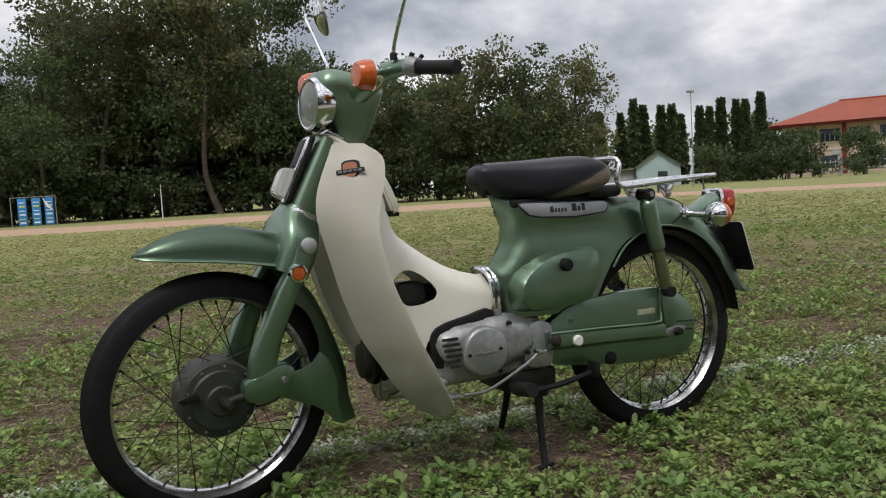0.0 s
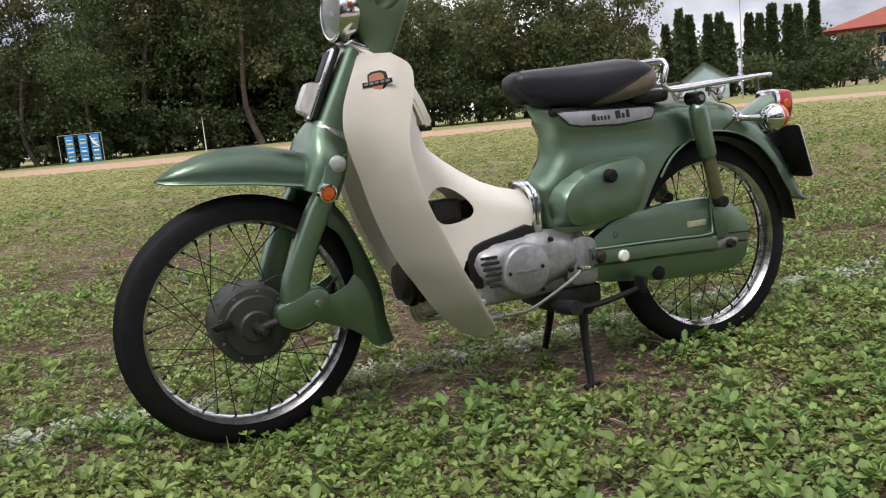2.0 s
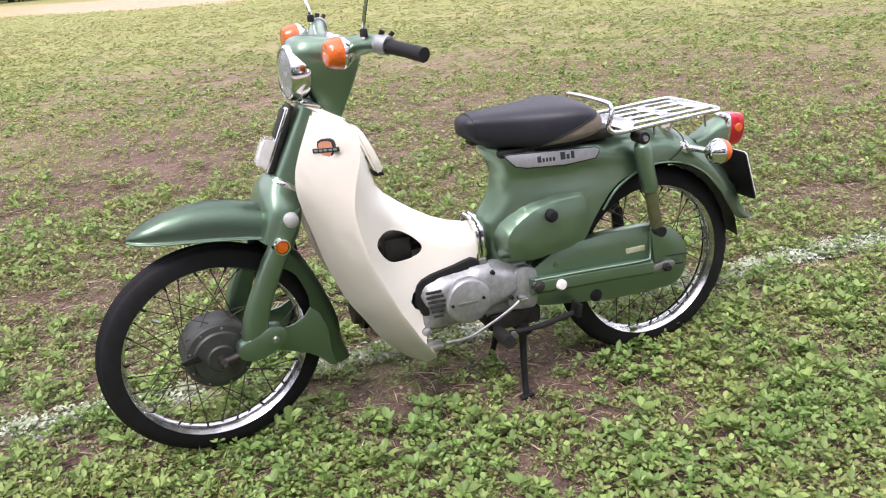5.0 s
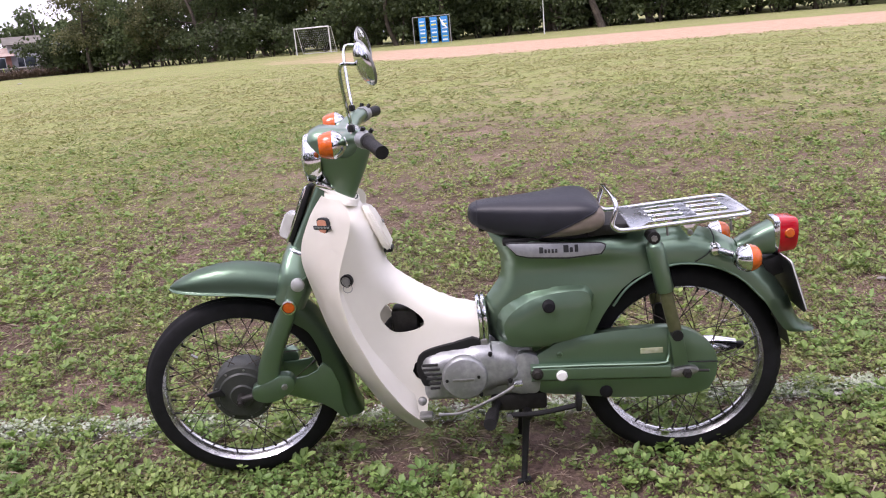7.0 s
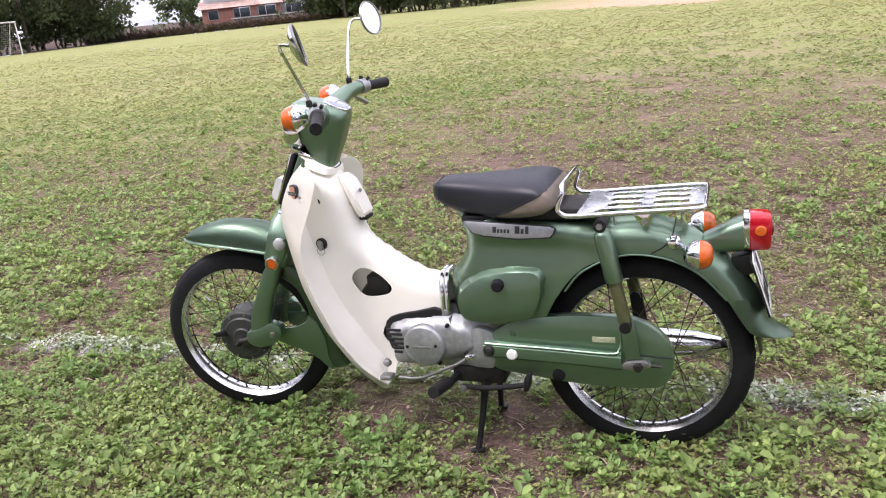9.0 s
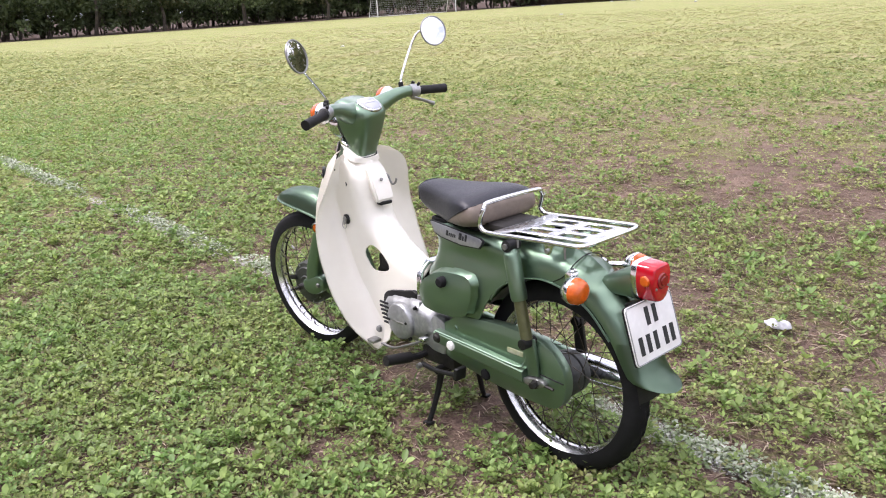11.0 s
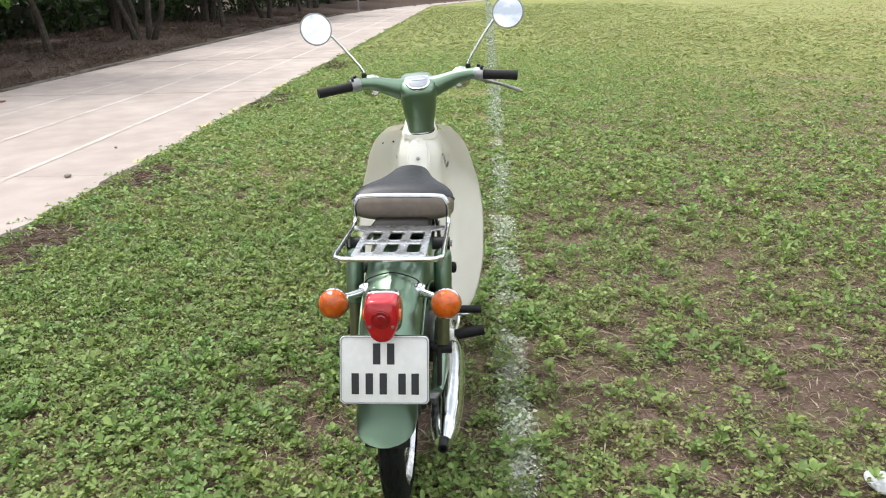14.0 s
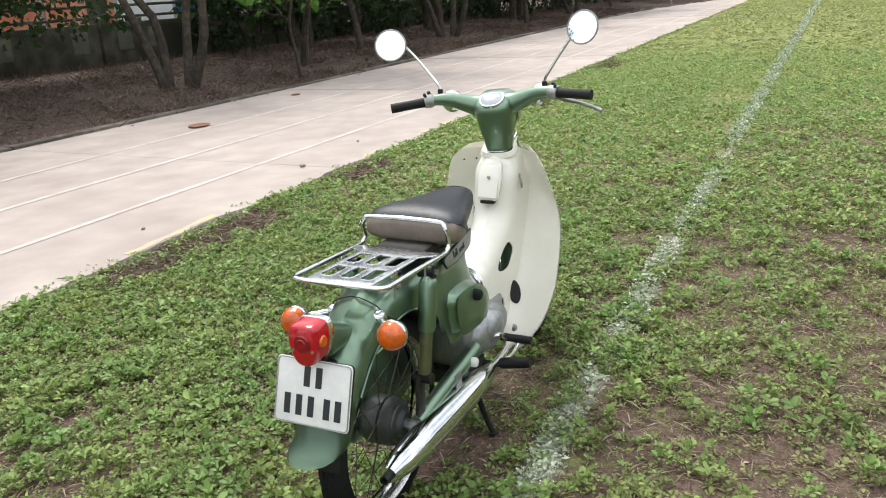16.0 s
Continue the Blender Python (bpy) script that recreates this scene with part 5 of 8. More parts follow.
hole_l = round_line([(0.404, 0.484), (0.434, 0.514), (0.478, 0.500), (0.517, 0.461), (0.508, 0.437), (0.456, 0.428), (0.426, 0.44)], 3)
tun = shell(tunnel_out, tunnel_width, 0.05, open_edges=range(0, n_back), holes=[hole_l], step=0.012, thick=0.004)
shield = part("leg_shield", tun, CREAM, bike, "cream plastic leg shield tunnel", None, 50)
for side in (-1, 1):
    rings = []
    for a, b in zip(fold_s, outer_s):
        ring = []
        for k in range(9):
            t = k / 8
            q = a.lerp(b, t)
            bow = math.sin(math.pi * t)
            ring.append((q.x - 0.008 * bow - (0.012 * (1 - t) ** 3), side * (q.y + 0.012 * bow), q.z))
        ring.append((b.x + 0.005, side * (b.y + 0.0015), b.z))
        rings.append(ring)
    wing = loft(rings, False, False)
    bmesh.ops.solidify(wing, geom=wing.faces[:], thickness=0.0035)
    part("shield_wing", wing, CREAM, shield, "", None, 60)
    part("shield_bolt", lathe([(0.0, 0.009), (0.006, 0.008), (0.011, 0.004), (0.012, -0.004)], "y", (0, 0, 0), 16), STEEL, shield, "", pose(0.498, side * 0.103, 0.245) @ Matrix.Diagonal((1, side, 1, 1)))
# the inner corner between tunnel and wings is one smooth hollow
for side in (-1, 1):
    rings = []
    for i in range(2, len(fold_s) - 1):
        a, b = fold_s[i], outer_s[i]
        tan = fold_s[min(i + 1, len(fold_s) - 1)] - fold_s[i - 1]
        inn = Vector((-tan.z, 0, tan.x)).normalized()
        ease = min(1.0, (i - 1) / 8, (len(fold_s) - i) / 8)
        q = a + inn * (0.062 * ease)
        start = Vector((q.x, tunnel_width(q.x, q.z) - 0.0035, q.z))
        stop = Vector((b.x + 0.003, b.y - 0.002, b.z))
        corner = Vector((a.x + 0.012, a.y + 0.006, a.z))
        rings.append([(p.x, side * p.y, p.z) for p in (start * (1 - u) ** 2 + corner * (2 * u * (1 - u)) + stop * u * u for u in (k / 10 for k in range(11)))])
    part("shield_fillet", loft(rings, False, False), CREAM, shield, "", None, 80)
part("column_filler", loft([squircle((0.30, 0, 0.825), 0.03, 0.05, 0.7, 20, -0.3), squircle((0.33, 0, 0.806), 0.045, 0.054, 0.7, 20, -0.4), squircle((0.33, 0, 0.79), 0.045, 0.06, 0.7, 20, -0.4)]), CREAM, shield)
part("ignition_lock", lathe([(0.0, 0.006), (0.008, 0.006), (0.011, 0.005), (0.0125, 0.0), (0.0125, -0.01)], "y", (0, 0, 0), 24), STEEL, shield, "steel ignition lock in a black ring", pose(0.331, -0.083, 0.588, 0, 0, -12) @ Matrix.Diagonal((1, -1, 1, 1)))
part("lock_ring", lathe([(0.012, 0.004), (0.0165, 0.003), (0.0175, -0.006)], "y", (0, 0, 0), 24), BLACK, shield, "", pose(0.331, -0.083, 0.588, 0, 0, -12) @ Matrix.Diagonal((1, -1, 1, 1)))
key_ring = lathe([(0.0118 + 0.0009 * math.cos(a), 0.0009 * math.sin(a)) for a in (2 * math.pi * k / 6 for k in range(6))], "y", (0, 0, 0), 24, None, True)
part("key_ring", key_ring, STEEL, shield, "", pose(0.334, -0.094, 0.571))
part("key", box(-0.004, 0.004, -0.0012, 0.0012, -0.012, 0.012, 0.001), STEEL, shield, "", pose(0.333, -0.094, 0.584))
part("shield_plug", lathe([(0.0, 0.003), (0.009, 0.003), (0.011, 0.0), (0.011, -0.008)], "y", (0, 0, 0), 20), DARK, shield, "", pose(0.334, -0.074, 0.707, 0, 0, -14) @ Matrix.Diagonal((1, -1, 1, 1)))
hook = tube([(0.35, 0.075, 0.72), (0.362, 0.082, 0.712), (0.366, 0.086, 0.695), (0.372, 0.09, 0.682), (0.384, 0.094, 0.688), (0.388, 0.096, 0.702)], 0.0035, 7, 3)
part("bag_hook", hook, STEEL, shield, "small steel bag hook")
for x0, y0, z0, turn, tip in ((0.3312, -0.1259, 0.7543, 51, 20), (0.3018, -0.0930, 0.7534, 21, 10)):
    part("shield_hole", lathe([(0.0, 0.0012), (0.0035, 0.0012), (0.004, -0.003)], "x", (0, 0, 0), 12), BLACK, shield, "", pose(x0, y0, z0, 0, tip, turn))
plug_r = lathe([(0.0, 0.004), (0.03, 0.004), (0.034, 0.0), (0.034, -0.006)], "x", (0, 0, 0), 28)
part("access_opening", plug_r, ALLOY_DARK, shield, "dark oval access opening", pose(0.4125, 0.0766, 0.335, 0, -16, 53) @ Matrix.Diagonal((1, 0.62, 1.16, 1)))
bx = loft([[(x + dx, sy * w, z + dz) for dx, dz, sy in ((0, 0, -1), (0, 0, 1), (t, -t * 0.3, 1), (t, -t * 0.3, -1))] for x, z, w, t in ((0.382, 0.772, 0.026, 0.012), (0.386, 0.764, 0.034, 0.022), (0.405, 0.712, 0.038, 0.028), (0.425, 0.662, 0.036, 0.026), (0.430, 0.650, 0.030, 0.014))])
bmesh.ops.bevel(bx, geom=bx.edges[:], offset=0.006, segments=3, affect="EDGES")
lid = part("lock_cover", bx, CREAM, shield, "white screwed-on lock cover")
part("cover_screw", lathe([(0.0, 0.003), (0.005, 0.002), (0.006, -0.002)], "x", (0, 0, 0), 12), STEEL, lid, "", pose(0.432, 0, 0.722, 0, -20, 0))
part("cover_slot", box(0.428, 0.452, -0.024, 0.024, 0.640, 0.652, 0.004), BLACK, lid)
for dx in (0.0, 0.014):
    arch = tube([(0.667 + dx, -0.062, 0.388), (0.668 + dx, -0.063, 0.43), (0.666 + dx, -0.056, 0.468), (0.663 + dx, -0.03, 0.490), (0.662 + dx, 0.0, 0.494), (0.663 + dx, 0.03, 0.490), (0.666 + dx, 0.056, 0.468), (0.668 + dx, 0.063, 0.43), (0.667 + dx, 0.062, 0.388)], 0.0062, 8, 4)
    part("chrome_band", arch, CHROME, shield, "chrome band between shield and frame")
part("band_clamp", box(0.664, 0.684, -0.07, -0.058, 0.374, 0.396, 0.003), STEEL, shield)
emb = round_line([(-0.017, 0.016), (0.0, 0.02), (0.017, 0.016), (0.016, -0.006), (0.0, -0.022), (-0.016, -0.006)], 2)
EMB = Matrix.Translation((0.302, -0.132, 0.748)) @ Matrix.Rotation(radians(-38), 4, "Z") @ Matrix.Rotation(radians(-4), 4, "Y") @ Matrix.Diagonal((1.12, 1, 1.12, 1))
part("emblem", slab(emb, -0.006, 0.004, 0.001), INK, shield, "dark shield-shaped emblem with orange field", EMB)
part("emblem_field", slab([(x * 0.8, z * 0.8) for x, z in emb], -0.0075, -0.004, 0), EMBLEM_RED, shield, "", EMB)
part("emblem_bar", box(-0.029, 0.029, -0.0085, -0.005, -0.006, 0.003, 0.001), INK, shield, "", EMB)
for k in range(5):
    part("emblem_mark", box(-0.025 + 0.0105 * k, -0.0175 + 0.0105 * k, -0.0092, -0.0080, -0.0035, 0.0008, 0.0004), BADGE, shield, "", EMB)

# engine
engine = part("engine", box(0.50, 0.80, -0.07, 0.07, 0.225, 0.372, 0.02, None, 3), ALLOY, bike, "weathered aluminium engine with finned side cover")
cyl = part("cylinder", lathe([(0.0, 0.33), (0.04, 0.335), (0.043, 0.35), (0.043, 0.5), (0.0, 0.5)], "x", (0, 0, 0.305), 20), DARK, engine, "dark finned cylinder")
for k in range(9):
    part("cooling_fin", lathe([(0.0, 0.352 + 0.017 * k), (0.055, 0.352 + 0.017 * k), (0.055, 0.357 + 0.017 * k), (0.0, 0.357 + 0.017 * k)], "x", (0, 0, 0.305), 20), DARK, cyl)
part("intake_pipe", tube([(0.40, 0.0, 0.35), (0.41, 0.0, 0.40), (0.45, 0.01, 0.44), (0.55, 0.01, 0.45), (0.64, 0, 0.44)], 0.022, 12), DARK, engine)
part("carburettor", box(0.43, 0.50, -0.035, 0.035, 0.40, 0.48, 0.008), DARK, engine)
cover_out = round_line([(0.494, 0.335), (0.512, 0.360), (0.592, 0.379), (0.692, 0.384), (0.757, 0.367), (0.782, 0.335), (0.778, 0.295), (0.745, 0.262), (0.70, 0.25), (0.652, 0.240), (0.607, 0.238), (0.549, 0.264), (0.506, 0.294)], 3)
part("side_casing", shell(cover_out, lambda x, z: 0.098, 0.02, base=0.055, sides=(-1,), step=0.014), ALLOY, engine)
part("round_cover", lathe([(0.0, 0.112), (0.053, 0.112), (0.058, 0.109), (0.061, 0.102), (0.061, 0.09)], "y", (0, 0, 0), 40), ALLOY, engine, "round flywheel cover", pose(0.616, 0, 0.304) @ Matrix.Diagonal((1, -1, 1, 1)))
part("cover_script", box(-0.028, 0.028, -0.1135, -0.1115, -0.004, 0.003, 0.0005), STEEL, engine, "", pose(0.612, 0, 0.302))
for dx, dz in ((-0.043, 0.0), (0.041, 0.006)):
    part("cover_screw", lathe([(0.0, 0.116), (0.004, 0.115), (0.005, 0.11)], "y", (0, 0, 0), 10), BLACK, engine, "", pose(0.612 + dx, 0, 0.302 + dz) @ Matrix.Diagonal((1, -1, 1, 1)))
for dx, dz in ((0.687, 0.364), (0.735, 0.285), (0.655, 0.252)):
    part("casing_screw", lathe([(0.0, 0.105), (0.005, 0.104), (0.0065, 0.095)], "y", (0, 0, 0), 10), BLACK, engine, "", pose(dx, 0, dz) @ Matrix.Diagonal((1, -1, 1, 1)))
for k in range(6):
    z = 0.344 - 0.0132 * k
    x0 = 0.506 + 0.004 * max(0, k - 1)
    part("vent_slot", box(x0, 0.558 - 0.004 * abs(2.5 - k), -0.1005, -0.094, z - 0.0034, z + 0.0034, 0.002), ALLOY_DARK, engine)
part("sprocket_casing", slab(round_line([(0.76, 0.355), (0.80, 0.352), (0.815, 0.33), (0.812, 0.25), (0.78, 0.24), (0.735, 0.25), (0.73, 0.30)], 3), -0.092, -0.06, 0.006), ALLOY, engine)
part("casing_gap", slab(round_line([(0.488, 0.332), (0.508, 0.370), (0.592, 0.390), (0.66, 0.396), (0.66, 0.30), (0.52, 0.27), (0.496, 0.292)], 3), -0.070, -0.05, 0.003), BLACK, engine)
part("clutch_cover", lathe([(0.0, 0.118), (0.035, 0.117), (0.05, 0.108), (0.056, 0.095), (0.058, 0.06)], "y", (0.66, 0, 0.315), 32), ALLOY, engine, "rounded aluminium clutch cover")
part("right_casing", shell(round_line([(0.52, 0.34), (0.60, 0.378), (0.70, 0.38), (0.76, 0.35), (0.77, 0.28), (0.70, 0.235), (0.58, 0.235), (0.52, 0.28)], 3), lambda x, z: 0.1, 0.02, base=0.055, sides=(1,), step=0.016), ALLOY, engine)
part("gear_pedal", tube([(0.752, -0.125, 0.287), (0.72, -0.128, 0.268), (0.66, -0.13, 0.240), (0.60, -0.128, 0.216), (0.54, -0.126, 0.214)], [0.005, 0.0042, 0.0038, 0.0038, 0.0045], 8, 4), STEEL, engine, "dull steel gear pedal")
part("pedal_tread", box(0.49, 0.525, -0.15, -0.115, 0.212, 0.224, 0.004), STEEL, engine)
part("pedal_tread", box(0.742, 0.766, -0.138, -0.110, 0.283, 0.295, 0.004), CHROME, engine)
for side in (-1, 1):
    peg = part("foot_peg", tube([(0.70, side * 0.06, 0.212), (0.69, side * 0.10, 0.205), (0.682, side * 0.13, 0.208)], 0.011, 8, 3), BLACK, bike, "folding foot peg in black rubber")
    rubber = tube([(0.683, side * 0.125, 0.208), (0.680, side * 0.15, 0.212), (0.674, side * 0.215, 0.222)], [0.0165, 0.0175, 0.0165], 12, 6)
    part("peg_rubber", rubber, GRIP, peg, "ribbed black peg rubber")
part("kick_pedal", tube([(0.70, 0.10, 0.30), (0.685, 0.125, 0.305), (0.66, 0.13, 0.285), (0.64, 0.132, 0.275)], 0.007, 8, 3), CHROME, engine)
part("kick_rubber", tube([(0.64, 0.11, 0.277), (0.634, 0.205, 0.275)], 0.0125, 12, 2), GRIP, engine)
part("rear_brake_pedal", tube([(0.74, 0.10, 0.22), (0.66, 0.12, 0.20), (0.58, 0.13, 0.20), (0.53, 0.13, 0.215)], 0.006, 8, 4), CHROME, engine)
part("brake_tread", box(0.50, 0.545, 0.115, 0.165, 0.212, 0.222, 0.004), CHROME, engine)

# exhaust
ex = part("exhaust", tube([(0.75, 0.116, 0.222), (0.80, 0.119, 0.226), (0.86, 0.121, 0.231), (0.95, 0.121, 0.236), (1.10, 0.121, 0.243), (1.22, 0.120, 0.248), (1.32, 0.119, 0.251), (1.385, 0.118, 0.252)], [0.017, 0.026, 0.035, 0.040, 0.042, 0.041, 0.034, 0.020], 24, 6), CHROME, bike, "chromed tapered exhaust silencer")
part("tail_pipe", lathe([(0.0, -0.01), (0.0115, -0.01), (0.0115, 0.018), (0.0085, 0.018), (0.0085, 0.0), (0.0, 0.0)], "x", (1.390, 0.118, 0.252), 16), BLACK, ex)
part("header_pipe", tube([(0.37, 0.0, 0.255), (0.385, 0.03, 0.215), (0.43, 0.07, 0.195), (0.55, 0.098, 0.198), (0.66, 0.11, 0.208), (0.76, 0.116, 0.222)], 0.0135, 12, 5), CHROME, ex)
part("silencer_bracket", slab([(0.95, 0.268), (0.99, 0.27), (0.985, 0.31), (0.955, 0.31)], 0.11, 0.116, 0.002), STEEL, ex)

# stand
stand = part("centre_stand", tube([(0.775, -0.10, 0.182), (0.775, 0.10, 0.182)], 0.013, 10, 1), BLACK, bike, "black steel centre stand, lowered")
for side in (-1, 1):
    part("stand_leg", tube([(0.772, side * 0.075, 0.182), (0.766, side * 0.085, 0.12), (0.758, side * 0.105, 0.05), (0.752, side * 0.122, 0.004)], [0.012, 0.0095, 0.0085, 0.0085], 10, 4), BLACK, stand)
    part("stand_foot", box(-0.018, 0.02, -0.010, 0.010, -0.004, 0.005, 0.002), BLACK, stand, "", pose(0.752, side * 0.124, 0.004, 0, -12, 0))
part("stand_brace", tube([(0.771, -0.08, 0.163), (0.771, 0.08, 0.163)], 0.006, 8, 1), BLACK, stand)
part("stand_bar", tube([(0.72, -0.11, 0.192), (0.80, -0.118, 0.196), (0.90, -0.122, 0.214)], 0.0075, 8, 3), BLACK, stand)
part("stand_tread", box(-0.007, 0.007, -0.02, 0.02, -0.004, 0.034, 0.003), BLACK, stand, "", pose(0.906, -0.124, 0.21, 0, 8, 0))
part("stand_bolt", lathe([(0.0, -0.135), (0.008, -0.134), (0.009, -0.12)], "y", (0.725, 0, 0.192), 8), STEEL, stand)
part("under_frame", box(0.68, 0.83, -0.075, 0.075, 0.185, 0.235, 0.01), DARK, stand)

# main frame body and rear mudguard in one pressing
top_line = [(0.697, 0.684), (0.74, 0.678), (0.80, 0.672), (0.88, 0.670), (0.96, 0.668), (1.03, 0.660), (1.113, 0.650), (1.19, 0.650), (1.244, 0.645), (1.29, 0.630), (1.335, 0.604), (1.385, 0.565), (1.42, 0.53), (1.45, 0.492), (1.472, 0.455), (1.487, 0.415), (1.495, 0.392)]
arch_line = [(1.437, 0.392), (1.40, 0.45), (1.375, 0.485), (1.342, 0.515), (1.305, 0.539), (1.271, 0.554), (1.23, 0.564), (1.185, 0.568), (1.13, 0.560), (1.069, 0.536), (1.035, 0.51), (1.009, 0.479), (0.985, 0.445), (0.963, 0.404), (0.95, 0.382), (0.90, 0.370), (0.82, 0.366), (0.74, 0.366), (0.683, 0.386)]
front_line = [(0.680, 0.43), (0.684, 0.488), (0.702, 0.511), (0.722, 0.537), (0.733, 0.565), (0.734, 0.595), (0.724, 0.632), (0.708, 0.66)]
body_out = top_line + arch_line + front_line
n0 = len(top_line)
body_flank = between([(0.68, 0.052), (0.75, 0.066), (0.85, 0.080), (0.98, 0.087), (1.08, 0.080), (1.2, 0.072), (1.35, 0.068), (1.48, 0.064), (1.545, 0.05)])


def body_w(x, z):
    """The flank is hollowed to a waist between the badge and the side cover."""
    return body_flank(x) * (1 - 0.13 * math.exp(-((z - 0.578) / 0.034) ** 2) * max(0.0, min(1.0, (1.12 - x) / 0.15)))


body = part("frame_body", shell(body_out, body_w, 0.045, open_edges=range(n0 - 1, n0 + len(arch_line) - 1), step=0.014, thick=0.003), PAINT, bike, "green pressed steel body and rear mudguard", None, 50)
lip_rows = (((1.477, 0.452), (1.402, 0.447), 0.0655), ((1.4885, 0.420), (1.420, 0.416), 0.066), ((1.499, 0.390), (1.437, 0.388), 0.0665), ((1.513, 0.367), (1.452, 0.367), 0.067), ((1.529, 0.3555), (1.468, 0.357), 0.0655), ((1.540, 0.350), (1.486, 0.353), 0.0615), ((1.547, 0.3465), (1.505, 0.350), 0.053), ((1.551, 0.3445), (1.523, 0.348), 0.040), ((1.553, 0.3435), (1.540, 0.345), 0.022))
tail_lip = loft([[(sx + (rx - sx) * math.cos(a) ** 0.62, w * math.sin(a), sz + (rz - sz) * math.cos(a) ** 0.62) for a in (math.pi * (k / 20 - 0.5) * 0.9999 for k in range(21))] for (rx, rz), (sx, sz), w in lip_rows], False, False)
bmesh.ops.solidify(tail_lip, geom=tail_lip.faces[:], thickness=0.003)
part("mudguard_lip", tail_lip, PAINT, body, "flared lower lip of the rear mudguard")
seam = tube([(1.225, -0.0735, 0.567), (1.255, -0.0735, 0.585), (1.272, -0.066, 0.605), (1.278, -0.05, 0.622), (1.28, 0, 0.636), (1.278, 0.05, 0.622), (1.272, 0.066, 0.605), (1.255, 0.0735, 0.585), (1.225, 0.0735, 0.567)], 0.0016, 5, 4)
part("body_seam", seam, BLACK, body)
rail = tube([(1.012, -0.09, 0.47), (1.045, -0.089, 0.512), (1.08, -0.085, 0.536), (1.13, -0.081, 0.557), (1.19, -0.077, 0.566), (1.27, -0.074, 0.552), (1.34, -0.072, 0.514), (1.40, -0.07, 0.45)], 0.003, 6, 4)
part("arch_bead", rail, PAINT, body)
rail = tube([(1.012, 0.09, 0.47), (1.045, 0.089, 0.512), (1.08, 0.085, 0.536), (1.13, 0.081, 0.557), (1.19, 0.077, 0.566), (1.27, 0.074, 0.552), (1.34, 0.072, 0.514), (1.40, 0.07, 0.45)], 0.003, 6, 4)
part("arch_bead", rail, PAINT, body)
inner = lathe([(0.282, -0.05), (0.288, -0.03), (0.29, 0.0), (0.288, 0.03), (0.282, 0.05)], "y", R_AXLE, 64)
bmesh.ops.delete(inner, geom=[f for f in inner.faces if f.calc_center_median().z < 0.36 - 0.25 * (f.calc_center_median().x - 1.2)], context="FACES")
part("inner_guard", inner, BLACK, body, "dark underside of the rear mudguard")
cover_line = round_line([(0.718, 0.398), (0.711, 0.446), (0.743, 0.489), (0.817, 0.527), (0.917, 0.538), (0.962, 0.530), (0.972, 0.487), (0.955, 0.427), (0.925, 0.391), (0.822, 0.376), (0.743, 0.379)], 4)
for side in (-1, 1):
    cov = part("side_cover", shell(cover_line, lambda x, z: 0.117, 0.034, base=0.06, sides=(side,), step=0.014), PAINT, body, "rounded green side cover")
    part("cover_bead", shell(round_line([(x * 0.86 + 0.118, z * 0.86 + 0.062) for x, z in cover_line[::4]], 4), lambda x, z: 0.119, 0.010, base=0.110, sides=(side,), step=0.016), PAINT, cov)
    part("cover_knob", lathe([(0.0, 0.136), (0.012, 0.135), (0.016, 0.130), (0.0165, 0.110)], "y", (0, 0, 0), 24), RUBBER, cov, "black cover knob", pose(0.845, 0, 0.493) @ Matrix.Diagonal((1, side, 1, 1)))
    bd = [(0.748, 0.651), (0.76, 0.6525), (0.985, 0.6455), (0.997, 0.641), (0.994, 0.632), (0.985, 0.6225), (0.905, 0.6165), (0.805, 0.6205), (0.775, 0.6265)]
    BADGE_M = Matrix.Translation((0.873, side * 0.084, 0.629)) @ Matrix.Rotation(radians(6.5 * side), 4, "Z") @ Matrix.Rotation(radians(11 * side), 4, "X") @ Matrix.Diagonal((1, 1, 1.12, 1)) @ Matrix.Translation((-0.873, 0, -0.634))
    badge = part("badge", slab(bd, -0.004, 0.004, 0.001), BADGE, body, "long silver side badge with dark script", BADGE_M)
    part("badge_border", slab([(0.873 + (x - 0.873) * 1.025, 0.6345 + (z - 0.6345) * 1.2) for x, z in bd], -0.003, 0.003, 0.0008), INK, badge, "", BADGE_M)
    for x0, w, h in ((0.832, 0.010, 0.014), (0.845, 0.006, 0.009), (0.854, 0.006, 0.009), (0.863, 0.006, 0.009), (0.872, 0.006, 0.009), (0.893, 0.013, 0.017), (0.909, 0.008, 0.011), (0.921, 0.009, 0.017)):
        part("script_bar", box(x0, x0 + w, -0.0052, 0.0052, 0.634 - 0.006, 0.634 - 0.006 + h, 0.001), INK, badge, "", BADGE_M)

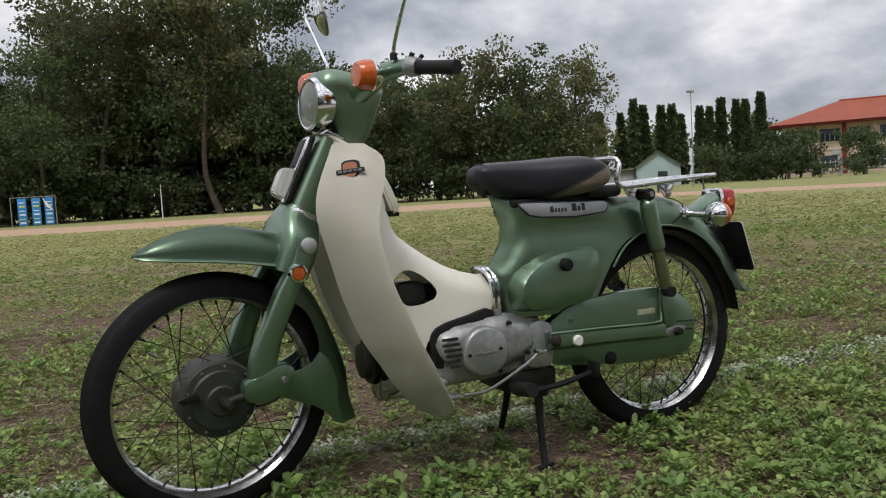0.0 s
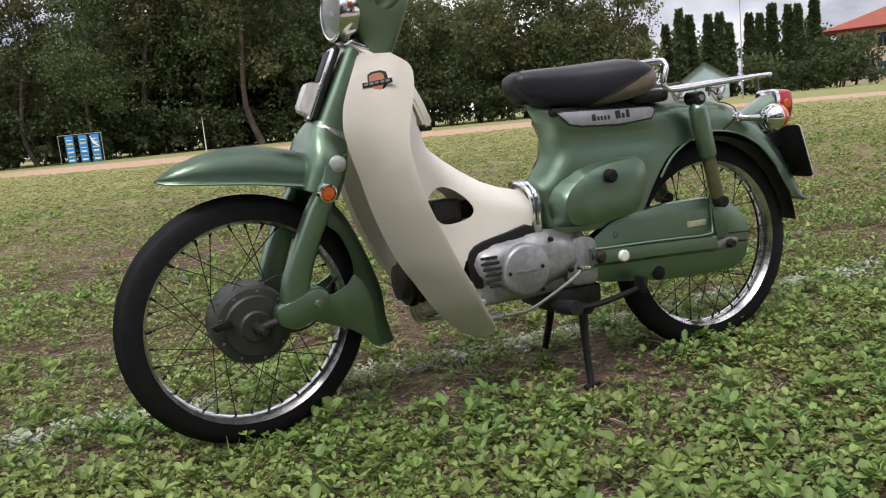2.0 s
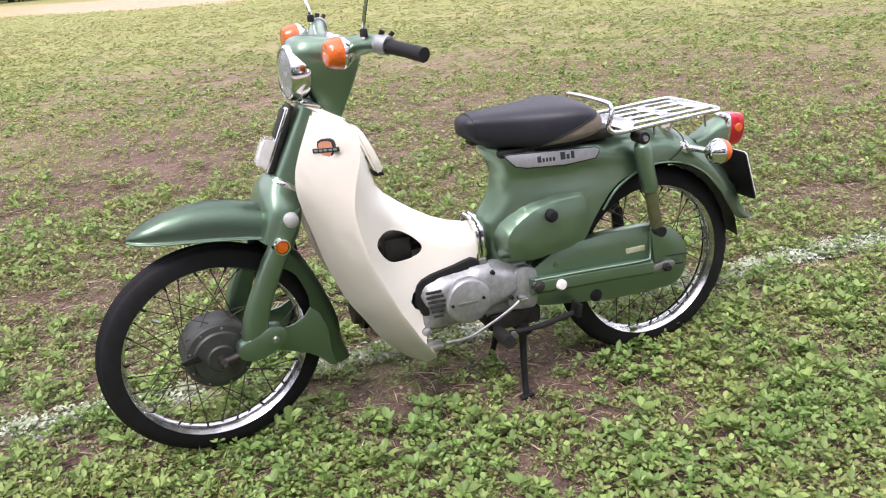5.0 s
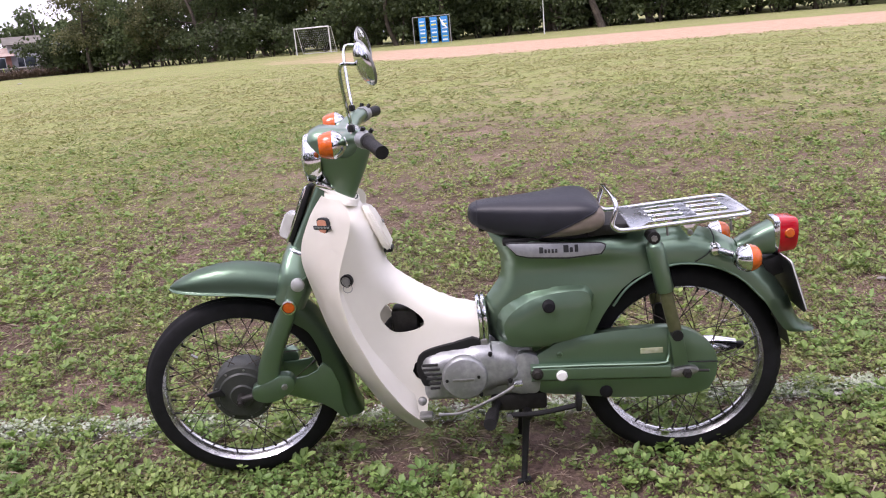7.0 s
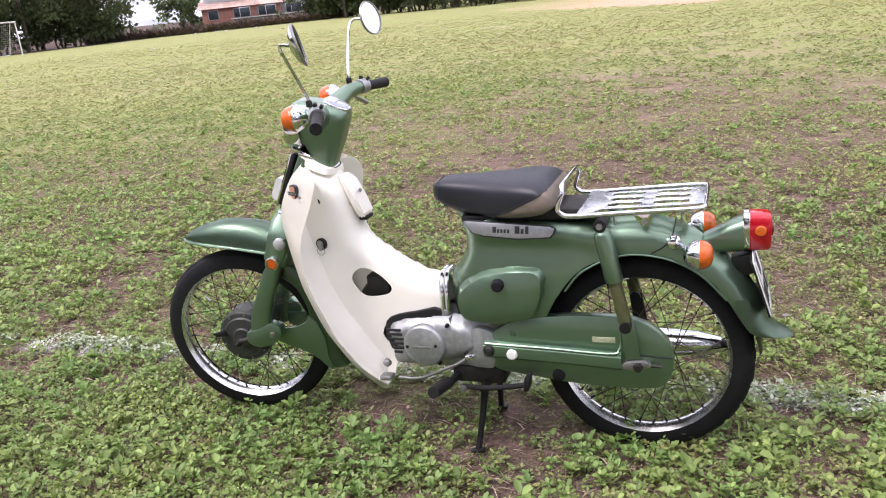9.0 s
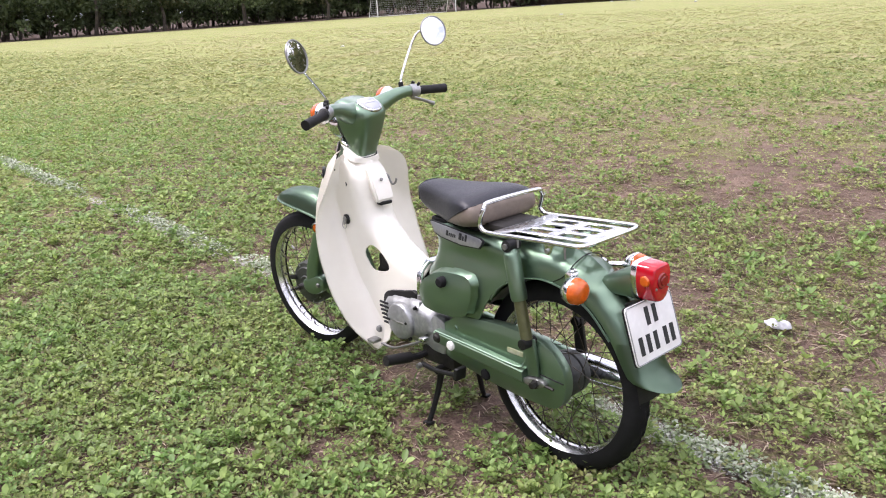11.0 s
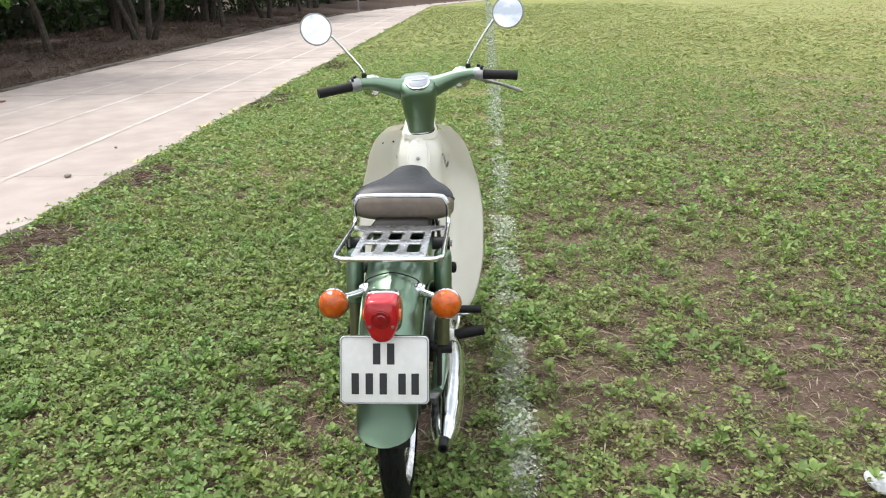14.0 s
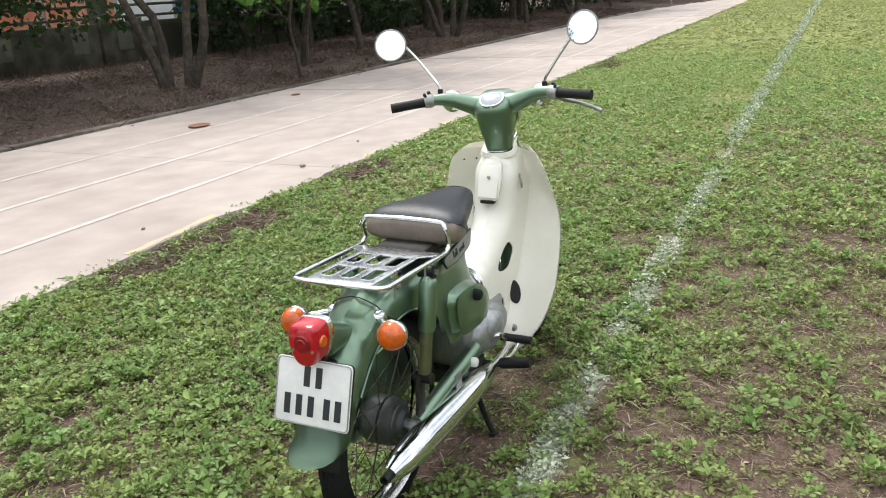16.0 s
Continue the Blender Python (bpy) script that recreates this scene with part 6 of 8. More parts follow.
# seat
seat_rows = [(0.656, 0.014, 0.712, 0.729), (0.662, 0.034, 0.702, 0.743), (0.675, 0.047, 0.692, 0.751), (0.70, 0.056, 0.678, 0.756), (0.74, 0.065, 0.664, 0.758), (0.79, 0.079, 0.657, 0.759), (0.84, 0.098, 0.654, 0.761), (0.89, 0.119, 0.657, 0.764), (0.93, 0.131, 0.661, 0.765), (0.96, 0.135, 0.667, 0.760), (0.98, 0.132, 0.675, 0.749), (0.992, 0.123, 0.684, 0.735), (0.997, 0.108, 0.692, 0.725)]
rings = []
for x, hw, z0, z1 in seat_rows:
    ring = []
    for k in range(32):
        a = 2 * math.pi * k / 32
        c, s = math.copysign(abs(math.cos(a)) ** 0.62, math.cos(a)), math.copysign(abs(math.sin(a)) ** 0.55, math.sin(a))
        ring.append((x, hw * c, (z0 + z1) / 2 + (z1 - z0) / 2 * s * (1 if s < 0 else 1 - 0.06 * abs(c))))
    rings.append(ring)
rings = [list(map(lambda q: q, r)) for r in zip(*[spline(line, 3) for line in zip(*rings)])]
cushion = loft(rings)
cut_at, cut_no = Vector((0.815, 0, 0.652)), Vector((0.088, 0, -0.172)).normalized()
lower = cushion.copy()
bmesh.ops.bisect_plane(cushion, geom=cushion.verts[:] + cushion.edges[:] + cushion.faces[:], plane_co=cut_at, plane_no=cut_no, clear_outer=True)
bmesh.ops.bisect_plane(lower, geom=lower.verts[:] + lower.edges[:] + lower.faces[:], plane_co=cut_at, plane_no=cut_no, clear_inner=True)
seat = part("seat", cushion, VINYL, bike, "black vinyl saddle with taupe rear panel")
part("seat_panel", lower, TAUPE, seat, "taupe vinyl side and rear panel")
for side in (-1, 1):
    pts = []
    for i in range(15):
        x = 0.825 + (0.984 - 0.825) * i / 14
        z = 0.652 + (x - 0.815) * 0.088 / 0.172
        k = next(j for j in range(len(seat_rows) - 1) if seat_rows[j + 1][0] >= x)
        (xa, ha, la, ta), (xb, hb, lb, tb) = seat_rows[k], seat_rows[k + 1]
        t = (x - xa) / (xb - xa)
        hw, lo, hi = ha + (hb - ha) * t, la + (lb - la) * t, ta + (tb - ta) * t
        s = max(-1.0, min(1.0, (z - (lo + hi) / 2) / ((hi - lo) / 2)))
        sn = math.copysign(abs(s) ** (1 / 0.55), s)
        pts.append((x, side * (hw * (1 - sn * sn) ** 0.31 + 0.0005), z))
    part("seat_piping", tube(pts, 0.0022, 6, 2), VINYL, seat)
nose = tube([(0.681, -0.0495, 0.702), (0.681, -0.0435, 0.742), (0.681, 0.0, 0.7535), (0.681, 0.0435, 0.742), (0.681, 0.0495, 0.702)], 0.002, 5, 5)
part("seat_piping", nose, VINYL, seat)
part("seat_base", box(0.74, 0.975, -0.06, 0.06, 0.640, 0.662, 0.008), BLACK, seat)
part("seat_hinge", box(0.682, 0.705, -0.022, 0.022, 0.676, 0.698, 0.004), BLACK, seat)
part("tank_cap_cover", box(0.955, 1.065, -0.074, 0.074, 0.652, 0.684, 0.012), DARK, seat, "dark pad behind the saddle")

# carrier
rack = part("carrier", tube([(1.025, -0.118, 0.735), (1.02, -0.121, 0.722), (1.012, -0.121, 0.695), (1.02, -0.121, 0.682), (1.045, -0.121, 0.676), (1.15, -0.121, 0.682), (1.25, -0.121, 0.688), (1.325, -0.121, 0.692), (1.345, -0.112, 0.693), (1.352, -0.09, 0.693), (1.353, 0.0, 0.693), (1.352, 0.09, 0.693), (1.345, 0.112, 0.693), (1.325, 0.121, 0.692), (1.25, 0.121, 0.688), (1.15, 0.121, 0.682), (1.045, 0.121, 0.676), (1.02, 0.121, 0.682), (1.012, 0.121, 0.695), (1.02, 0.121, 0.722), (1.025, 0.118, 0.735)], 0.0062, 10, 4), CHROME, bike, "chromed luggage carrier with pressed slots")
part("carrier_hoop", tube([(1.024, -0.119, 0.731), (1.023, -0.112, 0.744), (1.022, -0.095, 0.750), (1.022, 0.0, 0.752), (1.022, 0.095, 0.750), (1.023, 0.112, 0.744), (1.024, 0.119, 0.731)], 0.0062, 10, 5), CHROME, rack)
deck_holes = []
for x0, x1 in ((1.125, 1.205), (1.235, 1.315)):
    for yc in (-0.052, 0.0, 0.052):
        deck_holes.append(round_line([(x0, yc - 0.011), (x0 + 0.01, yc - 0.016), (x1 - 0.01, yc - 0.016), (x1, yc - 0.011), (x1, yc + 0.011), (x1 - 0.01, yc + 0.016), (x0 + 0.01, yc + 0.016), (x0, yc + 0.011)], 1))
deck = slab([(1.058, -0.119), (1.09, -0.112), (1.11, -0.084), (1.335, -0.084), (1.352, -0.075), (1.352, 0.075), (1.335, 0.084), (1.11, 0.084), (1.09, 0.112), (1.058, 0.119)], 0.0, 0.004, 0.001, deck_holes)
part("carrier_deck", deck, DECK, rack, "pressed steel deck with six slots", pose(0, 0, 0.677 - 0.053) @ Matrix.Rotation(radians(-2.9), 4, "Y") @ TURN_FLAT)
for h in deck_holes:
    rim_pts = [(x, y, 0.0040) for x, y in h]
    part("slot_lip", tube(rim_pts + rim_pts[:1], 0.0012, 5, 1, False), CHROME, rack, "", pose(0, 0, 0.677 - 0.053) @ Matrix.Rotation(radians(-2.9), 4, "Y"))
for side in (-1, 1):
    part("carrier_bracket", slab(round_line([(1.185, 0.676), (1.235, 0.68), (1.224, 0.65), (1.212, 0.636), (1.198, 0.648)], 2), side * 0.072, side * 0.078, 0.001), CHROME, rack)
    part("bracket_bolt", lathe([(0.0, 0.086), (0.006, 0.085), (0.007, 0.077)], "y", (0, 0, 0), 8), STEEL, rack, "", pose(1.212, 0, 0.648) @ Matrix.Diagonal((1, side, 1, 1)))
    for x in (1.145, 1.30):
        part("carrier_pin", tube([(x, side * 0.118, 0.684), (x + 0.002, side * 0.118, 0.654)], 0.0028, 6, 1), STEEL, rack)

# shock absorbers, swinging arm, chain case
for side in (-1, 1):
    y = side * 0.110
    sh = part("shock_absorber", tube([(1.113, y, 0.642), (1.115, y, 0.632), (1.118, y, 0.617), (1.139, y, 0.516), (1.140, y, 0.511)], [0.013, 0.020, 0.0225, 0.0225, 0.019], 20, 2), PAINT, bike, "green rear shock absorber")
    part("shock_tube", tube([(1.138, y, 0.52), (1.163, y, 0.402)], 0.0165, 18, 1), OLIVE, sh, "olive lower shock tube")
    part("shock_mount", tube([(1.112, side * 0.085, 0.652), (1.112, side * 0.128, 0.652)], 0.016, 12, 1), BLACK, sh)
    part("shock_eye", tube([(1.165, side * 0.085, 0.392), (1.165, side * 0.132, 0.392)], 0.0145, 12, 1), BLACK, sh)
    part("shock_bolt", tube([(1.112, side * 0.126, 0.652), (1.112, side * 0.134, 0.652)], 0.008, 6, 1), STEEL, sh)
    part("shock_fork", slab([(1.148, 0.40), (1.182, 0.402), (1.198, 0.30), (1.16, 0.295)], side * 0.095, side * 0.106, 0.003), PAINT if side < 0 else DARK, sh)
arm = part("swinging_arm", tube([(0.80, 0.09, 0.305), (0.90, 0.092, 0.298), (1.05, 0.095, 0.290), (1.19, 0.095, 0.275)], [0.022, 0.022, 0.020, 0.018], 14, 4), PAINT, bike, "green swinging arm")
case_out = round_line([(0.800, 0.335), (0.835, 0.362), (0.881, 0.384), (0.997, 0.399), (1.10, 0.402), (1.172, 0.398), (1.225, 0.377), (1.266, 0.335), (1.276, 0.283), (1.262, 0.235), (1.224, 0.212), (1.12, 0.209), (1.02, 0.213), (0.90, 0.228), (0.815, 0.242), (0.80, 0.28)], 4)
case = part("chain_case", shell(case_out, lambda x, z: 0.094, 0.012, base=0.087, sides=(-1,), step=0.016), PAINT, bike, "green enclosed chain case")
part("case_back", slab(case_out, -0.0885, -0.055, 0.003), PAINT, case)
rib = loft([[(x, -0.092 - d * 0.026, z + h) for d, h in ((0, -0.026), (0.55, -0.025), (0.95, -0.016), (1.0, 0.0), (0.95, 0.012), (0.55, 0.018), (0, 0.019))] for x, z in ((0.79, 0.306), (0.80, 0.307), (0.95, 0.301), (1.05, 0.297), (1.135, 0.292), (1.150, 0.292))], True)
part("case_rib", rib, PAINT, case)
part("rib_line", tube([(0.795, -0.112, 0.324), (0.95, -0.112, 0.3195), (1.12, -0.112, 0.3125), (1.145, -0.105, 0.322), (1.150, -0.098, 0.345), (1.150, -0.097, 0.385)], 0.0035, 6, 4), PAINT, case)
part("case_split", tube([(1.19, -0.0945, 0.305), (1.275, -0.0945, 0.300)], 0.002, 5, 1), BLACK, case)
part("case_cap", lathe([(0.0, 0.127), (0.011, 0.126), (0.0145, 0.122), (0.0145, 0.112)], "y", (0, 0, 0), 24), WHITE_CAP, case, "white round bolt cap", pose(0.869, 0, 0.299) @ Matrix.Diagonal((1, -1, 1, 1)))
part("arm_pivot", lathe([(0.0, 0.126), (0.009, 0.125), (0.011, 0.12), (0.016, 0.118), (0.018, 0.108)], "y", (0, 0, 0), 16), DARK, case, "", pose(0.806, 0, 0.306) @ Matrix.Diagonal((1, -1, 1, 1)))
part("case_plug", lathe([(0.0, 0.099), (0.014, 0.0985), (0.017, 0.096), (0.0175, 0.09)], "y", (0, 0, 0), 24), RUBBER, case, "black rubber inspection plug", pose(0.985, 0, 0.235) @ Matrix.Diagonal((1, -1, 1, 1)))
part("case_label", box(1.077, 1.135, -0.0958, -0.093, 0.335, 0.350, 0.0005), LABEL, case, "worn paper label")
part("case_lug", lathe([(0.003, 0.0975), (0.006, 0.0975), (0.008, 0.095), (0.008, 0.092)], "y", (0, 0, 0), 14), PAINT, case, "", pose(0.868, 0, 0.348) @ Matrix.Diagonal((1, -1, 1, 1)))
part("chain_adjuster", slab(round_line([(1.14, 0.278), (1.165, 0.292), (1.205, 0.296), (1.225, 0.286), (1.205, 0.272), (1.165, 0.268)], 2), -0.112, -0.092, 0.004), STEEL, case)
part("rear_axle_nut", lathe([(0.0, 0.128), (0.009, 0.128), (0.010, 0.118), (0.013, 0.116), (0.013, 0.10)], "y", (0, 0, 0), 6), DARK, case, "", pose(1.192, 0, 0.281) @ Matrix.Diagonal((1, -1, 1, 1)))
part("adjuster_bolt", tube([(1.215, -0.105, 0.283), (1.25, -0.105, 0.281)], 0.004, 6, 1), DARK, case)
part("right_axle_nut", lathe([(0.0, 0.13), (0.009, 0.13), (0.010, 0.118), (0.014, 0.116), (0.014, 0.06)], "y", (1.196, 0, 0.272), 6), STEEL, arm)
part("arm_cap", lathe([(0.0, 0.128), (0.011, 0.127), (0.014, 0.122), (0.014, 0.11)], "y", (0.869, 0, 0.297), 20), WHITE_CAP, arm)
part("brake_torque_rod", tube([(1.16, 0.085, 0.225), (1.0, 0.09, 0.24), (0.86, 0.09, 0.26)], 0.005, 6, 2), STEEL, arm)

# tail lamp, rear indicators, number plate
tb = loft([[(x, hw * c, zc + hz * s) for c, s in ((math.copysign(abs(math.cos(a)) ** 0.6, math.cos(a)), math.copysign(abs(math.sin(a)) ** 0.6, math.sin(a))) for a in (2 * math.pi * k / 20 for k in range(20)))] for x, hw, zc, hz in ((1.345, 0.030, 0.573, 0.024), (1.375, 0.034, 0.584, 0.029), (1.41, 0.037, 0.594, 0.038), (1.438, 0.038, 0.600, 0.044))])
tail = part("tail_bracket", tb, PAINT, bike, "green tail lamp bracket")
lamp_line = [(-0.033, 0.651), (0.0, 0.654), (0.033, 0.651), (0.040, 0.632), (0.0405, 0.610), (0.034, 0.583), (0.021, 0.562), (0.0, 0.555), (-0.021, 0.562), (-0.034, 0.583), (-0.0405, 0.610), (-0.040, 0.632)]
lamp_line = [(y * 0.92, z) for y, z in round_line(lamp_line, 3)]
part("lamp_rim", loft([[(x, y * s, 0.61 + (z - 0.61) * s) for y, z in lamp_line] for x, s in ((1.434, 0.98), (1.436, 1.04), (1.448, 1.04), (1.450, 1.0))]), CHROME, tail, "chrome tail lamp rim")
red_lens = loft([[(x, y * s, 0.61 + (z - 0.61) * s) for y, z in lamp_line] for x, s in ((1.446, 1.0), (1.472, 0.985), (1.490, 0.95), (1.496, 0.90), (1.498, 0.84))])
lamp = part("tail_lamp", red_lens, RED, tail, "red tail lamp lens")
part("lamp_circle", lathe([(0.0, 0.008), (0.010, 0.008), (0.012, 0.006), (0.018, 0.006), (0.020, 0.003), (0.020, -0.004)], "x", (1.496, 0, 0.612), 28), RED_DEEP, tail, "deep red round lens boss")
for side in (-1, 1):
    part("side_marker", lathe([(0.0, 0.041), (0.011, 0.0405), (0.0135, 0.037), (0.0135, 0.033)], "y", (0, 0, 0), 20), AMBER, tail, "amber side marker in the tail lamp", pose(1.474, 0, 0.614) @ Matrix.Diagonal((1, side, 1, 1)))
    part("lamp_screw", lathe([(0.0, 0.004), (0.003, 0.003), (0.004, -0.001)], "x", (1.497, side * 0.024, 0.596), 8), STEEL, tail)
    stalk = tube([(1.278, side * 0.06, 0.592), (1.30, side * 0.088, 0.589), (1.318, side * 0.118, 0.586)], [0.010, 0.0085, 0.009], 10, 3)
    ind = part("rear_indicator", stalk, CHROME, bike, "amber rear indicator on a chrome stalk")
    part("indicator_boss", lathe([(0.0, 0.078), (0.012, 0.076), (0.018, 0.066), (0.019, 0.055)], "y", (0, 0, 0), 20), CHROME, ind, "", pose(1.277, 0, 0.592) @ Matrix.Diagonal((1, side, 1, 1)))
    part("indicator_cup", lathe([(0.0, -0.034), (0.014, -0.032), (0.028, -0.02), (0.0345, -0.004), (0.0355, 0.0), (0.034, 0.004)], "x", (1.337, side * 0.127, 0.584), 28), CHROME, ind)
    part("indicator_lens", lathe([(0.034, 0.0), (0.034, 0.008), (0.031, 0.02), (0.024, 0.029), (0.014, 0.033), (0.0, 0.0345)], "x", (1.337, side * 0.127, 0.584), 28), AMBER, ind, "amber indicator lens")
PLATE = Matrix.Translation((1.477, 0, 0.4875)) @ Matrix.Rotation(math.atan2(-0.043, 0.139), 4, "Y")
plate_line = [(cx + 0.010 * math.cos(a), cz + 0.010 * math.sin(a)) for cx, cz, a0 in ((0.085, 0.0625, 0), (-0.085, 0.0625, 90), (-0.085, -0.0625, 180), (0.085, -0.0625, 270)) for a in (radians(a0 + 18 * k) for k in range(6))]
UPRIGHT = Matrix(((0, 1, 0, 0), (1, 0, 0, 0), (0, 0, 1, 0), (0, 0, 0, 1)))
plate = part("number_plate", slab(plate_line, 0.0, 0.003, 0.001), PLATE_WHITE, bike, "white number plate with dark bars", PLATE @ UPRIGHT)
border = [(x, z) for x, z in plate_line]
part("plate_border", tube([(0.0035, y * 0.972, z * 0.965) for y, z in border] + [(0.0035, border[0][0] * 0.972, border[0][1] * 0.965)], 0.0016, 5, 1, False), BADGE, plate, "", PLATE)
for y0, z0, h in ((-0.024, 0.012, 0.045), (0.006, 0.012, 0.045), (-0.070, -0.052, 0.045), (-0.040, -0.052, 0.045), (-0.010, -0.052, 0.045), (0.030, -0.052, 0.045), (0.058, -0.052, 0.045)):
    part("plate_bar", box(0.0032, 0.0042, y0, y0 + 0.016, z0, z0 + h, 0.0004, None, 1), INK, plate, "", PLATE)
part("plate_back", slab([(x * 1.012, z * 1.016) for x, z in plate_line], -0.005, -0.0006, 0.001), BLACK, plate, "", PLATE @ UPRIGHT)
part("plate_bracket", box(-0.05, -0.004, -0.025, 0.025, 0.02, 0.07, 0.004), BLACK, plate, "", PLATE)

# ---- trees ----
def limb_line(a, b, rs, bend=0.12, n=4):
    a, b = Vector(a), Vector(b)
    d = (b - a).length
    return [a.lerp(b, k / n) + (Vector(rs.normal(0, bend * d * 0.35, 3)) if 0 < k < n else Vector()) for k in range(n + 1)]


def make_tree(name, seed, height, trunk_r, crown_low, crown_r, clusters, leaves, leaf, leaf_mat, label, stems=1, cluster_r=1.0, slim=0.42, lean=0.05, sides=(9, 6, 3)):
    """A tapered trunk with limbs, and a crown of leaf clusters about the limbs' ends."""
    rs = np.random.RandomState(seed)
    root = tagged(new(name), label, "tree")
    tb, tips = bmesh.new(), []
    for s in range(stems):
        a = 2 * math.pi * s / stems + rs.rand()
        foot = (0.16 * math.cos(a) * (stems > 1), 0.16 * math.sin(a) * (stems > 1), -0.15)
        top = (rs.normal(0, lean * height) + (0.22 * height * math.cos(a) if stems > 1 else 0), rs.normal(0, lean * height) + (0.22 * height * math.sin(a) if stems > 1 else 0), height * 0.86)
        line = limb_line(foot, top, rs, 0.06, 5)
        tube(line, [trunk_r * f for f in (1.25, 0.9, 0.75, 0.6, 0.42, 0.18)], sides[0], sides[2], True, tb)
        for k in range(max(4, 11 // stems)):
            t = rs.uniform(max(0.25, crown_low / height * 0.9), 0.97)
            i = min(int(t * 5), 4)
            start = line[i].lerp(line[i + 1], t * 5 - i)
            az, reach = rs.rand() * 2 * math.pi, crown_r * rs.uniform(0.55, 1.0) * (1.15 - 0.6 * abs(t - 0.55))
            end = start + Vector((math.cos(az) * reach, math.sin(az) * reach, rs.uniform(0.05, 0.5) * reach))
            tube(limb_line(start, end, rs, 0.16, 3), [trunk_r * f for f in (0.38, 0.26, 0.16, 0.05)], sides[1], sides[2], True, tb)
            tips += [end, start.lerp(end, 0.6)]
        tips.append(Vector(top))
    part("trunk", tb, BARK, root)
    cen = []
    while len(cen) < clusters:
        t = tips[rs.randint(len(tips))]
        c = np.array(t) + rs.normal(0, cluster_r * 0.75, 3)
        if c[2] > crown_low and c[2] < height * 1.04:
            cen.append(c)
    cen = np.array(cen)
    who = np.repeat(np.arange(clusters), leaves)
    k = len(who)
    d = rs.normal(0, 1, (k, 3))
    d /= np.linalg.norm(d, axis=1)[:, None]
    rad = cluster_r * rs.uniform(0.5, 1.25, clusters)[who] * rs.rand(k) ** 0.45
    base = cen[who] + d * rad[:, None] * np.array([1, 1, 0.7])
    way = d * 0.6 + rs.normal(0, 0.6, (k, 3)) + np.array([0, 0, -0.25])
    way /= np.linalg.norm(way, axis=1)[:, None]
    side = np.cross(way, rs.normal(0, 1, (k, 3)))
    side /= np.linalg.norm(side, axis=1)[:, None] + 1e-9
    ln = leaf * rs.uniform(0.6, 1.35, k)
    crown = new("crown", leaf_mesh("crown", base, way, side, ln, ln * slim, 0.3, leaf_mat))
    crown.parent = root
    return root


def plant(proto, spots, group, seed=0):
    """Copies of a tree at (x, y, scale) spots; the first spot takes the tree itself."""
    rs = random.Random(seed)
    for i, (x, y, s) in enumerate(spots):
        m = pose(x, y, 0, 0, 0, rs.uniform(0, 360))
        if i == 0:
            proto.scale = (s, s, s * rs.uniform(0.92, 1.08))
            proto.matrix_basis = m @ Matrix.Diagonal((*proto.scale, 1))
            proto["group"] = group
        else:
            proto.scale = (s, s, s * rs.uniform(0.92, 1.08))
            copy_thing(proto, m)
    x, y, s = spots[0]
    proto.scale = (s, s, s)


W = "woodland edge trees"
tall_a = make_tree("tall_tree", 1, 17, 0.24, 2.2, 3.8, 95, 100, 0.25, WOOD_LEAF, "tall dark green woodland tree", cluster_r=1.5)
tall_b = make_tree("tall_tree", 2, 18.5, 0.22, 3.0, 3.5, 90, 100, 0.25, WOOD_LEAF_2, "tall olive green woodland tree", cluster_r=1.4)
tall_c = make_tree("tall_tree", 3, 15, 0.26, 1.6, 4.4, 100, 96, 0.25, WOOD_LEAF, "broad dark woodland tree", stems=2, cluster_r=1.4)
mid_a = make_tree("woodland_tree", 4, 11.5, 0.2, 1.0, 3.5, 80, 84, 0.25, WOOD_LEAF, "medium dark green woodland tree", cluster_r=1.4)
mid_b = make_tree("woodland_tree", 5, 10, 0.18, 0.8, 3.1, 74, 84, 0.24, WOOD_LEAF_2, "medium olive green woodland tree", cluster_r=1.15)
shrub = make_tree("shrub", 6, 3.4, 0.07, 0.1, 1.9, 31, 30, 0.31, SHRUB_LEAF, "dense dark green shrub", stems=3, cluster_r=0.7, sides=(5, 3, 2))
plant(tall_a, [(-11, 66, 0.8), (-3.2, 63, 0.86), (4.6, 67, 1.18), (12.4, 64, 1.1), (1.2, 75, 1.25), (-20, 70, 0.86), (16, 73, 0.95), (-65, 13, 0.62), (-66, 27, 0.66)], W, 1)
plant(tall_b, [(-7.6, 64, 0.8), (0.6, 66, 1.12), (8.6, 63, 1.1), (-15, 73, 0.8), (10, 74, 1.15), (-27, 72, 0.72), (-63, 19, 0.6)], W, 2)
plant(tall_c, [(-4.8, 71, 0.8), (6.6, 71, 1.1), (14.8, 69, 1.0), (-24, 67, 0.72), (-10.6, 75, 0.75), (-82, 6, 0.8), (-83, -6, 0.85), (-83, 0, 0.8), (-67, 38, 0.7)], W, 3)
plant(mid_a, [(19, 63, 1.0), (25.5, 59, 0.95), (31.2, 55, 1.0), (22, 69, 1.1), (28, 65, 1.05), (35, 60, 0.85), (-31, 68, 0.9), (-60, 48, 0.9), (-57, 51, 0.85), (-66, 16, 0.8), (-60, 30, 0.75), (-80, 12, 0.9), (-81, -3, 0.95), (-80, 3, 0.8), (-79, 9, 0.8), (-79, -9, 0.9), (-72, -11, 0.9), (-95, 20, 1.0)], W, 4)
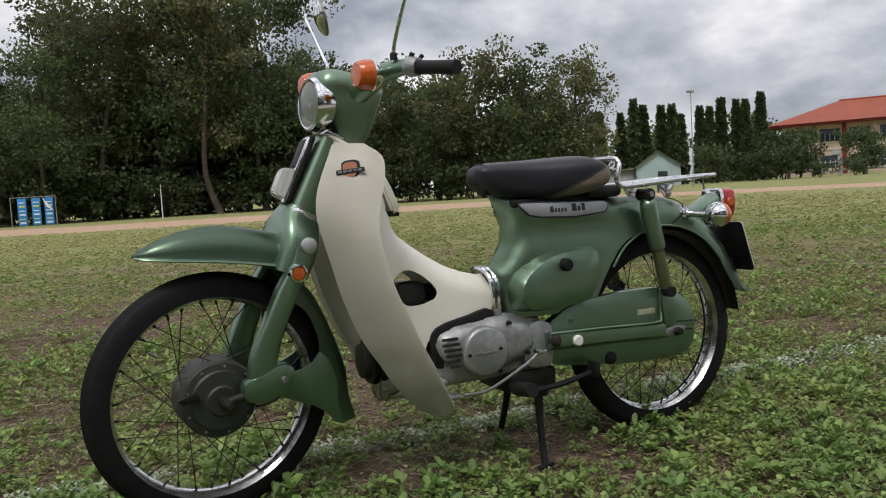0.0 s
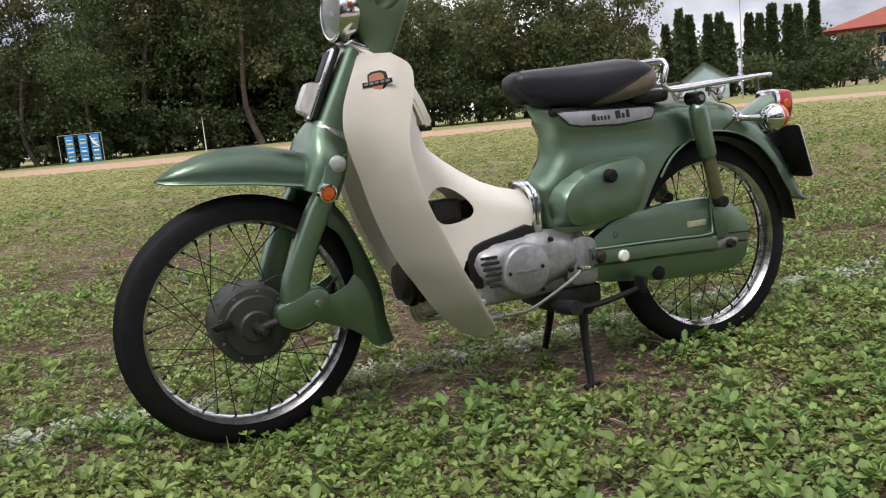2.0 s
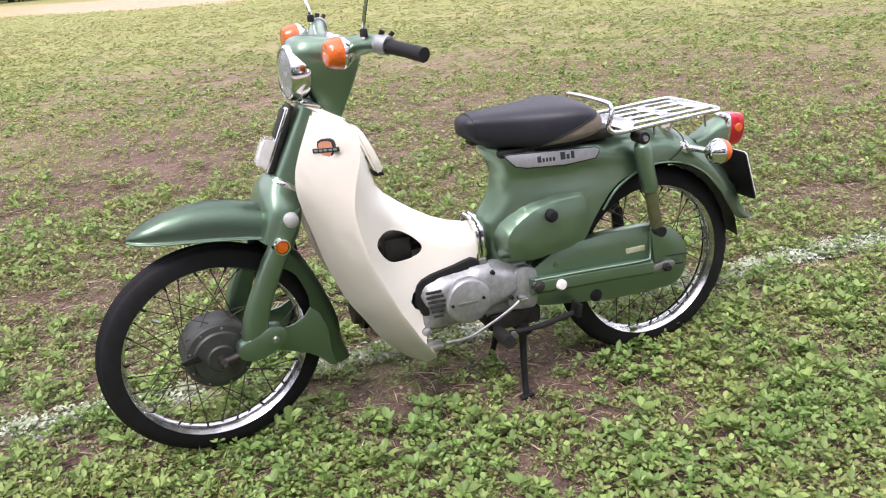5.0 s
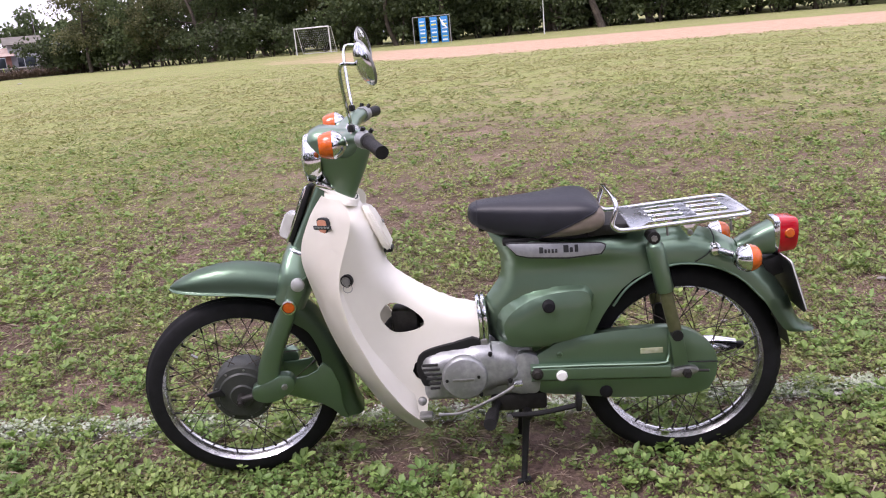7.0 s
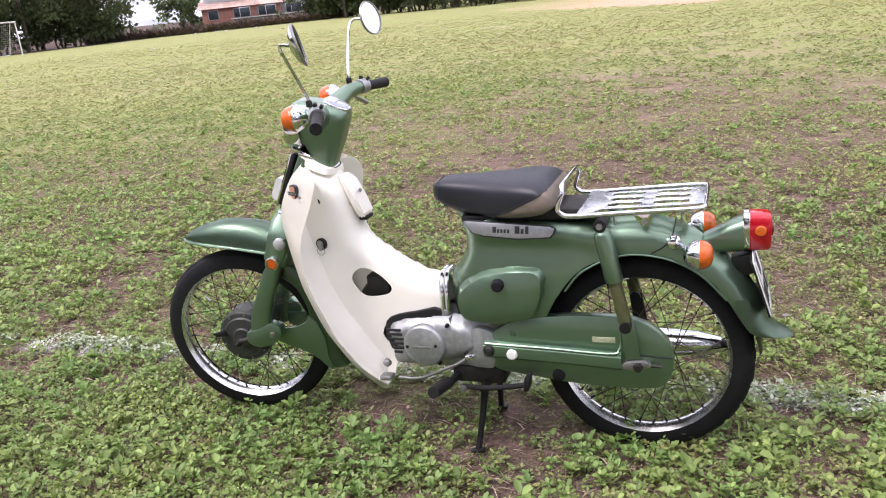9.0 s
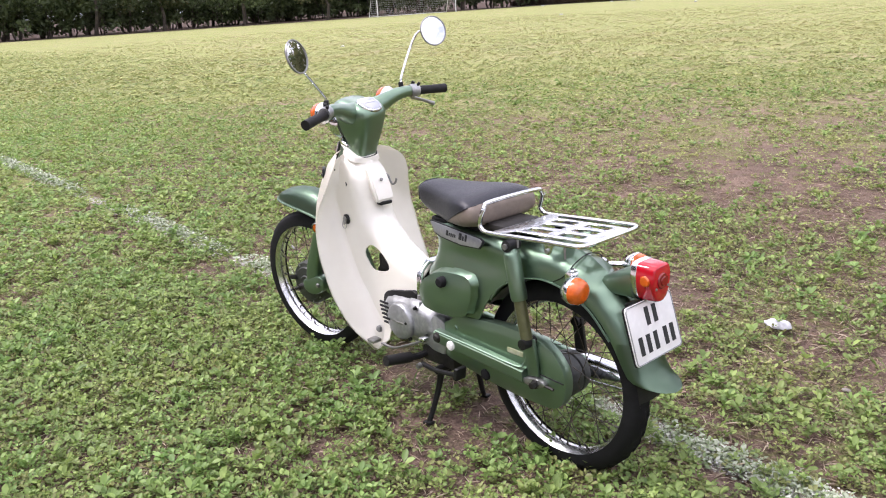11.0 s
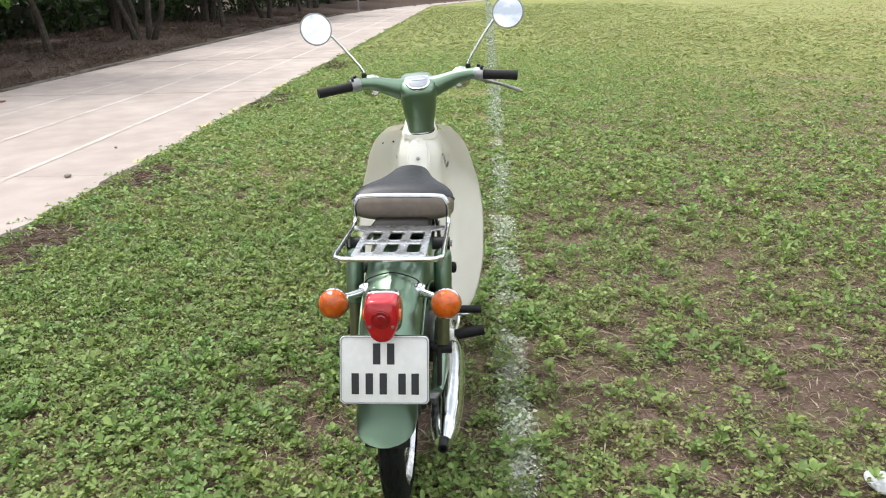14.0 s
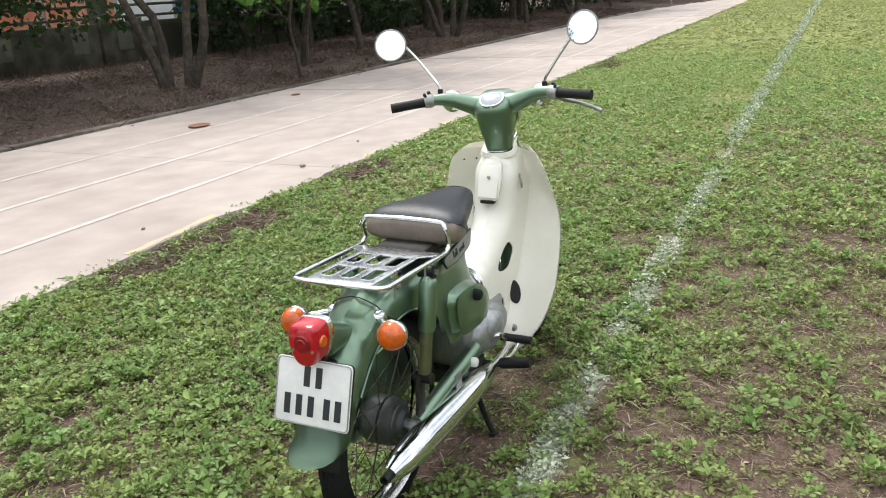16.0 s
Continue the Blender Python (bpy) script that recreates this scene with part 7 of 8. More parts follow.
plant(mid_b, [(22.4, 62, 0.95), (28.6, 57, 1.08), (34.4, 52, 0.95), (17, 66, 1.1), (38, 57, 0.75), (-28, 66, 0.66), (-35, 67.5, 0.8), (-58.5, 54, 0.9), (-55.5, 57.5, 0.95), (-62, 44, 0.9), (-62, 24, 0.75), (-57, 36, 0.7), (-82, 22, 0.9), (-70, -16, 0.9), (-75, -22, 1.0), (-66, 46, 0.8), (-70, 58, 0.8)], W, 5)
hedge = []
hr = random.Random(8)
for k in range(30):
    hedge.append((-26 + k * 2.05 + hr.uniform(-0.6, 0.6), 64.6 - max(0, (k - 19)) * 1.1 + hr.uniform(-1.0, 1.0), hr.uniform(0.65, 1.15)))
for k in range(24):
    hedge.append((-69 + hr.uniform(-1, 1), -14 + 3.1 * k, hr.uniform(1.0, 1.35)) if abs(3.1 * k - 14) > 13 else (-79 + hr.uniform(-1, 1), -14 + 3.1 * k, hr.uniform(1.0, 1.35)))
for k in range(17):
    hedge.append((-80.5 + hr.uniform(-0.8, 0.8), -10 + k * 1.5, hr.uniform(0.7, 1.0)))
for k in range(17):
    hedge.append((-64.5 + 0.15 * k + hr.uniform(-0.8, 0.8), 12 + k * 1.9, hr.uniform(0.7, 1.0)))
for k in range(4, 12):
    hedge.append((43 + k * 2.0, 62 - k * 1.9 + hr.uniform(-1, 1), hr.uniform(0.85, 1.05) if k < 7 else hr.uniform(0.3, 0.5)))
for k in range(10):
    hedge.append((-64 + 1.15 * k + hr.uniform(-0.6, 0.6), 46 + 1.35 * k + hr.uniform(-0.6, 0.6), hr.uniform(0.9, 1.25)))
for k in range(9):
    hedge.append((-66 + hr.uniform(-0.6, 0.6), 30 + 2.0 * k, hr.uniform(0.9, 1.25)))
for x0, y0 in ((-4.4, 66.4), (-2.8, 65.8), (-1.2, 66.2), (0.4, 65.6), (16.5, 62.6), (18.6, 61.4), (20.6, 60.2), (22.8, 58.8), (25, 57.6)):
    hedge.append((x0, y0, hr.uniform(0.75, 1.0)))
for k in range(4, 13):
    hedge.append((-47 + 1.7 * k + hr.uniform(-0.5, 0.5), 70.5 - 0.25 * k + hr.uniform(-0.8, 0.8), hr.uniform(0.85, 1.25)))
plant(shrub, hedge, "shrubs along the wood", 9)

column_tree = new("column_tree")
tagged(column_tree, "slim dark conical column tree", "tree")
rs = np.random.RandomState(12)
k = 3400
hgt = rs.rand(k) ** 0.9 * 8.4
az = rs.rand(k) * 2 * np.pi
rad = (0.66 * np.clip((8.6 - hgt) / 8.6, 0, 1) ** 0.7 + 0.08) * (0.75 + 0.35 * rs.rand(k)) * (0.85 + 0.25 * np.sin(hgt * 5 + az * 2))
base = np.stack([np.cos(az) * rad, np.sin(az) * rad, hgt + 0.1], 1)
way = np.stack([np.cos(az) * 0.7, np.sin(az) * 0.7, rs.uniform(-0.8, 0.6, k)], 1) + rs.normal(0, 0.3, (k, 3))
way /= np.linalg.norm(way, axis=1)[:, None]
side = np.cross(way, rs.normal(0, 1, (k, 3)))
side /= np.linalg.norm(side, axis=1)[:, None]
ln = 0.34 * rs.uniform(0.6, 1.3, k)
crown = new("crown", leaf_mesh("crown", base, way, side, ln, ln * 0.4, 0.3, CYPRESS_LEAF))
crown.parent = column_tree
part("trunk", tube([(0, 0, -0.1), (0, 0, 3), (0, 0, 8.3)], [0.14, 0.1, 0.02], 8, 2), BARK, column_tree)
plant(column_tree, [(49.6, 67.3, 0.88), (50.6, 66.4, 0.98), (51.6, 66.2, 1.0), (52.8, 64.9, 0.98), (53.6, 64.2, 1.0), (54.4, 63.8, 0.86), (55.6, 62.4, 0.9), (56.3, 61.8, 0.86), (57.2, 61.2, 1.0), (58.3, 60.3, 0.88), (58.8, 59.6, 0.88), (59.8, 58.6, 0.95), (48.0, 68.6, 0.86)], "row of column trees", 13)

shade_a = make_tree("shade_tree", 21, 6.2, 0.072, 2.15, 2.4, 105, 120, 0.098, SHADE_LEAF, "dark leaning shade tree with forked trunks", stems=4, cluster_r=0.6, slim=0.36, lean=0.03)
shade_b = make_tree("shade_tree", 22, 6.0, 0.075, 1.35, 2.3, 105, 110, 0.105, SHADE_LEAF, "slender dark shade tree on the bank", cluster_r=0.6, slim=0.36)
shade_c = make_tree("shade_tree", 23, 7.0, 0.13, 1.2, 2.9, 110, 68, 0.15, SHADE_LEAF, "spreading dark shade tree on the bank", stems=2, cluster_r=0.72, slim=0.36)
G = "shade trees along the path"
plant(shade_a, [(-6.9, -8.5, 1.0), (-17.5, -9.0, 1.0), (4.0, -9.4, 1.0), (-30, -9.4, 1.05)], G, 23)
plant(shade_b, [(-10.3, -8.6, 1.0), (-3.4, -9.6, 0.95), (-13.6, -9.3, 1.0), (-23.5, -9.0, 1.0), (-37, -9.8, 1.0)], G, 24)
plant(shade_c, [(-14.2, -11.4, 1.0), (-20.5, -11.0, 1.0), (-26.5, -10.6, 1.0), (-34, -11.4, 1.1), (-42, -10.4, 1.1), (-50, -11, 1.2), (-58, -10.5, 1.2), (-6, -12.4, 0.9), (0.4, -11.6, 1.0), (9, -10.4, 1.0), (-63, -14, 1.2), (-46, -14, 1.2), (-30, -14, 1.1), (-38, -14.5, 1.2)], G, 25)
twig = make_tree("young_tree", 26, 2.9, 0.035, 1.28, 0.9, 26, 26, 0.13, BRIGHT_LEAF, "young tree with bright green leaves", cluster_r=0.32, slim=0.4)
plant(twig, [(-8.6, -7.4, 1.0)], G, 27)
low = []
for k in range(22):
    low.append((-13 - 2.3 * k + hr.uniform(-0.7, 0.7), -12.2 + hr.uniform(-1.2, 0.8) - 0.03 * k, hr.uniform(0.5, 0.85)))
shrub_b = make_tree("shrub", 28, 3.2, 0.06, 0.1, 1.8, 34, 32, 0.26, SHADE_LEAF, "dark undergrowth shrub beneath the trees", stems=3, cluster_r=0.65, sides=(5, 3, 2))
plant(shrub_b, low, "undergrowth on the bank", 28)

# ---- compound wall, fence and the stalls behind it ----
compound = tagged(new("compound_wall"), "mossy concrete compound wall with pale panels", "wall", kind="structure")
part("wall_body", box(-32, 12, -13.75, -13.55, -0.1, 1.0, 0.02), WALL_OLD, compound)
for k in range(15):
    part("wall_post", box(-31.2 + 3 * k, -30.9 + 3 * k, -13.80, -13.46, 0, 2.3 if k % 2 else 1.15, 0.02), WALL_OLD if k % 3 else WALL_PATCH, compound)
    for j in range(3):
        if hr.random() < 0.5:
            x0 = -30.6 + 3 * k + 0.9 * j
            part("wall_panel", box(x0, x0 + 0.42, -13.56, -13.535, 0.42, 0.86, 0.01), WALL_PATCH, compound)
for z in (1.12, 1.36):
    part("fence_rail", tube([(-31, -13.65, z), (11.5, -13.65, z)], 0.03, 8, 1), KERB, compound)
stall = tagged(new("market_stall"), "white building with red and blue panels behind the wall", "building")
part("stall_wall", box(-26, 8, -20.2, -20, 0, 3.2, 0.02), WALL_GREY, stall)
for x0, x1, z0, z1, mt in ((-16.2, -13.7, 0.4, 3.0, STALL_ORANGE), (-13.5, -11.2, 0.4, 3.0, STALL_ORANGE), (-24.4, -18.9, 1.0, 3.1, PLAY_BLUE), (-18.7, -16.4, 0.5, 2.9, SIGN_WHITE)):
    part("stall_panel", box(x0, x1, -19.99, -19.93, z0, z1, 0.01), mt, stall)

# ---- school building with hipped red roof ----
def facing(p0, p1):
    """A frame with x along the facade, y away from the field."""
    d = Vector((p1[0] - p0[0], p1[1] - p0[1], 0))
    return Matrix.Translation((p0[0], p0[1], 0)) @ Matrix.Rotation(math.atan2(d.y, d.x), 4, "Z"), d.length


S, span = facing((79.5, 75.0), (103.0, 44.0))
school = tagged(new("school_building"), "two-storey cream school building with a red tiled roof", "building")
school.matrix_world = S
part("wall", box(0, span, 0.0, 12.0, 0, 6.2, 0.02), WALL_CREAM, school)
part("eave_board", box(-1.2, span + 1.2, -1.6, 13.2, 6.1, 6.38, 0.03), MAROON, school)
rb = bmesh.new()
ev = [rb.verts.new(q) for q in ((-1.5, -1.9, 6.38), (span + 1.5, -1.9, 6.38), (span + 1.5, 13.6, 6.38), (-1.5, 13.6, 6.38))]
rv = [rb.verts.new(q) for q in ((6.2, 5.9, 9.3), (span - 6.2, 5.9, 9.3))]
for f in ((ev[0], ev[1], rv[1], rv[0]), (ev[1], ev[2], rv[1]), (ev[2], ev[3], rv[0], rv[1]), (ev[3], ev[0], rv[0]), (ev[0], ev[3], ev[2], ev[1])):
    rb.faces.new(f)
part("roof", rb, ROOF_RED, school)
part("ridge", tube([(6.2, 5.9, 9.33), (span - 6.2, 5.9, 9.33)], 0.12, 6, 1), ROOF_RED, school)
part("floor_band", box(-0.05, span + 0.05, -0.12, 0.0, 2.95, 3.2, 0.02), WALL_CREAM, school)
bay = 3.3
for i in range(int(span // bay)):
    x0 = 0.5 + i * bay
    part("pier", box(x0 - 0.35, x0 + 0.15, -0.3, 0, 0, 6.1, 0.02), MAROON if i % 3 == 2 else WALL_CREAM, school)
    for z0 in (0.75, 4.0):
        w = part("window", box(x0 + 0.45, x0 + 2.7, -0.06, 0.02, z0, z0 + 1.55, 0.02), WINDOW, school)
        for q in range(5):
            xm = x0 + 0.5 + q * 0.54
            part("mullion", box(xm, xm + 0.07, -0.11, -0.05, z0, z0 + 1.0, 0.005), WINDOW_FRAME, w)
        part("sill", box(x0 + 0.4, x0 + 2.75, -0.16, 0, z0 - 0.12, z0, 0.01), WALL_CREAM, w)
    if i % 2:
        part("air_conditioner", box(x0 + 1.9, x0 + 2.7, -0.45, -0.05, 2.35, 2.9, 0.03), WALL_GREY, school)
boundary = tagged(new("school_fence"), "low pale fence with square posts before the school", "fence")
for i in range(17):
    part("post", box(-0.14, 0.14, -0.14, 0.14, 0, 1.9, 0.02), WALL_GREY, boundary, "", pose(58.5 + 1.35 * i, 60.2 - 1.75 * i, 0, 0, 0, 40))
part("rail", tube([(58.5, 60.2, 0.55), (80.2, 32.2, 0.55)], 0.1, 6, 1), WALL_GREY, boundary)
part("rail", tube([(58.5, 60.2, 1.3), (80.2, 32.2, 1.3)], 0.04, 6, 1), WALL_GREY, boundary)
yard = make_tree("yard_tree", 31, 4.6, 0.1, 0.5, 1.9, 60, 55, 0.26, WOOD_LEAF, "round dark tree before the school fence", cluster_r=0.75)
plant(yard, [(61.5, 55.6, 1.0), (65.0, 51.5, 0.86), (60.2, 57.2, 0.95), (70.5, 44, 0.9)], "trees before the school", 32)

# ---- pale blue gabled shed ----
D, _ = facing((46.4, 63.4), (50.8, 59.7))
shed = tagged(new("gabled_shed"), "pale blue gabled shed with a weathered roof", "shed")
shed.matrix_world = D
sb = bmesh.new()
f = [sb.verts.new(q) for q in ((1.6, 0, 0), (5.7, 0, 0), (5.7, 0, 1.9), (3.65, 0, 3.3), (1.6, 0, 1.9))]
g = [sb.verts.new((v.co.x, 7.0, v.co.z)) for v in f]
sb.faces.new(f)
sb.faces.new(list(reversed(g)))
for i in range(5):
    sb.faces.new((f[i], g[i], g[(i + 1) % 5], f[(i + 1) % 5]))
part("wall", sb, WALL_BLUE, shed)
part("roof", loft([[(1.2, -0.3, 1.72), (3.65, -0.3, 3.42), (6.1, -0.3, 1.72), (6.1, -0.3, 1.64), (3.65, -0.3, 3.33), (1.2, -0.3, 1.64)], [(1.2, 7.3, 1.72), (3.65, 7.3, 3.42), (6.1, 7.3, 1.72), (6.1, 7.3, 1.64), (3.65, 7.3, 3.33), (1.2, 7.3, 1.64)]]), ROOF_GREY, shed)
part("side_roof", box(-3.0, 1.5, 0.4, 6.5, 1.7, 1.85, 0.02), ROOF_GREY, shed)
part("side_wall", box(-2.8, 1.55, 0.8, 6.2, 0, 1.72, 0.02), WALL_GREY, shed)
part("window", box(3.6, 4.5, -0.05, 0.03, 0.75, 1.4, 0.01), WINDOW, shed)

# ---- lamp posts and poles ----
def street_lamp(x, y, h, mat, label, head=True):
    p = tagged(new("lamp_post"), label, "lamp post")
    p.matrix_world = pose(x, y, 0)
    part("shaft", tube([(0, 0, -0.1), (0, 0, h * 0.5), (0, 0, h)], [0.05, 0.035, 0.025], 10, 2), mat, p)
    if head:
        part("lamp_head", box(-0.28, 0.22, -0.12, 0.12, h, h + 0.16, 0.03), POLE_GREY, p)
    return p


street_lamp(38.7, 43.8, 6.6, POLE_GREY, "tall grey lamp post by the track")
street_lamp(3.75, 56.2, 2.3, POLE_WHITE, "white floodlight pole before the wood", False)
street_lamp(-57.0, 86.0, 9.5, POLE_GREY, "grey utility pole behind the field", False)
street_lamp(-51.6, 88.6, 7.6, POLE_GREY, "dark wooden utility pole by the houses", False)
street_lamp(-36.6, -6.9, 3.2, POLE_GREY, "short grey lamp post beside the path", False)

# ---- banner stand ----
banner = tagged(new("banner_stand"), "metal frame with three blue printed banners", "banner stand")
banner.matrix_world = pose(-5.5, 57.6, 0, 0, 0, -12)
for x in (0, 2.75):
    part("frame_post", tube([(x, 0, -0.05), (x, 0, 1.95)], 0.03, 8, 1), POLE_GREY, banner)
part("frame_rail", tube([(0, 0, 1.93), (2.75, 0, 1.93)], 0.025, 8, 1), POLE_GREY, banner)
for i, x0 in enumerate((0.42, 1.28, 2.06)):
    b = part("banner", box(x0, x0 + 0.54, -0.02, 0.0, 0.08, 1.86, 0.004), SIGN_BLUE, banner)
    for q in range(6):
        z0 = 0.2 + q * 0.27
        part("print_bar", box(x0 + 0.09, x0 + 0.45, -0.028, -0.021, z0, z0 + (0.06 if q % 2 else 0.11), 0.001), SIGN_YELLOW if q % 3 == 1 else SIGN_WHITE, b)
fb = bmesh.new()
fb.faces.new([fb.verts.new(q) for q in ((1.98, -0.06, 1.86), (2.62, -0.06, 1.0), (2.2, -0.1, 1.25))])
part("loose_corner", fb, SIGN_WHITE, banner, "white folded corner of a banner")


# ---- goals, corner flags ----
def goal(x, y, turn, wide, high, deep, label):
    g = tagged(new("goal"), label, "goal")
    g.matrix_world = pose(x, y, 0, 0, 0, turn)
    r = 0.05
    part("post", tube([(0, 0, -0.05), (0, 0, high)], r, 8, 1), POLE_WHITE, g)
    part("post", tube([(wide, 0, -0.05), (wide, 0, high)], r, 8, 1), POLE_WHITE, g)
    part("crossbar", tube([(-r, 0, high), (wide + r, 0, high)], r, 8, 1), POLE_WHITE, g)
    for x0 in (0, wide):
        part("back_stay", tube([(x0, 0, high), (x0, deep * 0.4, high * 0.97), (x0, deep, 0)], 0.025, 6, 1), POLE_WHITE, g)
    part("ground_bar", tube([(0, deep, 0.03), (wide, deep, 0.03)], 0.025, 6, 1), POLE_WHITE, g)
    nb = bmesh.new()
    cells = int(wide / 0.16)
    for i in range(cells + 1):
        x0 = wide * i / cells
        tube([(x0, 0, high), (x0, deep * 0.4, high * 0.97), (x0, deep, 0)], 0.006, 3, 1, False, nb)
    rows = int(high / 0.16)
    for j in range(1, rows):
        t = j / rows
        tube([(0, deep * (0.4 + 0.6 * t), high * 0.97 * (1 - t)), (wide, deep * (0.4 + 0.6 * t), high * 0.97 * (1 - t))], 0.006, 3, 1, False, nb)
        for x0 in (0, wide):
            tube([(x0, 0, high * (1 - t)), (x0, deep * (0.4 + 0.6 * t), high * 0.97 * (1 - t))], 0.006, 3, 1, False, nb)
    part("net", nb, NET, g, "grey cord net")
    return g


goal(-15.2, 61.6, -16, 3.0, 1.95, 1.0, "small white goal with a net before the wood")
goal(-53.2, 38.4, 78, 7.3, 2.44, 1.8, "full-size white football goal with a net")


def corner_flag(x, y, label, flagged=True):
    c = tagged(new("corner_flag"), label, "corner flag")
    c.matrix_world = pose(x, y, 0)
    part("stick", tube([(0, 0, -0.05), (-0.05, 0.02, 1.05)], 0.018, 8, 1), FLAG_LIME, c)
    if flagged:
        part("cloth", loft([[(-0.05, 0.02, 1.05), (-0.03, 0.0, 0.62)], [(-0.02, -0.14, 1.12), (0.02, -0.12, 0.58)], [(-0.04, -0.26, 1.02), (0.0, -0.24, 0.5)], [(0.0, -0.36, 0.95), (0.03, -0.30, 0.42)]], False, False), FLAG_LIME, c)


corner_flag(-52.6, -1.15, "lime corner flag at the end of the chalk line")
corner_flag(-50.5, 79.5, "yellow corner stick across the field", False)

# ---- playground ----
pad = tagged(new("playground_pad"), "pale paved playground floor", "paving", kind="structure")
part("paving", box(-79, -68.5, -6.5, 11, -0.05, 0.03, 0.01), CONCRETE, pad)
slide = tagged(new("play_tower"), "play tower with coloured tube slide and roof", "playground")
slide.matrix_world = pose(-72.2, 1.5, 0)
for pts, mt in (([(0.3, 0.0, 0.28), (0, 0.5, 0.3), (-0.1, 0.95, 0.62)], PLAY_SKY), ([(-0.1, 0.95, 0.62), (-0.2, 1.5, 1.0), (-0.2, 2.0, 1.25)], PLAY_ORANGE), ([(-0.2, 2.0, 1.25), (-0.2, 2.5, 1.5), (-0.3, 3.1, 1.75)], PLAY_YELLOW)):
    part("slide_tube", tube(pts, 0.34, 14, 4), mt, slide)
for dx, dy, mt in ((0.5, 3.2, PLAY_BLUE), (0.5, 4.6, PLAY_BLUE), (-0.9, 3.2, PLAY_BLUE), (-0.9, 4.6, PLAY_BLUE)):
    part("tower_post", tube([(dx, dy, 0), (dx, dy, 3.4)], 0.11, 10, 1), mt, slide)
part("tower_floor", box(-1.1, 0.7, 3.0, 4.8, 1.2, 1.32, 0.02), PLAY_RED, slide)
part("tower_panel", box(0.5, 0.58, 3.9, 4.7, 1.3, 2.3, 0.02), PLAY_GREEN, slide)
part("tower_panel", box(0.5, 0.58, 3.1, 3.8, 1.3, 2.9, 0.02), PLAY_BLUE, slide)
part("tower_roof", loft([[(-1.3, 2.8, 3.3), (0.9, 2.8, 3.3), (0.9, 5.0, 3.3), (-1.3, 5.0, 3.3)], [(-0.25, 3.85, 4.3), (-0.15, 3.85, 4.3), (-0.15, 3.95, 4.3), (-0.25, 3.95, 4.3)]]), PLAY_SKY, slide)
part("straight_slide", loft([[(0.3, 4.8, 1.3), (-0.3, 4.8, 1.3), (-0.3, 4.8, 1.12), (0.3, 4.8, 1.12)], [(0.3, 6.6, 0.35), (-0.3, 6.6, 0.35), (-0.3, 6.6, 0.2), (0.3, 6.6, 0.2)], [(0.3, 7.2, 0.28), (-0.3, 7.2, 0.28), (-0.3, 7.2, 0.14), (0.3, 7.2, 0.14)]]), PLAY_BLUE, slide)
part("side_slide", loft([[(0.9, 4.4, 1.25), (0.5, 4.4, 1.25), (0.5, 4.4, 1.1), (0.9, 4.4, 1.1)], [(0.9, 6.0, 0.35), (0.5, 6.0, 0.35), (0.5, 6.0, 0.2), (0.9, 6.0, 0.2)]]), PLAY_RED, slide)


def spring_rider(x, y, mat, label):
    r = tagged(new("spring_rider"), label, "playground rider")
    r.matrix_world = pose(x, y, 0, 0, 0, 90)
    part("spring", tube([(0.06 * math.cos(k), 0.06 * math.sin(k), 0.03 + 0.02 * k) for k in range(18)], 0.015, 5, 1), POLE_GREY, r)
    part("rider_body", tube([(-0.5, 0, 0.62), (-0.2, 0, 0.55), (0.2, 0, 0.52), (0.42, 0, 0.66), (0.5, 0, 0.92), (0.72, 0, 0.95)], [0.07, 0.16, 0.17, 0.14, 0.13, 0.08], 12, 3), mat, r)
    part("rider_legs", box(-0.3, 0.3, -0.2, 0.2, 0.34, 0.48, 0.05), mat, r)


spring_rider(-71.8, -3.1, PLAY_YELLOW, "yellow plastic spring rider in the playground")
spring_rider(-71.4, 9.0, PLAY_SKY, "sky blue plastic spring rider in the playground")
spring_rider(-72.4, 7.4, PLAY_RED, "red plastic spring rider in the playground")
steps = tagged(new("climbing_steps"), "grey steps beside a planter in the playground", "steps")
for k in range(4):
    part("step", box(-74, -72.6, -1.6, 0.3, 0.3 + 0.5 * k, 0.42 + 0.5 * k, 0.01), ROOF_GREY, steps)
for yy in (-1.6, 0.22):
    part("upright", box(-74, -73.9, yy, yy + 0.1, 0, 3.0, 0.01), ROOF_GREY, steps)
    part("upright", box(-72.7, -72.6, yy, yy + 0.1, 0, 3.0, 0.01), ROOF_GREY, steps)
planter = tagged(new("planter"), "red box planter with a small green bush", "planter")
part("planter_box", box(-72.4, -71.6, 0.55, 1.4, 0.03, 0.7, 0.03), BRICK_RED, planter)

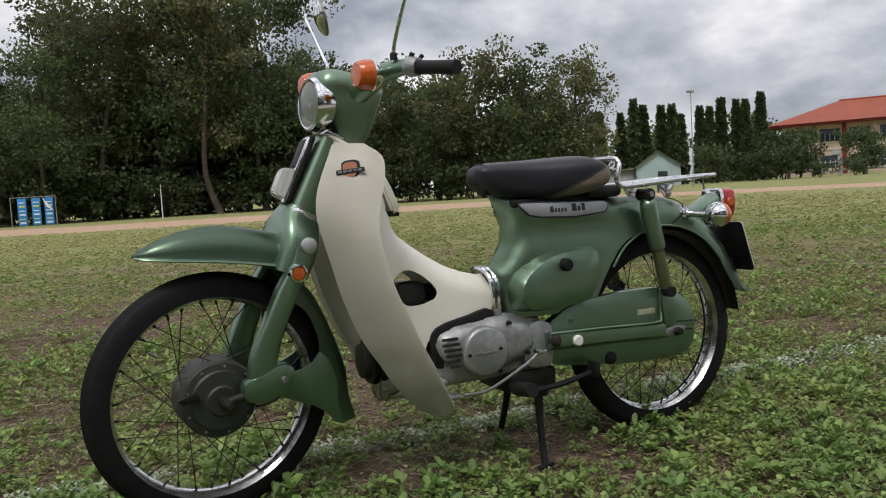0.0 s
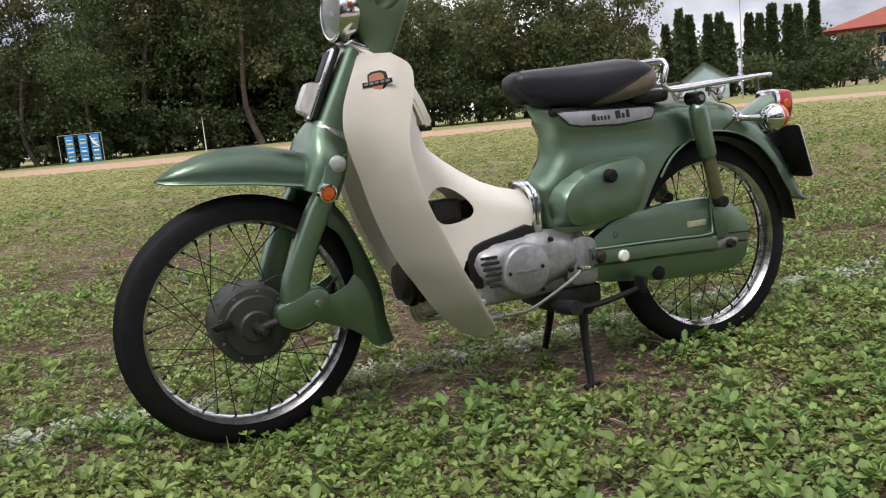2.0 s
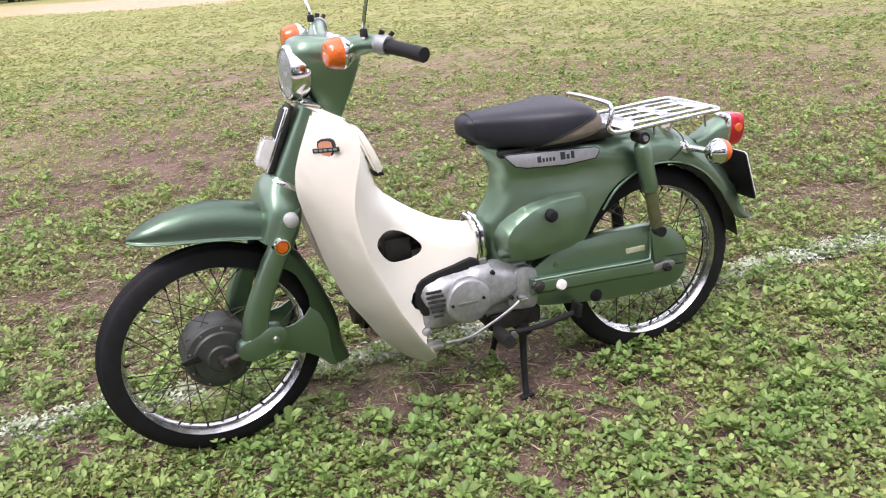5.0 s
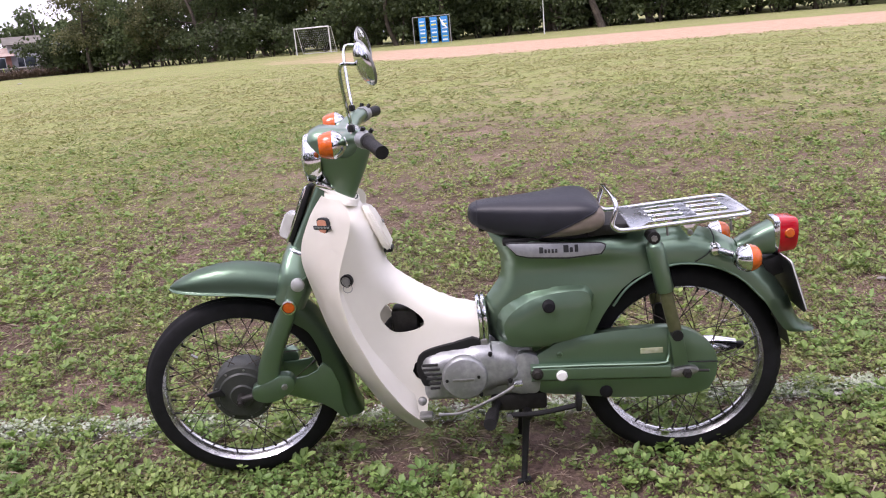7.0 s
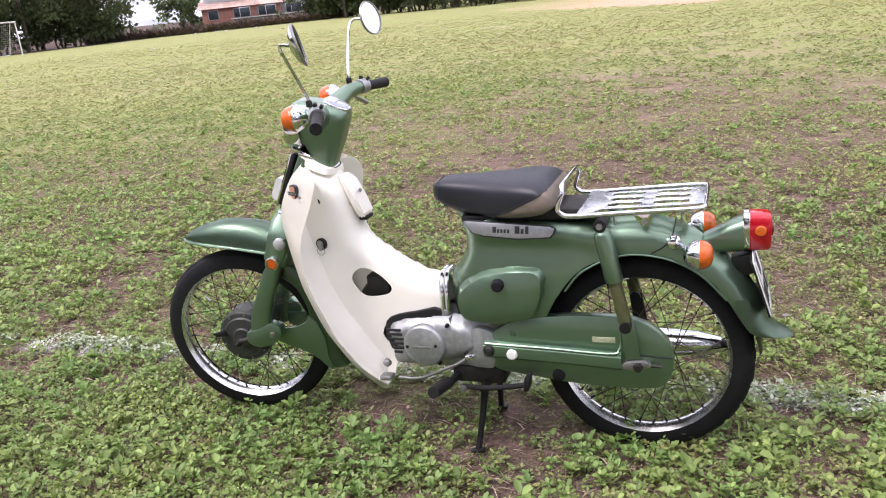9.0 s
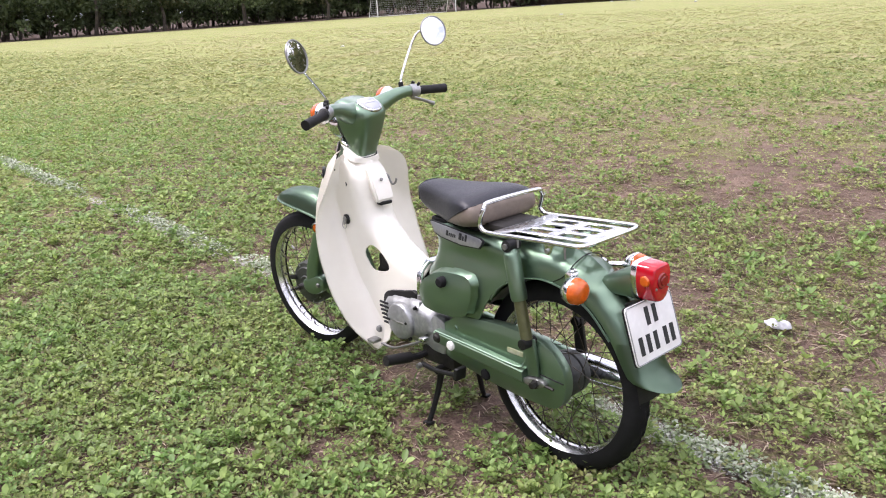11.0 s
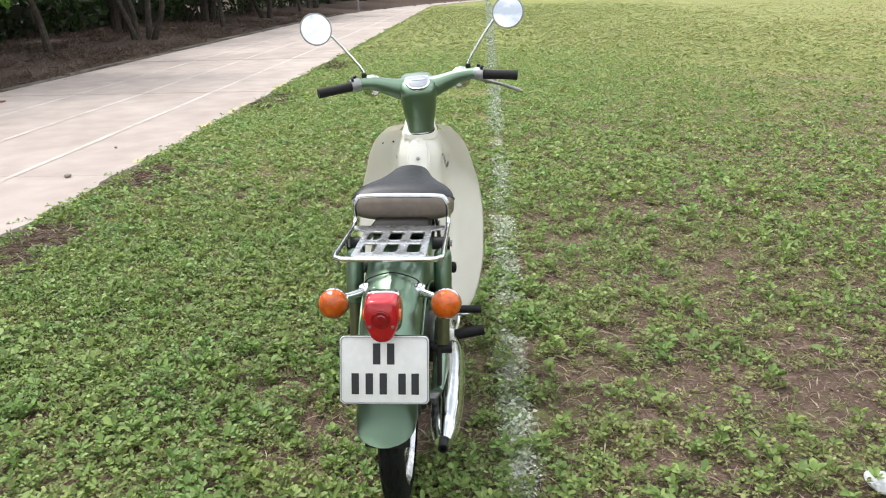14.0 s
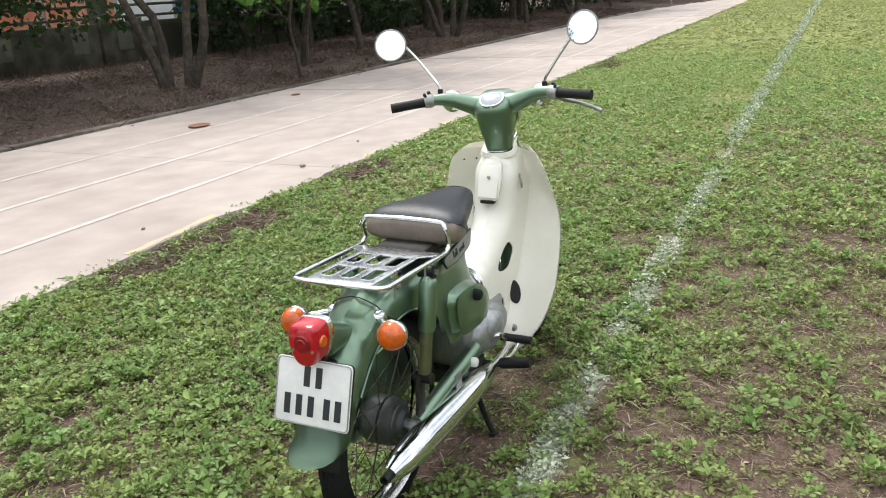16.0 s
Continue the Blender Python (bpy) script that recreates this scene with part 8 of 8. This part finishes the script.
# ---- houses beyond the far corner ----
def house(x0, y0, x1, y1, deep, high, wall_mat, roof_mat, label, rise=0.9):
    M, w = facing((x0, y0), (x1, y1))
    h = tagged(new("house"), label, "house")
    h.matrix_world = M
    part("wall", box(0, w, 0, deep, 0, high, 0.03), wall_mat, h)
    part("roof", loft([[(-0.4, -0.5, high - 0.05), (-0.4, deep / 2, high + rise), (-0.4, deep + 0.5, high - 0.05), (-0.4, deep / 2, high + rise - 0.18)], [(w + 0.4, -0.5, high - 0.05), (w + 0.4, deep / 2, high + rise), (w + 0.4, deep + 0.5, high - 0.05), (w + 0.4, deep / 2, high + rise - 0.18)]]), roof_mat, h)
    for k in range(max(1, int(w // 3))):
        wn_ = part("window", box(0.8 + 3 * k, 1.9 + 3 * k, -0.05, 0.03, 1.0, 2.0, 0.02), WINDOW, h)
        part("window_frame", box(0.72 + 3 * k, 1.98 + 3 * k, -0.03, 0.02, 0.92, 2.08, 0.01), WINDOW_FRAME, wn_)
    return h


house(-63.5, 84.5, -59.2, 87.5, 6, 4.6, WALL_GREY, ROOF_GREY, "grey rendered house beyond the field")
house(-62.5, 82.5, -54.5, 87.7, 6, 2.3, BRICK_RED, ROOF_RUST, "low red brick house with a rusty sheet roof")
house(-55.0, 88.2, -52.2, 90.0, 6, 3.5, WALL_GREY, ROOF_GREY, "pale grey house beside the wood")
house(-56.6, 80.6, -48.6, 86.0, 0.3, 0.9, WALL_GREY, ROOF_GREY, "low pale garden wall before the houses", 0.05)
rs, t, off = scatter(41, 2600, 0, 1, -1, 1)
bx_, by_ = -56 + t * 20, 57 + t * 13.5 + off * 0.7 + 0.8 * np.sin(t * 9)
tagged(new("dry_hedge", rosette(rs, bx_, by_, np.zeros(len(bx_)), 8, 0.2 + 0.4 * rs.rand(len(bx_)) ** 2, (10, 85), BRUSH, "dry_hedge", 0.8, 0.12)), "low brown hedge at the edge of the field", "hedge", kind="stuff")
far_trees = make_tree("far_tree", 44, 9, 0.2, 0.6, 3.6, 64, 38, 0.56, WOOD_LEAF, "dark green tree in the far tree line", cluster_r=1.5, sides=(6, 4, 2))
plant(far_trees, [(-70, 104, 1.0), (-63, 108, 0.9), (-56, 110, 1.0), (-78, 98, 1.0), (-46, 106, 0.9), (-40, 84, 0.75), (-86, 84, 1.0), (-92, 70, 1.0), (-88, 56, 1.0), (-84, 44, 0.95), (80, 82, 0.9), (71, 90, 0.9), (110, 30, 1.0), (118, 5, 1.0), (112, -22, 1.1), (96, -44, 1.1), (70, -60, 1.1), (40, -56, 1.1), (14, -48, 1.1), (-12, -50, 1.1), (60, 78, 0.8), (44, 78, 0.9), (-30, 84, 1.5), (-22, 82, 1.7), (-15, 84, 1.2), (-8, 83, 1.2), (-1, 84, 1.6), (6, 84, 2.0), (13, 82, 1.9), (20, 80, 1.5), (26, 76, 1.3), (32, 72, 1.2), (38, 68, 1.0), (-19, 77, 1.3), (-5, 78, 1.0), (9, 78, 1.5), (-12, 79, 1.0), (3, 79, 1.6)], "far trees round the field", 45)

# ---- small things on the ground ----
bgm = bmesh.new()
bmesh.ops.create_icosphere(bgm, subdivisions=3, radius=0.044)
for v in bgm.verts:
    k = 1 + 0.22 * noise.noise(v.co * 30) + 0.1 * noise.noise(v.co * 70)
    v.co = Vector((v.co.x * k * 1.15, v.co.y * k * 0.8, max(-0.006, v.co.z * k * 0.42)))
tagged(part("plastic_bag", bgm, BAG, None, "", pose(1.165, 1.21, 0.03, 0, 0, 20)), "crumpled white plastic bag on the grass", "litter")


def pebble(x, y, z, r, mat, label, flat=0.6, category="stone"):
    b = bmesh.new()
    bmesh.ops.create_icosphere(b, subdivisions=2, radius=r)
    for v in b.verts:
        k = 1 + 0.25 * noise.noise(v.co * (1.6 / r) + Vector((x, y, 0)))
        v.co = Vector((v.co.x * k * 1.2, v.co.y * k, v.co.z * k * flat))
    tagged(part("stone" if category == "stone" else "fallen_leaf", b, mat, None, "", pose(x, y, z + r * flat * 0.7)), label, category)


for x, y, r in ((-2.35, -2.85, 0.024), (-3.4, -3.0, 0.012), (-0.6, -2.75, 0.012)):
    pebble(x, y, 0.03, r, STONE, "small grey stone on the concrete path")
for x, y, r in ((-3.9, -5.35, 0.11), (-1.9, -6.0, 0.07), (-6.4, -5.9, 0.06)):
    pebble(x, y, 0.03, r, RUST_LEAF, "curled brown fallen leaf on the path", 0.16, "leaf")
for x, y, r in ((1.55, 0.92, 0.012), (0.35, 1.9, 0.014), (2.3, 1.3, 0.016)):
    pebble(x, y, 0.0, r, STONE, "small stone half sunk in the soil", 0.45)


def paper_scrap(x, y, r):
    b = bmesh.new()
    bmesh.ops.create_icosphere(b, subdivisions=2, radius=r)
    for v in b.verts:
        k = 1 + 0.3 * noise.noise(v.co * (1.5 / r) + Vector((x, y, 0)))
        v.co = Vector((v.co.x * k * 1.4, v.co.y * k, v.co.z * k * 0.3))
    tagged(part("plastic_scrap", b, BAG, None, "", pose(x, y, r * 0.25, 0, 0, 40 * x)), "white scrap of plastic litter on the grass", "litter", "scraps of litter")


for x, y, r in ((-44.5, 60.5, 0.16), (-43.2, 60.0, 0.12), (-46.2, 59.6, 0.14), (-41.0, 61.4, 0.13), (-37.5, 57.0, 0.1), (-48.6, 53.0, 0.13), (-30.5, 49.0, 0.1), (-28.0, 32.5, 0.1), (-19.0, 12.5, 0.06)):
    paper_scrap(x, y, r)
